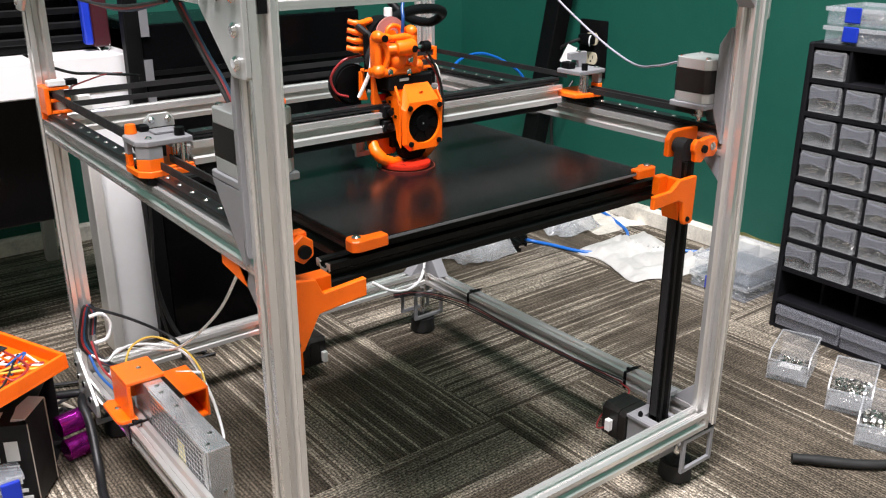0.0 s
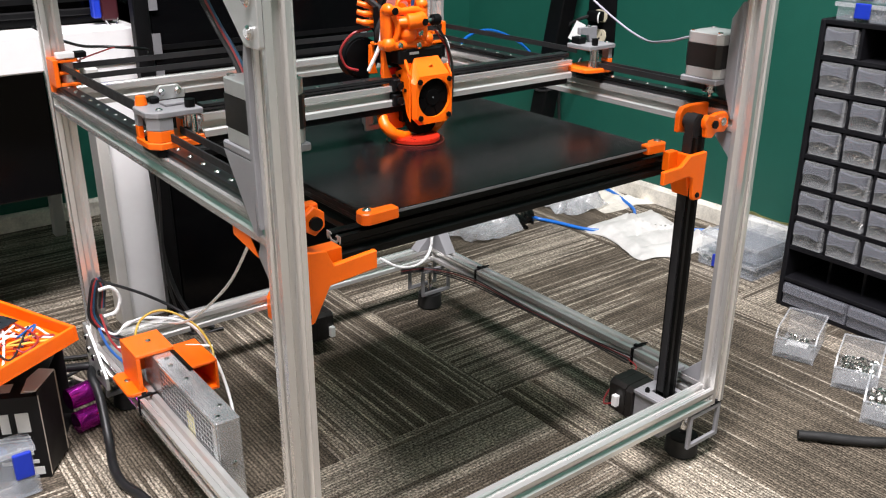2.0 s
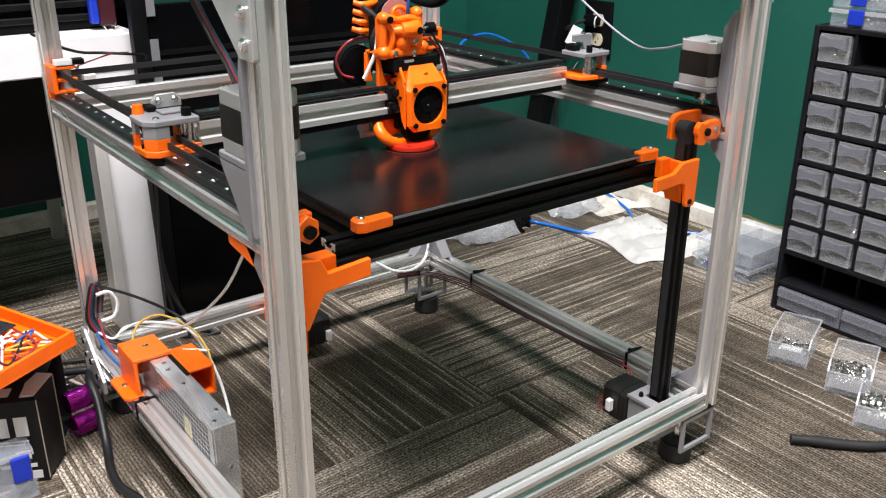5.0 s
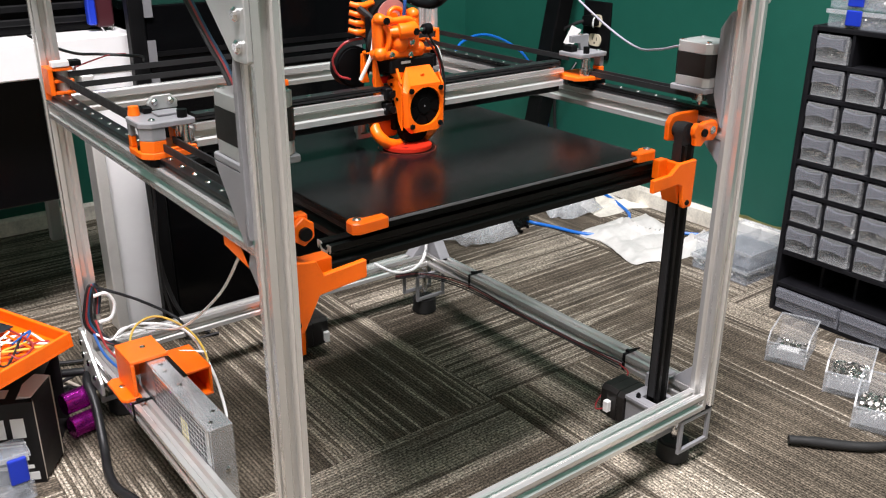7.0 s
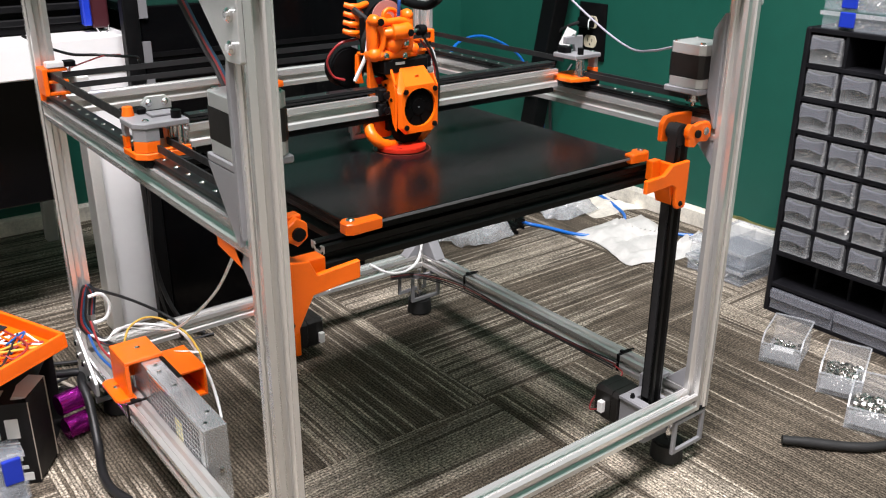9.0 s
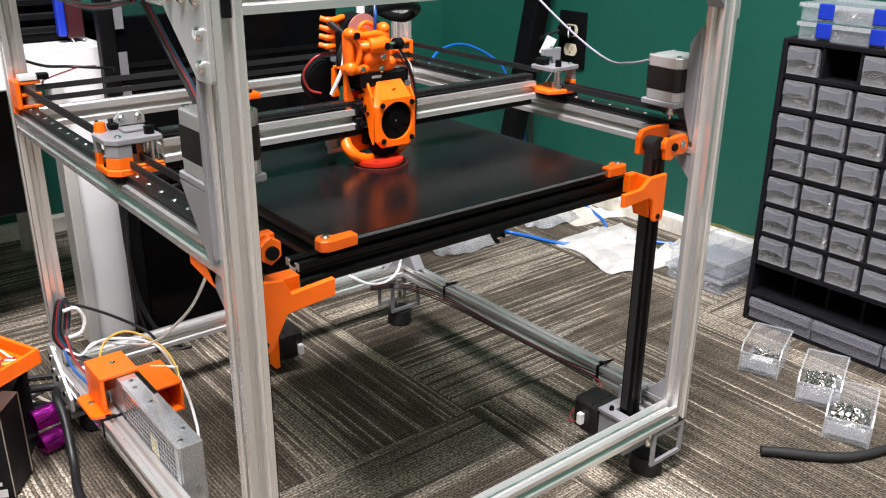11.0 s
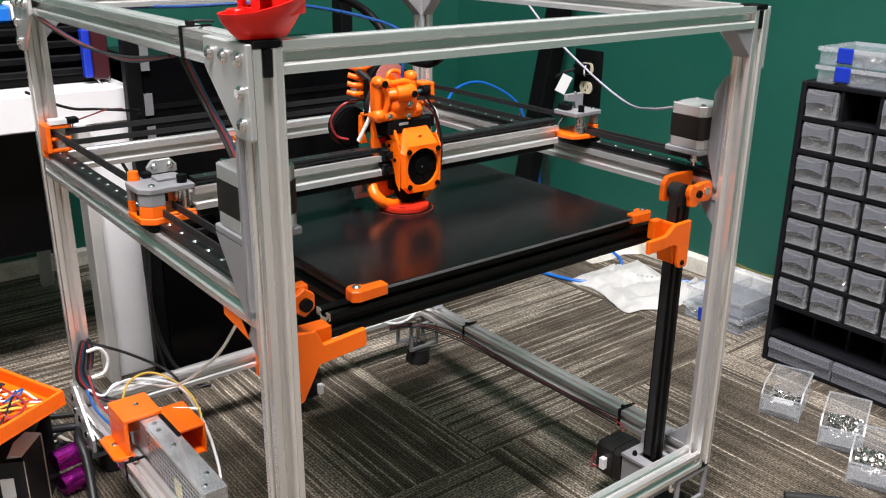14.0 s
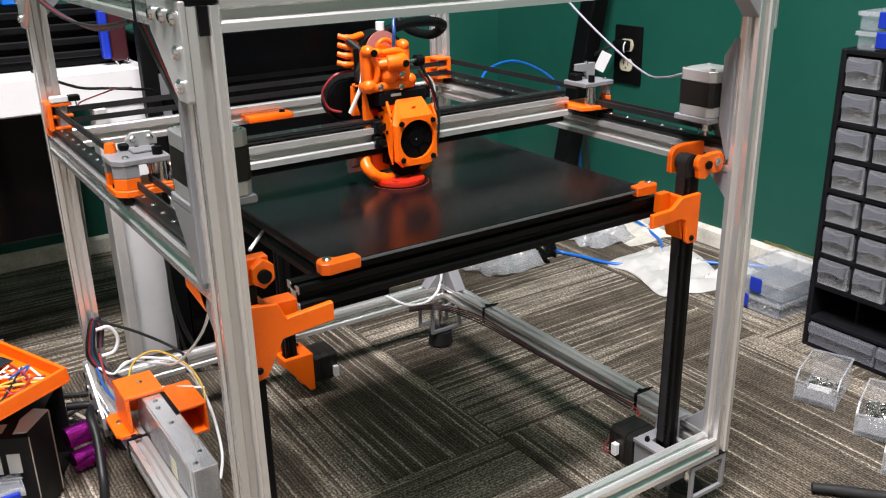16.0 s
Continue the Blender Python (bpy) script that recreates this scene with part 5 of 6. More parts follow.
def tie(at, axis, long=0.010):
    """A black cable tie round a beam, its tail standing up."""
    x, y, z = at
    bm = bmesh.new()
    e = 0.0011
    if axis == "y":
        for lo, hi in (((x - e, y - 0.002, z - e), (x + P + e, y + 0.002, z - 0.0002)), ((x - e, y - 0.002, z + P + 0.0002), (x + P + e, y + 0.002, z + P + e)), ((x - e, y - 0.002, z), (x - 0.0002, y + 0.002, z + P)), ((x + P + 0.0002, y - 0.002, z), (x + P + e, y + 0.002, z + P))):
            box(lo, hi, 0, bm)
        box((x + 0.004, y - 0.003, z + P + e), (x + 0.009, y + 0.003, z + P + 0.0045), 0.0006, bm)
        tube([(x + 0.006, y, z + P + 0.003), (x + 0.012, y - 0.002, z + P + 0.004), (x + 0.010 + long, y - 0.004, z + P + 0.0035)], 0.0011, bm, 6)
    part("cable_tie", bm, BLACK, printer, "black cable tie")


for y in (0.117, 0.415):
    tie((W - P, y, ZB), "y", 0.012)
tie((0, 0.365, ZB), "y", 0.004)
tie((0, 0.105, T - P), "y", 0.012)

# ---- printed pieces ----
cx_, cy_ = 0.2626, 0.2133
part_disc = cyl((cx_, cy_, BZ + 0.0002), (cx_, cy_, BZ + 0.005), 0.0248, seg=48, bevel=0.0008)
POCKET = material("shaded_infill", (0.10, 0.004, 0.003), 0.5)
DISC_RED = layered("dark_red_print", (0.50, 0.022, 0.008), 0.34)
pd = thing("printed_disc", (cx_, cy_, BZ), "half-finished round red print on the black bed", "printed part")
part("disc", part_disc, DISC_RED, pd, "", True)
rnd = random.Random(5)
# pockets are dark red marks on the top, their shade put into the colour
for k in range(15):
    a, r = rnd.uniform(0, 6.28), 0.0210 * math.sqrt(rnd.random())
    b = rnd.uniform(0, 3.14)
    x, y = cx_ + r * math.cos(a), cy_ + r * math.sin(a)
    part("pocket", moved(box((-0.0022, -0.0006, 0), (0.0022, 0.0006, 0.0003)), pose(x, y, BZ + 0.00505, 0, 0, math.degrees(b))), POCKET, pd)
sk = bmesh.new()
n = 56
for k in range(n):
    a, b = 2 * math.pi * k / n, 2 * math.pi * (k + 1) / n
    prism([(cx_ + q * math.cos(t), cy_ + q * math.sin(t)) for q, t in ((0.0286, a), (0.0292, a), (0.0292, b), (0.0286, b))], "z", BZ + 0.0001, BZ + 0.0004, 0, sk)
part("skirt", sk, material("thin_red_bead", (0.22, 0.03, 0.012), 0.4), pd, "thin red priming ring")


def toy_boat():
    """Small red printed tugboat: lofted hull, deck house with arched openings, roof and funnel."""
    t = thing("toy_boat", (0.012, 0.018, T + 0.0014), "glossy red 3D-printed toy tugboat on the frame corner", "toy boat")
    n, hull = 22, bmesh.new()
    L = 0.057
    rows_ = [(0.0, 0.60, 0.42), (0.004, 0.74, 0.66), (0.009, 0.88, 0.87), (0.014, 0.97, 0.98), (0.0165, 1.0, 1.0)]
    rings = []
    for z, ls, ws in rows_:
        ring = []
        for k in range(n):
            a = 2 * math.pi * k / n
            c, s = math.cos(a), math.sin(a)
            x = 0.5 * L * ls * c
            wide = 0.0155 * ws * (1 - 0.62 * max(0, c) ** 2.2) * (1 - 0.1 * max(0, -c) ** 3)
            lift_ = (0.0125 * (0.5 + 0.5 * c) ** 1.6) * (z / 0.0165)
            ring.append(hull.verts.new((x + (0.006 * max(0, c) * z / 0.0165), wide * (abs(s) ** 0.75) * (1 if s > 0 else -1), z + lift_)))
        rings.append(ring)
    inner = [hull.verts.new((v.co.x * 0.93, v.co.y * 0.88, v.co.z)) for v in rings[-1]]
    deck = [hull.verts.new((v.co.x * 0.92, v.co.y * 0.86, 0.0135 + 0.10 * max(0, v.co.z - 0.0165))) for v in rings[-1]]
    rings += [inner, deck]
    for a, b in zip(rings, rings[1:]):
        for k in range(n):
            hull.faces.new((a[k], a[(k + 1) % n], b[(k + 1) % n], b[k]))
    hull.faces.new(rings[0][::-1])
    hull.faces.new(deck)
    parts_ = [("hull", hull)]
    arch = [(-0.00125 - 0.00475 * math.cos(a), 0.0310 + 0.0052 * math.sin(a)) for a in [math.pi * k / 10 for k in range(11)]]
    side = [(-0.0110, 0.0137), (-0.0060, 0.0137)] + arch + [(0.0035, 0.0137), (0.0165, 0.0137), (0.0165, 0.0392), (-0.0110, 0.0392)]
    for y in (-0.0098, 0.0074):
        parts_.append(("house_wall", prism(side, "y", y, y + 0.0024)))
    parts_.append(("house_front", prism([(-0.0073, 0.0137), (0.0073, 0.0137), (0.0073, 0.0392), (0.0045, 0.0392), (0.0045, 0.0285), (-0.0045, 0.0285), (-0.0045, 0.0392), (-0.0073, 0.0392)], "x", 0.0140, 0.0164)))
    parts_.append(("house_sill", box((-0.0109, -0.0073, 0.0137), (-0.0087, 0.0073, 0.0200), 0.0003)))
    parts_.append(("roof", prism([(-0.0130, -0.0116), (0.0185, -0.0116), (0.0185, 0.0116), (-0.0130, 0.0116)], "z", 0.0394, 0.0428, 0.0010)))
    parts_.append(("funnel", cyl((-0.0030, 0, 0.0430), (-0.0030, 0, 0.0540), 0.0036, seg=20)))
    parts_.append(("stern_box", box((-0.0210, -0.0060, 0.0138), (-0.0140, 0.0060, 0.0195), 0.0008)))
    m = pose(0.0125, 0.0105, T + 0.0014, 0, 0, 2) @ Matrix.Diagonal((0.97, 0.97, 0.92, 1.0))
    for nm, bm in parts_:
        part(nm, moved(bm, m), RED, t, "", True)


toy_boat()


# ---- drawer cabinet by the wall ----
CX, CYL, CH, CDEEP, COLS = 0.945, 0.192, 0.440, 0.150, 6
ROWS_Z = [0.432, 0.384, 0.336, 0.288, 0.240, 0.192, 0.145]
CYR = CYL - 0.012 - COLS * 0.0545


def drawer_cabinet():
    t = thing("drawer_cabinet", (CX + CDEEP / 2, (CYL + CYR) / 2, 0), "black small-parts cabinet with clear drawers, some missing, standing on the carpet", "cabinet")
    b = bmesh.new()
    box((CX, CYL - 0.008, 0), (CX + CDEEP, CYL, CH), 0.002, b)
    box((CX, CYR, 0), (CX + CDEEP, CYR + 0.008, CH), 0.002, b)
    box((CX, CYR + 0.008, CH - 0.007), (CX + CDEEP, CYL - 0.008, CH), 0.001, b)
    box((CX, CYR + 0.008, 0.0), (CX + CDEEP, CYL - 0.008, 0.006), 0.001, b)
    box((CX + CDEEP - 0.003, CYR + 0.008, 0.006), (CX + CDEEP, CYL - 0.008, CH - 0.007), 0, b)
    part("shell", b, CABINET, t)
    for z in [0.046, 0.0985] + [z - 0.0452 for z in ROWS_Z[:-1]]:
        part("shelf", box((CX + 0.001, CYR + 0.0082, z - 0.003), (CX + CDEEP - 0.0034, CYL - 0.0082, z + 0.003), 0.0005), CABINET, t)
    for c in range(1, COLS):
        y = CYL - 0.0085 - c * 0.0545
        for z in ROWS_Z:
            part("divider", box((CX + 0.002, y - 0.0022, z - 0.042), (CX + CDEEP - 0.0036, y + 0.0022, z + 0.0006)), CABINET, t)
        part("divider", box((CX + 0.030, y - 0.0022, 0.0492), (CX + CDEEP - 0.0036, y + 0.0022, 0.090)), CABINET, t)
    rnd = random.Random(11)
    for r, z in enumerate(ROWS_Z):
        for c in range(COLS):
            if (r, c) in ((0, 1), (0, 3), (2, 4)):
                continue
            y1 = CYL - 0.0125 - c * 0.0545
            y0 = y1 - 0.0455
            x = CX - 0.001 + rnd.uniform(-0.002, 0.002)
            z0 = z - 0.0405
            bm = bmesh.new()
            box((x, y0, z0), (x + 0.0015, y1, z - 0.002), 0.0004, bm)
            box((x + 0.0016, y0, z0), (x + 0.11, y0 + 0.0012, z - 0.004), 0, bm)
            box((x + 0.0016, y1 - 0.0012, z0), (x + 0.11, y1, z - 0.004), 0, bm)
            box((x + 0.0016, y0 + 0.0013, z0), (x + 0.11, y1 - 0.0013, z0 + 0.0012), 0, bm)
            d = part("drawer", bm, FROST, t, "clear plastic drawer")
            hb, n = bmesh.new(), 8
            pts = []
            for k in range(n + 1):
                s = k / n
                pts.append((y0 + 0.003 + s * (y1 - y0 - 0.006), z - 0.004 - 0.0035 * math.sin(math.pi * s)))
            low = []
            for k in range(n + 1):
                s = 1 - k / n
                low.append((y0 + 0.003 + s * (y1 - y0 - 0.006), z - 0.0215 + 0.0035 * math.sin(math.pi * s)))
            prism(pts + low, "x", x - 0.007, x - 0.0002, 0, hb)
            part("handle", hb, HANDLE, d, "milky moulded grip")
            if rnd.random() < 0.75:
                hw = bmesh.new()
                for _ in range(20):
                    p = (x + rnd.uniform(0.005, 0.022), rnd.uniform(y0 + 0.006, y1 - 0.006), z0 + 0.0035 + rnd.uniform(0, 0.013))
                    dv = Vector((rnd.uniform(-1, 1), rnd.uniform(-1, 1), rnd.uniform(-0.3, 0.3))).normalized() * 0.005
                    cyl(Vector(p) - dv, Vector(p) + dv, 0.0016, seg=6, bm=hw)
                part("contents", hw, NICKEL if rnd.random() < 0.5 else BLACK, d, "small screws")
    for k, (a, b) in enumerate(((CYL - 0.012, CYL - 0.115), (CYL - 0.118, CYL - 0.221), (CYL - 0.224, CYR + 0.012))):
        bm = bmesh.new()
        x = CX - 0.002
        box((x, b, 0.008), (x + 0.0018, a, 0.0415), 0.0004, bm)
        box((x - 0.006, b + 0.001, 0.027), (x - 0.0002, a - 0.001, 0.0405), 0.0008, bm)
        box((x + 0.002, b, 0.008), (x + 0.12, b + 0.0015, 0.038), 0, bm)
        box((x + 0.002, a - 0.0015, 0.008), (x + 0.12, a, 0.038), 0, bm)
        box((x + 0.002, b + 0.0016, 0.008), (x + 0.12, a - 0.0016, 0.0095), 0, bm)
        part("wide_drawer", bm, HANDLE, t, "wide milky plastic drawer")


drawer_cabinet()


def organiser(name, lo, hi, latch_side, rows_, label, group, fill=True, at=(0.25, 0.75), rnd_seed=1):
    """A clear lidded organiser box with dividers and two blue latches."""
    t = thing(name, ((lo[0] + hi[0]) / 2, (lo[1] + hi[1]) / 2, lo[2]), label, "storage box", group)
    bm = bmesh.new()
    w = 0.0014
    zt = hi[2] - 0.004
    box(lo, (hi[0], hi[1], lo[2] + w), 0, bm)
    box((lo[0], lo[1], lo[2] + w), (lo[0] + w, hi[1], zt), 0, bm)
    box((hi[0] - w, lo[1], lo[2] + w), (hi[0], hi[1], zt), 0, bm)
    box((lo[0] + w, lo[1], lo[2] + w), (hi[0] - w, lo[1] + w, zt), 0, bm)
    box((lo[0] + w, hi[1] - w, lo[2] + w), (hi[0] - w, hi[1], zt), 0, bm)
    part("tray", bm, CLEAR, t)
    dv = bmesh.new()
    nx, ny = rows_
    for k in range(1, nx):
        x = lo[0] + (hi[0] - lo[0]) * k / nx
        box((x - 0.0005, lo[1] + w, lo[2] + w), (x + 0.0005, hi[1] - w, zt - 0.002), 0, dv)
    for k in range(1, ny):
        y = lo[1] + (hi[1] - lo[1]) * k / ny
        box((lo[0] + w, y - 0.0005, lo[2] + w), (hi[0] - w, y + 0.0005, zt - 0.002), 0, dv)
    part("dividers", dv, FROST, t)
    lid = box((lo[0] - 0.002, lo[1] - 0.002, zt + 0.0002), (hi[0] + 0.002, hi[1] + 0.002, hi[2]), 0.0012)
    part("lid", lid, CLEAR, t, "clear lid")
    edge = bmesh.new()
    for a, b in (((lo[0] - 0.0032, lo[1] - 0.0032), (hi[0] + 0.0032, lo[1] - 0.0022)), ((lo[0] - 0.0032, hi[1] + 0.0022), (hi[0] + 0.0032, hi[1] + 0.0032)),
                 ((lo[0] - 0.0032, lo[1] - 0.0022), (lo[0] - 0.0022, hi[1] + 0.0022)), ((hi[0] + 0.0022, lo[1] - 0.0022), (hi[0] + 0.0032, hi[1] + 0.0022))):
        box((a[0], a[1], zt - 0.0015), (b[0], b[1], hi[2]), 0, edge)
    part("lid_rim", edge, RIM, t, "milky moulded rim")
    for f in at:
        if latch_side == "x-":
            y = lo[1] + (hi[1] - lo[1]) * f
            part("latch", box((lo[0] - 0.0055, y - 0.011, lo[2] + 0.004), (lo[0] - 0.0022, y + 0.011, hi[2] + 0.001), 0.0012), BLUE, t, "blue plastic latch")
        else:
            x = lo[0] + (hi[0] - lo[0]) * f
            part("latch", box((x - 0.011, lo[1] - 0.0055, lo[2] + 0.004), (x + 0.011, lo[1] - 0.0022, hi[2] + 0.001), 0.0012), BLUE, t, "blue plastic latch")
    if fill:
        rnd = random.Random(rnd_seed)
        hw = bmesh.new()
        for _ in range(230):
            p = Vector((rnd.uniform(lo[0] + 0.006, hi[0] - 0.006), rnd.uniform(lo[1] + 0.006, hi[1] - 0.006), lo[2] + 0.004 + rnd.uniform(0, 0.006)))
            d = Vector((rnd.uniform(-1, 1), rnd.uniform(-1, 1), rnd.uniform(-0.3, 0.3))).normalized() * 0.0035
            cyl(p - d, p + d, 0.0017, seg=6, bm=hw)
        part("contents", hw, NICKEL, t, "small metal hardware")
    return t


organiser("organiser_box", (CX + 0.004, 0.020, CH + 0.0003), (CX + 0.10, 0.172, CH + 0.024), "x-", (2, 5), "clear organiser box of hardware with blue latches on the cabinet", "organisers on the cabinet", True, rnd_seed=2)
organiser("organiser_box", (CX + 0.004, 0.020, CH + 0.0258), (CX + 0.10, 0.172, CH + 0.0495), "x-", (2, 5), "clear organiser box of hardware with blue latches on the cabinet", "organisers on the cabinet", True, rnd_seed=3)
organiser("organiser_box", (CX + 0.004, -0.140, CH + 0.0003), (CX + 0.10, 0.012, CH + 0.024), "x-", (2, 5), "clear organiser box of hardware with blue latches on the cabinet", "organisers on the cabinet", True, rnd_seed=4)
organiser("organiser_box", (0.985, 0.262, 0.0003), (1.125, 0.372, 0.026), "x-", (2, 3), "clear organiser box on the carpet", "organisers on the floor", True, (0.62,), rnd_seed=6)
organiser("organiser_box", (0.990, 0.262, 0.0285), (1.130, 0.372, 0.056), "x-", (3, 3), "empty clear organiser box stacked on another", "organisers on the floor", False, (0.45,))


def nut_ring(bm, at, way, r, hole, thick):
    """A hexagon nut with its hole."""
    q = Matrix.Translation(at) @ way.to_track_quat("Z", "Y").to_matrix().to_4x4()
    rings = []
    for rad, z in ((r, 0), (r, thick), (hole, thick), (hole, 0)):
        rings.append([bm.verts.new(q @ Vector((rad * math.cos(k * math.pi / 3), rad * math.sin(k * math.pi / 3), z))) for k in range(6)])
    for a, b in zip(rings, rings[1:] + rings[:1]):
        for k in range(6):
            bm.faces.new((a[k], a[(k + 1) % 6], b[(k + 1) % 6], b[k]))


def bin_drawer(x, y, turn, shiny, seed, label):
    """A loose clear drawer with a sloped front and a heap of hardware."""
    t = thing("loose_drawer", (x, y, 0), label, "drawer", "loose drawers on the carpet")
    m = pose(x, y, 0.0003, 0, 0, turn)
    w, dp, hgt, s = 0.052, 0.082, 0.040, 0.0013
    bm = bmesh.new()
    box((0, -w / 2, 0), (dp, w / 2, s), 0, bm)
    for y0 in (-w / 2, w / 2 - s):
        prism([(0.0, s), (dp, s), (dp, hgt), (0.012, hgt), (0.0, hgt * 0.72)], "y", y0, y0 + s, 0, bm)
    box((dp - s, -w / 2 + s, s), (dp, w / 2 - s, hgt), 0, bm)
    box((0, -w / 2 + s, s), (s, w / 2 - s, hgt * 0.72), 0, bm)
    prism([(-w / 2 + s, 0.0105), (w / 2 - s, 0.0105), (w / 2 - s, 0.026), (0, 0.029), (-w / 2 + s, 0.026)], "x", -0.007, -0.0003, 0, bm)
    part("tray", moved(bm, m), FROST, t)
    rim = bmesh.new()
    for y0 in (-w / 2 - 0.0012, w / 2 - 0.0008):
        box((0.012, y0, hgt), (dp, y0 + 0.002, hgt + 0.0018), 0, rim)
        prism([(0.0, hgt * 0.72), (0.0, hgt * 0.72 + 0.002), (0.0118, hgt + 0.0018), (0.0118, hgt)], "y", y0, y0 + 0.002, 0, rim)
        box((-0.0008, y0, 0.0), (0.0012, y0 + 0.002, hgt * 0.72), 0, rim)
    box((dp - 0.0012, -w / 2 + 0.001, hgt), (dp + 0.0008, w / 2 - 0.001, hgt + 0.0018), 0, rim)
    box((-0.0008, -w / 2 + 0.001, hgt * 0.72), (0.0012, w / 2 - 0.001, hgt * 0.72 + 0.0018), 0, rim)
    part("rim", moved(rim, m), RIM, t)
    part("grip", moved(prism([(-w / 2 + 0.004, 0.012), (w / 2 - 0.004, 0.012), (w / 2 - 0.004, 0.025), (0, 0.028), (-w / 2 + 0.004, 0.025)], "x", -0.0075, -0.0070), m), RIM, t)
    rnd = random.Random(seed)
    heap = bmesh.new()
    n = 300 if shiny else 55
    for _ in range(n):
        px, py = rnd.uniform(0.006, dp - 0.02), rnd.uniform(-w / 2 + 0.006, w / 2 - 0.006)
        rise = max(0.0, 1 - ((px - 0.035) / 0.045) ** 2) * (0.021 if shiny else 0.008)
        p = Vector((px, py, 0.004 + rnd.uniform(0.3, 1.0) * rise))
        d = Vector((rnd.uniform(-1, 1), rnd.uniform(-1, 1), rnd.uniform(0.1, 1.4))).normalized()
        if rnd.random() < 0.75:
            nut_ring(heap, p, d, 0.0036, 0.0019, 0.0028)
        else:
            cyl(p - d * 0.004, p + d * 0.003, 0.0014, seg=6, bm=heap)
            cyl(p + d * 0.003, p + d * 0.005, 0.0028, seg=8, bm=heap)
    part("hardware", moved(heap, m), NICKEL, t, "heap of nuts and screws")
    if not shiny:
        part("label", moved(box((0.014, -0.014, 0.0150), (0.030, 0.014, 0.0154)), m), PRINTW, t, "white paper label")


bin_drawer(0.800, 0.070, 20, False, 21, "clear drawer with a few nuts standing on the carpet")
bin_drawer(0.788, -0.025, 22, True, 22, "clear drawer heaped with shiny nuts on the carpet")
bin_drawer(0.738, -0.092, 22, True, 23, "clear drawer of shiny screws on the carpet")

st = tagged(part("rubber_strip", tube([(0.632, -0.043, 0.008), (0.650, -0.062, 0.008), (0.672, -0.086, 0.007), (0.700, -0.112, 0.007), (0.735, -0.128, 0.007), (0.775, -0.138, 0.007)], [0.0055, 0.0062, 0.0058, 0.0054, 0.0052, 0.0050], seg=10), RUBBER, None, "", True), "black rubber hose offcut lying on the carpet", "hose")


# ---- along the right wall ----
def wall_outlet():
    t = thing("wall_outlet", (X1, 0.813, 0.342), "black duplex outlet plate with ivory receptacles and a black plug", "outlet")
    part("plate", box((X1 - 0.006, 0.775, 0.283), (X1 - 0.0003, 0.851, 0.401), 0.002, seg=2), BLACK, t, "", True)
    for z in (0.362, 0.322):
        n = 24
        pts = []
        for k in range(n):
            a = 2 * math.pi * k / n
            pts.append((0.813 + 0.0175 * math.cos(a), z + max(-0.0125, min(0.0125, 0.0165 * math.sin(a)))))
        r = part("receptacle", prism(pts, "x", X1 - 0.0085, X1 - 0.0062), IVORY, t, "ivory receptacle")
        for dy in (-0.006, 0.006):
            part("slot", box((X1 - 0.0089, 0.813 + dy - 0.0008, z - 0.001), (X1 - 0.0086, 0.813 + dy + 0.0008, z + 0.006)), BLACK, r)
        part("earth_hole", cyl((X1 - 0.0089, 0.813, z - 0.006), (X1 - 0.0086, 0.813, z - 0.006), 0.0022, seg=10), BLACK, r)
    part("plug", box((X1 - 0.032, 0.800, 0.352), (X1 - 0.0092, 0.832, 0.373), 0.004, seg=2), BLACK, t, "black moulded plug", True)
    part("plug_ring", tube([(X1 - 0.030, 0.796, 0.372), (X1 - 0.036, 0.794, 0.366), (X1 - 0.036, 0.794, 0.356), (X1 - 0.030, 0.798, 0.351)], 0.0015), W_WIRE, t)


wall_outlet()
pc = thing("extension_cable", (1.12, 0.85, 0), "black power cord with a white tag hanging from the outlet", "cable")
part("cord", tube([(1.150, 0.826, 0.362), (1.135, 0.845, 0.352), (1.130, 0.870, 0.330), (1.132, 0.885, 0.25), (1.145, 0.89, 0.12), (1.150, 0.87, 0.02), (1.145, 0.84, 0.005), (1.12, 0.78, 0.005)], 0.0036), K_WIRE, pc, "", True)
part("tag", moved(box((-0.0004, -0.011, -0.020), (0.0004, 0.011, 0.020)), pose(1.126, 0.834, 0.331, 24, 0, 37)), W_WIRE, pc, "white paper tag")

lead = thing("pale_cable", (W, 0.06, 0.45), "pale grey cable running up from a motor", "cable")
part("cable", tube([(0.508, 0.076, 0.467), (0.518, 0.090, 0.464), (0.551, 0.14, 0.451), (0.607, 0.22, 0.438), (0.640, 0.31, 0.457), (0.644, 0.40, 0.506), (0.643, 0.47, 0.560), (0.62, 0.53, 0.62), (0.55, 0.60, 0.68)], 0.0014), G_WIRE, lead, "", True)

bar = thing("leaning_bar", (1.13, 0.93, 0), "dark square bar leaning against the green wall", "bar")
b = bmesh.new()
box((-0.02, -0.02, 0.0), (0.02, 0.02, 1.15), 0.002, b)
part("bar", moved(b, pose(1.105, 0.935, 0.004, 9, 2.6, 0)), BLACK, bar)

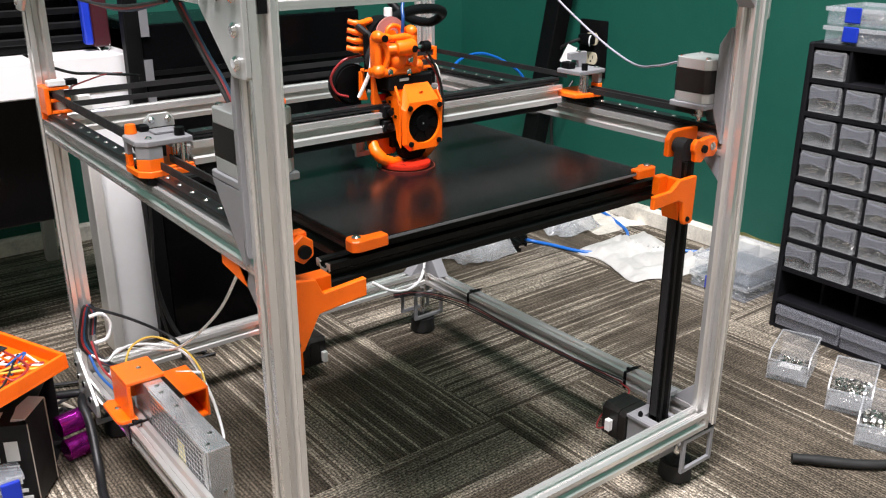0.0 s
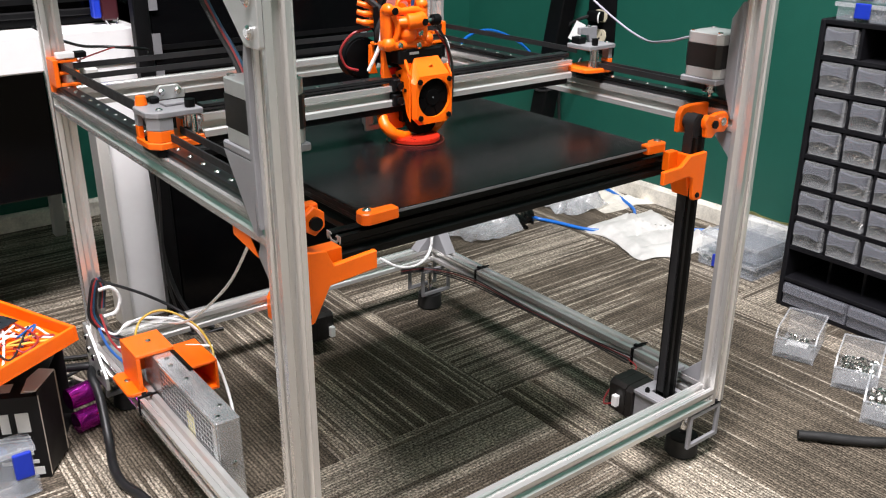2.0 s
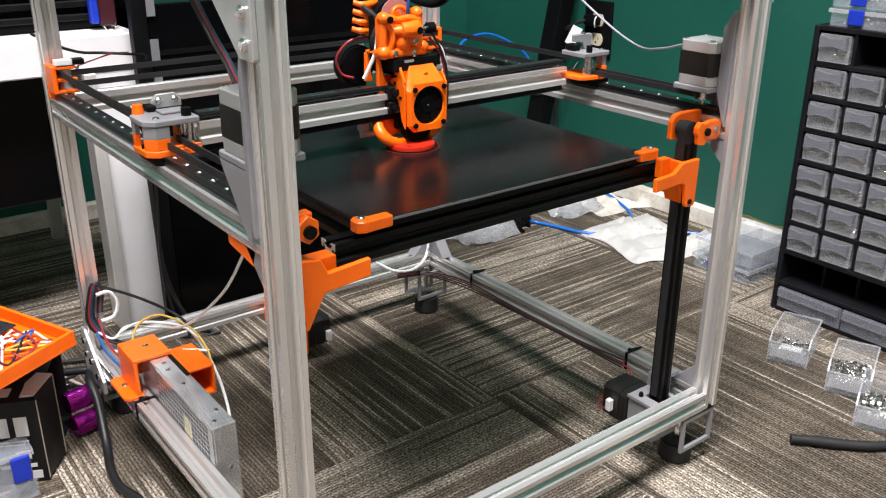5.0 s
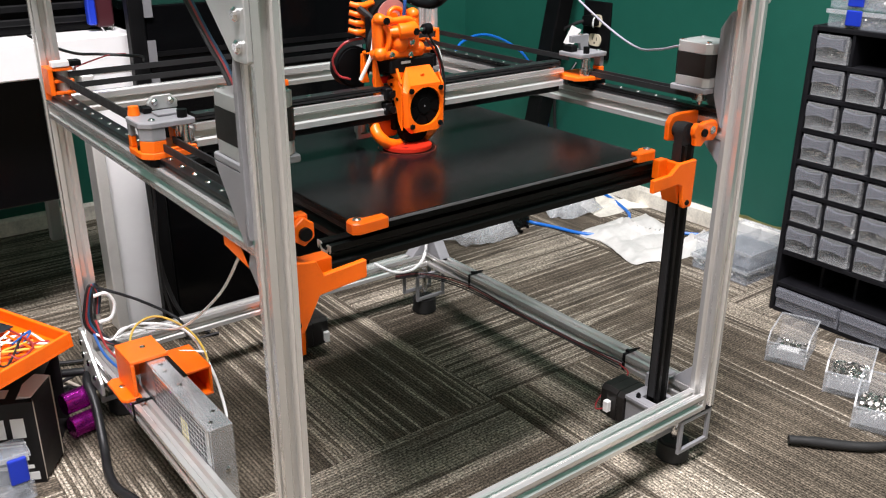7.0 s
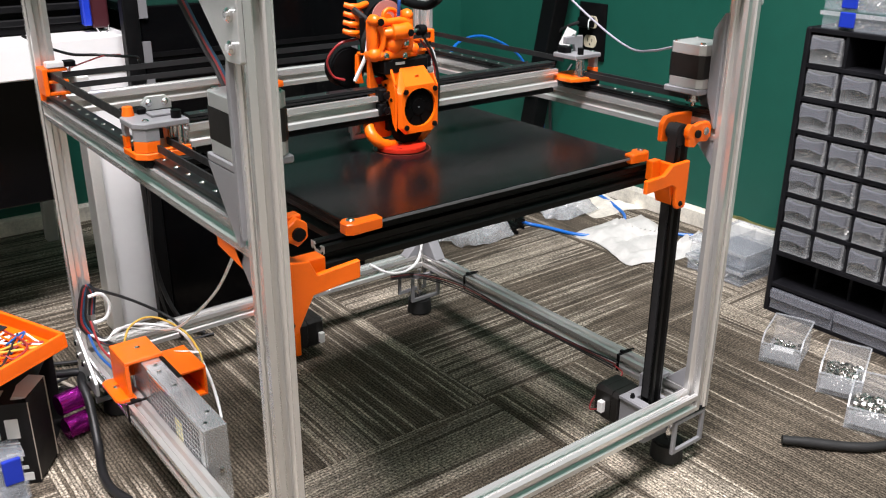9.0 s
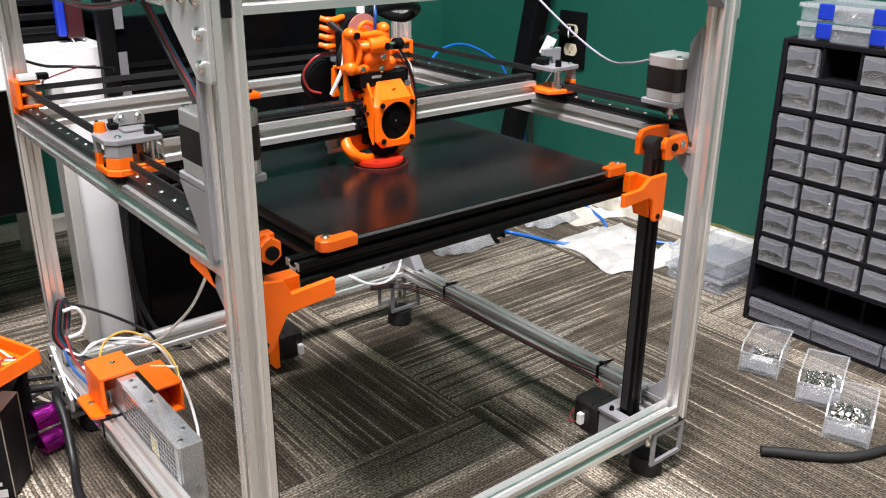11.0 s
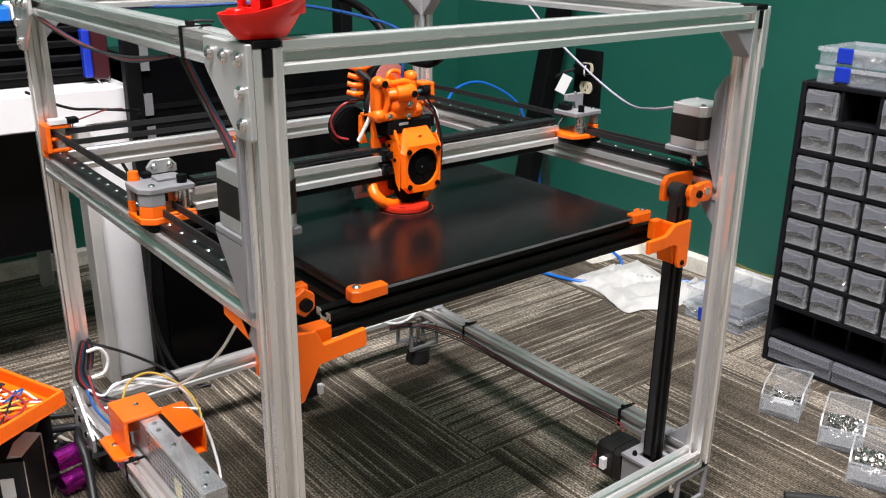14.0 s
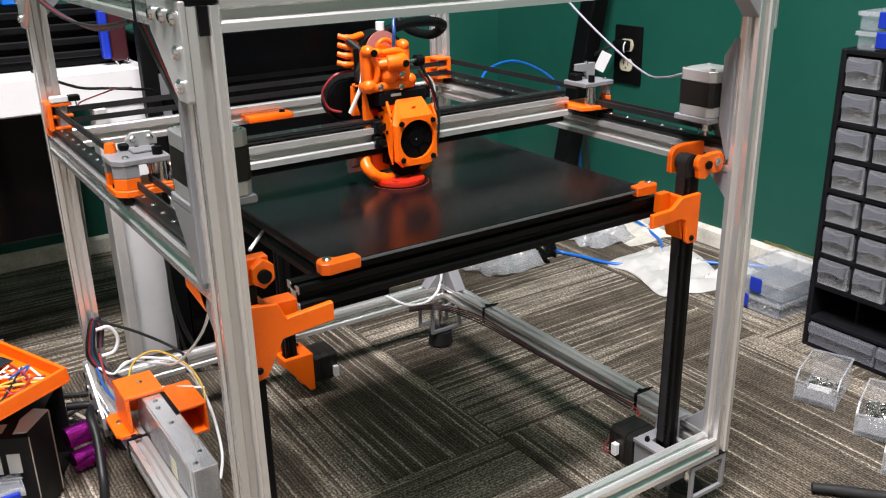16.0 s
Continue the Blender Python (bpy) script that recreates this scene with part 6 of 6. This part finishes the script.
net = thing("network_cable", (1.0, 0.62, 0), "bright blue network cable lying along the wall", "cable")
part("cable", tube([(1.165, 0.94, 0.24), (1.162, 0.93, 0.10), (1.155, 0.90, 0.02), (1.152, 0.80, 0.0045), (1.150, 0.735, 0.0045), (1.12, 0.66, 0.0045), (1.095, 0.615, 0.0045), (1.05, 0.56, 0.0045), (1.10, 0.47, 0.0045), (1.14, 0.42, 0.006), (1.155, 0.33, 0.006), (1.150, 0.22, 0.006)], 0.0032), CYAN_WIRE, net, "", True)
part("cable_end", tube([(0.885, 0.700, 0.012), (0.905, 0.690, 0.0045), (0.920, 0.650, 0.0045), (0.935, 0.600, 0.0045), (0.965, 0.565, 0.0045), (1.02, 0.55, 0.0045)], 0.0032), CYAN_WIRE, net, "", True)
loop = thing("cable_loop", (0.95, 1.1, 0.3), "blue and black cables looping behind the printer", "cable")
part("blue_cable", tube([(0.82, 0.86, 0.30), (0.90, 0.92, 0.33), (1.00, 0.95, 0.33), (1.09, 0.94, 0.28), (1.12, 0.93, 0.20), (1.13, 0.92, 0.08), (1.13, 0.90, 0.004)], 0.003), CYAN_WIRE, loop, "", True)
part("black_cable", tube([(1.14, 0.97, 0.26), (1.10, 0.95, 0.22), (1.09, 0.90, 0.20), (1.12, 0.86, 0.22), (1.16, 0.85, 0.27)], 0.0025), K_WIRE, loop, "", True)


def crumpled(name, corners, height, seed, mat, label, category, res=26):
    """A crumpled sheet lying on the carpet, with folds and a closed underside."""
    t = thing(name, tuple(corners[0][:2]) + (0,), label, category)
    A, B, C, Dd = [Vector((c[0], c[1], 0)) for c in corners]
    bm = bmesh.new()
    grid = []
    for i in range(res + 1):
        row = []
        for j in range(res + 1):
            u, v = i / res, j / res
            p = (A * (1 - u) + B * u) * (1 - v) + (Dd * (1 - u) + C * u) * v
            e = min(u, 1 - u, v, 1 - v)
            q = noise.noise(Vector((u * 1.5 + seed, v * 2.0, seed)))
            r = abs(noise.noise(Vector((u * 3.2 + seed * 2, v * 1.3 + seed, 3.1))))
            w = noise.noise(Vector((u * 14 + seed, v * 11, 7.7)))
            z = height * (0.22 + 0.45 * q + 1.0 * r + 0.05 * w + 0.22 * abs(noise.noise(Vector((u * 9 + v * 4 + seed, v * 3 - u * 5, 2.2))))) * min(1, 0.25 + e * 5)
            z += height * 0.55 * max(0.0, 1 - 7 * abs(noise.noise(Vector((u * 2.3 - v * 1.4 + seed, v * 2.0 + u + seed, 5.5))))) * min(1, e * 6)
            k = noise.noise(Vector((u * 3 + seed, v * 3, 1.7))) * 0.018 * (1 if e < 0.01 else 0.4)
            row.append(bm.verts.new((p.x + k, p.y + k * 0.7, max(0.0012, z))))
        grid.append(row)
    low = [[bm.verts.new((w.co.x, w.co.y, max(0.0004, w.co.z - 0.0010))) for w in row] for row in grid]
    for i in range(res):
        for j in range(res):
            bm.faces.new((grid[i][j], grid[i + 1][j], grid[i + 1][j + 1], grid[i][j + 1]))
            bm.faces.new((low[i][j], low[i][j + 1], low[i + 1][j + 1], low[i + 1][j]))
    edge = [(i, 0) for i in range(res)] + [(res, j) for j in range(res)] + [(i, res) for i in range(res, 0, -1)] + [(0, j) for j in range(res, 0, -1)]
    for a, b in zip(edge, edge[1:] + edge[:1]):
        bm.faces.new((grid[a[0]][a[1]], grid[b[0]][b[1]], low[b[0]][b[1]], low[a[0]][a[1]]))
    part("sheet", bm, mat, t, "", True)
    return t


crumpled("plastic_bag", [(0.945, 0.610), (0.908, 0.432), (1.05, 0.40), (1.13, 0.60)], 0.022, 2.3, BAG, "crumpled white plastic bag lying on the carpet", "bag", 44)
crumpled("plastic_bag", [(1.03, 0.455), (1.00, 0.36), (1.12, 0.385), (1.135, 0.46)], 0.018, 5.1, BAG, "white plastic bag flat on the carpet", "bag", 16)
BUBBLE = material("bubble_wrap", (0.70, 0.73, 0.75), 0.14, 0, 0.2, 90, 0.9, 160, 0.5, 0.3, alpha=0.42)
crumpled("bubble_wrap", [(0.70, 0.76), (0.72, 0.67), (0.83, 0.655), (0.83, 0.74)], 0.06, 8.4, BUBBLE, "clump of clear bubble wrap on the carpet", "bubble wrap", 22)
crumpled("clear_bag", [(0.96, 0.76), (0.965, 0.675), (1.07, 0.66), (1.08, 0.75)], 0.055, 4.4, BUBBLE, "clear plastic bag of parts on the carpet", "bag", 22)
crumpled("paper_scrap", [(1.06, 0.80), (1.05, 0.65), (1.165, 0.62), (1.165, 0.80)], 0.010, 6.6, BASE, "torn cream paper along the wall", "paper", 16)
for k, (x, y, r) in enumerate(((0.845, 0.672, 10), (0.875, 0.690, 35))):
    t = thing("rail_offcut", (x, y, 0), "short black slotted profile offcut on the carpet", "profile", "profile offcuts")
    part("profile", moved(extrusion((-0.01, 0, 0.0), "y", 0.06 + 0.03 * k), pose(x, y, 0.0005 + 0.001 * k, 0, 0, -r)), BLACK_ALU, t)


# ---- table and machines behind ----
def table():
    t = thing("low_table", (0.02, 0.95, 0), "low white table with white panel legs and a grey post", "table")
    part("tabletop", box((-0.70, 0.735, 0.383), (0.178, 1.22, 0.431), 0.002), WHITE, t)
    part("leg", box((0.112, 0.738, 0.0), (0.178, 0.762, 0.3828), 0.0015), WHITE, t)
    part("leg", box((0.0955, 0.726, 0.0), (0.1115, 0.762, 0.3828), 0.0015), ALU, t)
    part("leg", moved(box((-0.0105, -0.0105, 0.0), (0.0105, 0.0105, 0.3820), 0.0015), pose(0.1300, 1.1800, 0.0004, 0, 1.2, 0)), ALU, t)
    part("leg", box((-0.69, 0.738, 0.0), (-0.62, 0.762, 0.3828), 0.0015), WHITE, t)
    part("drawer_box", box((-0.40, 0.80, 0.197), (0.06, 1.18, 0.375), 0.002), GLOSS_BLACK, t, "dark box under the tabletop")


table()


def black_machine():
    t = thing("black_machine", (-0.1, 0.95, 0.431), "low black machine with ribbed front standing on the white table", "machine")
    part("body", box((-0.62, 0.80, 0.4313), (0.165, 1.15, 0.515), 0.003), GLOSS_BLACK, t)
    for z in (0.444, 0.462, 0.481, 0.500):
        part("rib", box((-0.62, 0.792, z), (0.163, 0.7997, z + 0.009), 0.0015), BLACK, t)
    part("blue_clamp", box((0.130, 0.775, 0.440), (0.141, 0.790, 0.505), 0.002), BLUE, t, "blue plastic clamp")
    part("red_block", box((0.142, 0.778, 0.436), (0.165, 0.791, 0.505), 0.002), material("dark_red_block", (0.045, 0.008, 0.012), 0.4), t)
    part("hook", tube([(0.145, 0.774, 0.437), (0.150, 0.772, 0.430), (0.158, 0.772, 0.431), (0.162, 0.774, 0.440)], 0.0014), STEEL, t)
    for k, (x, mt) in enumerate(((-0.03, CYAN_WIRE), (0.02, CYAN_WIRE), (0.055, W_WIRE))):
        part("top_part", box((x, 0.81, 0.5153), (x + 0.034, 0.86, 0.532 + 0.004 * k), 0.003), mt, t)


black_machine()


def enclosure():
    t = thing("black_enclosure", (0.34, 0.75, 0), "tall black panelled enclosure with grey tape on its edge", "enclosure")
    part("panel", box((0.180, 0.700, 0.0), (0.523, 0.712, 0.470), 0.002), GLOSS_BLACK, t)
    part("side_post", box((0.158, 0.697, 0.0), (0.1795, 0.715, 0.560), 0.002), BLACK, t)
    part("side_post", box((0.5235, 0.745, 0.0), (0.545, 0.775, 0.66), 0.002), BLACK, t)
    part("top", box((0.180, 0.7125, 0.455), (0.523, 0.86, 0.4698), 0.002), GLOSS_BLACK, t)
    part("back_panel", box((0.180, 0.84, 0.0), (0.523, 0.86, 0.4545), 0.002), GLOSS_BLACK, t)
    for z, hh in ((0.455, 0.040), (0.395, 0.030), (0.345, 0.035), (0.25, 0.03)):
        part("tape", box((0.1785, 0.6955, z), (0.190, 0.6968, z + hh)), GREY_TAPE, t, "strip of grey tape")
    for z in (0.402, 0.372, 0.352):
        part("band", box((0.192, 0.6982, z), (0.520, 0.6998, z + 0.007)), BLACK, t)
    for z in (0.345, 0.378):
        part("tape", box((0.508, 0.6962, z), (0.518, 0.6997, z + 0.022)), GREY_TAPE, t)


enclosure()
cb = thing("hanging_cable", (0.175, 0.69, 0), "black cable hanging before the white leg", "cable")
part("cable", tube([(0.150, 0.690, 0.30), (0.152, 0.688, 0.22), (0.153, 0.686, 0.14), (0.158, 0.680, 0.08), (0.172, 0.662, 0.03), (0.20, 0.64, 0.004)], 0.0032), K_WIRE, cb, "", True)
part("thin_cable", tube([(0.004, 0.575, 0.462), (0.035, 0.60, 0.443), (0.062, 0.605, 0.432), (0.090, 0.61, 0.428), (0.118, 0.60, 0.425), (0.150, 0.640, 0.415), (0.170, 0.694, 0.400)], 0.0017), K_WIRE, cb, "", True)
part("thin_pair", tube([(0.030, 0.500, 0.441), (0.040, 0.545, 0.422), (0.055, 0.60, 0.417), (0.080, 0.60, 0.424), (0.100, 0.605, 0.427), (0.118, 0.603, 0.4268)], 0.0009), R_WIRE, cb)

# ---- clutter at the left ----
def printed_carton():
    t = thing("black_carton", (-0.15, 0.45, 0), "open black cardboard box with white and blue print on the carpet", "box")
    m = pose(-0.090, 0.416, 0.0005, 0, 0, 154)  # local x runs along the printed face, local -y is the inside
    H_, L_, Dp = 0.103, 0.22, 0.13
    w = 0.002
    bm = bmesh.new()
    box((0, -w, 0), (L_, 0, H_), 0, bm)
    box((0, -Dp, 0), (L_, -Dp + w, H_), 0, bm)
    box((L_ - w, -Dp + w, 0), (L_, -w, H_), 0, bm)
    box((0, -Dp + w, 0), (L_ - w, -w, w), 0, bm)
    box((0.001, -Dp + w, H_ - w), (L_ - w, -w, H_), 0, bm)
    part("carton", moved(bm, m), CARD, t)
    fl = prism([(-0.0004, -0.0002), (-0.0085, -0.046), (-0.0063, -0.0464), (0.0012, -0.0022)], "z", 0.004, H_ + 0.004)
    part("side_flap", moved(fl, m), CARD, t, "bent cardboard flap")
    part("torn_edge", moved(box((-0.0094, -0.0482, 0.004), (-0.0058, -0.0466, H_ + 0.004)), m), CARD_RAW, t, "torn raw cardboard edge")
    part("torn_flap", moved(prism([(-0.009, -0.047), (0.001, -0.001), (0.014, -0.004), (0.016, -0.030), (0.008, -0.052)], "z", H_ + 0.0046, H_ + 0.0056), m), PRINTW, t, "white torn inside of a flap")
    part("fold_crease", moved(box((-0.0009, -0.0014, 0.004), (-0.0002, 0.0004, H_)), m), CARD_RAW, t, "worn pale crease")
    x = 0.012
    for wd in (0.017, 0.012, 0.010, 0.012, 0.012, 0.012):
        part("print_bar", moved(box((x, 0.0002, 0.060), (x + wd * 0.8, 0.0007, 0.084)), m), PRINTW, t, "white printed bar")
        x += wd + 0.003
    for z, a_, b_, hh in ((0.0530, 0.014, 0.060, 0.0016), (0.0490, 0.018, 0.056, 0.0016), (0.0310, 0.014, 0.030, 0.010), (0.0200, 0.010, 0.048, 0.0045), (0.0050, 0.006, 0.030, 0.010)):
        part("print_bar", moved(box((a_, 0.0002, z), (b_, 0.0007, z + hh)), m), PRINTW, t, "white printed bar")
    part("print_ring", moved(cyl((0.050, 0.0002, 0.036), (0.050, 0.0007, 0.036), 0.010, seg=24), m), PRINTB, t, "blue printed circle")
    part("top_flap", moved(prism([(0.030, H_ + 0.0002), (0.150, H_ + 0.0002), (0.150, 0.148), (0.030, 0.1500)], "y", -Dp + 0.012, -0.060), m), CARD, t, "folded cardboard flap standing up")
    for lo, hi in (((0.006, -0.040), (0.018, -0.008)), ((0.03, -0.03), (0.075, -0.012))):
        part("print_bar", moved(box((lo[0], lo[1], H_ + 0.0002), (hi[0], hi[1], H_ + 0.0007)), m), PRINTW, t, "white printed bar")


printed_carton()


def tray():
    t = thing("orange_tray", (-0.09, 0.45, 0.113), "orange printed tray of circuit boards and wires on a box", "tray")
    m = pose(-0.038, 0.418, 0.1535, 0, 0, 112.5) @ pose(0, 0, 0, -5, 0, 0)  # local x: away along the side, local y: to the left
    L_, Wd, hh, w = 0.150, 0.104, 0.0175, 0.0042
    bm = bmesh.new()
    box((0, 0, 0.0), (L_, Wd, 0.003), 0.0005, bm)
    box((0, 0, 0.003), (L_, w, hh), 0.0006, bm)
    box((0, Wd - w, 0.003), (L_, Wd, hh), 0.0006, bm)
    box((0, w, 0.003), (w, Wd - w, hh), 0.0006, bm)
    box((L_ - w, w, 0.003), (L_, Wd - w, hh), 0.0006, bm)
    part("tray", moved(bm, m), ORANGE, t)
    part("circuit_board", moved(box((0.075, 0.012, 0.0125), (0.14, 0.080, 0.0141)), m @ pose(0, 0, 0, 4, 0, 5)), PCB, t, "dark circuit board")
    rnd = random.Random(9)
    for k in range(10):
        bx, by = rnd.uniform(0.08, 0.13), rnd.uniform(0.02, 0.07)
        part("chip", moved(box((bx, by, 0.0142), (bx + rnd.uniform(0.004, 0.012), by + rnd.uniform(0.004, 0.010), 0.018)), m @ pose(0, 0, 0, 4, 0, 5)), rnd.choice([BLACK, ALU_RAW, W_WIRE]), t)
    for k in range(9):
        mt = [W_WIRE, R_WIRE, ORANGE, B_WIRE, K_WIRE, W_WIRE, Y_WIRE][k % 7]
        pts = [(rnd.uniform(0.012, 0.08), rnd.uniform(0.012, 0.085), rnd.uniform(0.005, 0.014)) for _ in range(4)]
        part("loose_wire", moved(tube(pts, 0.0013), m), mt, t, smooth=True)


tray()
pur = thing("purple_heatsink", (-0.03, 0.49, 0), "purple anodised twin cylinder lying on the carpet", "heat sink")
part("cylinder", cyl((-0.044, 0.499, 0.0405), (-0.010, 0.506, 0.0405), 0.0132, seg=32, bevel=0.001), PURPLE, pur, "", True)
part("cylinder", cyl((-0.042, 0.487, 0.0134), (-0.008, 0.494, 0.0134), 0.0132, seg=32, bevel=0.001), PURPLE, pur, "", True)
pcab = thing("power_cable", (-0.02, 0.45, 0), "thick black power cable snaking across the carpet", "cable")
part("cable", tube([(-0.03, 0.55, 0.055), (0.0, 0.545, 0.05), (-0.012, 0.505, 0.06), (-0.014, 0.474, 0.045), (-0.022, 0.43, 0.010), (-0.032, 0.387, 0.0058), (-0.034, 0.350, 0.0058), (-0.026, 0.318, 0.0058), (-0.02, 0.28, 0.0058)], 0.0052, seg=12), K_WIRE, pcab, "", True)
rnd = random.Random(14)
tangle = thing("cable_tangle", (-0.04, 0.57, 0), "tangle of thin dark cables on the carpet", "cable")
for k in range(7):
    pts = [(rnd.uniform(-0.08, 0.0), rnd.uniform(0.53, 0.66), rnd.uniform(0.003, 0.05)) for _ in range(5)]
    part("cable", tube(pts, 0.0022), K_WIRE if k % 4 else CARD_RAW, tangle, smooth=True)
part("cable", tube([(-0.12, 0.74, 0.006), (-0.05, 0.70, 0.006), (0.03, 0.66, 0.006), (0.12, 0.66, 0.006), (0.19, 0.70, 0.006)], 0.0026), K_WIRE, tangle, smooth=True)
hang = thing("hanging_cable", (0.15, 0.65, 0), "thin black cable hanging down to the carpet beside the table leg", "cable")
part("cable", tube([(0.10, 0.60, 0.38), (0.138, 0.63, 0.30), (0.146, 0.65, 0.22), (0.142, 0.65, 0.14), (0.146, 0.65, 0.07), (0.165, 0.645, 0.004), (0.21, 0.63, 0.004)], 0.0021), K_WIRE, hang, "", True)
ant = thing("thin_antennas", (-0.075, 0.66, 0), "two thin dark antenna rods standing on the carpet", "antenna")
part("rod", cyl((-0.068, 0.655, 0.0), (-0.076, 0.665, 0.115), 0.0026, seg=10), GREY_TAPE, ant)
part("rod", cyl((-0.066, 0.650, 0.0), (-0.098, 0.680, 0.085), 0.0020, seg=10), BLACK, ant)
case = organiser("blue_latched_case", (-0.262, 0.396, 0.0003), (-0.108, 0.424, 0.060), "y-", (2, 1), "clear plastic case with a blue latch on the carpet", "cases", False, ())
part("latch", box((-0.1290, 0.3885, 0.027), (-0.1100, 0.3936, 0.0575), 0.0018, seg=2), BLUE, case, "blue plastic latch")
part("latch_pocket", box((-0.1330, 0.3890, 0.004), (-0.1060, 0.3958, 0.0255), 0.0015), CLEAR, case)

# ---- carpet tiles ----
S, G = 0.5, 0.0004
tile = box((-S / 2 + G, -S / 2 + G, -0.0075), (S / 2 - G, S / 2 - G, 0.0), 0.0008)
tile_me = bpy.data.meshes.new("carpet_tile")
tile.to_mesh(tile_me)
tile.free()
tile_me.materials.append(CARPET)
for i in range(-8, 2):
    for j in range(-8, 3):
        xc, yc = 0.42 + (i + 0.5) * S, 0.25 + (j + 0.5) * S
        xa, xb, ya, yb_ = max(xc - S / 2, X0), min(xc + S / 2, X1), max(yc - S / 2, Y0), min(yc + S / 2, Y1)
        if xb - xa < 0.012 or yb_ - ya < 0.012:
            continue
        turn = (0 if (i + j) % 2 else 90) + (180 if (i * 3 + j) % 4 > 1 else 0)
        me = tile_me
        if xb - xa < S - 0.001 or yb_ - ya < S - 0.001:  # tiles cut at the walls
            back = Matrix.Rotation(radians(-turn), 4, "Z") @ Matrix.Translation((-xc, -yc, 0))
            cut_bm = moved(box((xa + G, ya + G, -0.0075), (xb - G, yb_ - G, 0.0), 0.0008), back)
            me = bpy.data.meshes.new("carpet_tile")
            cut_bm.to_mesh(me)
            cut_bm.free()
            me.materials.append(CARPET)
        ob = new("carpet_tile", me)
        ob.parent = floor
        ob.matrix_basis = pose(xc, yc, 0, 0, 0, turn)
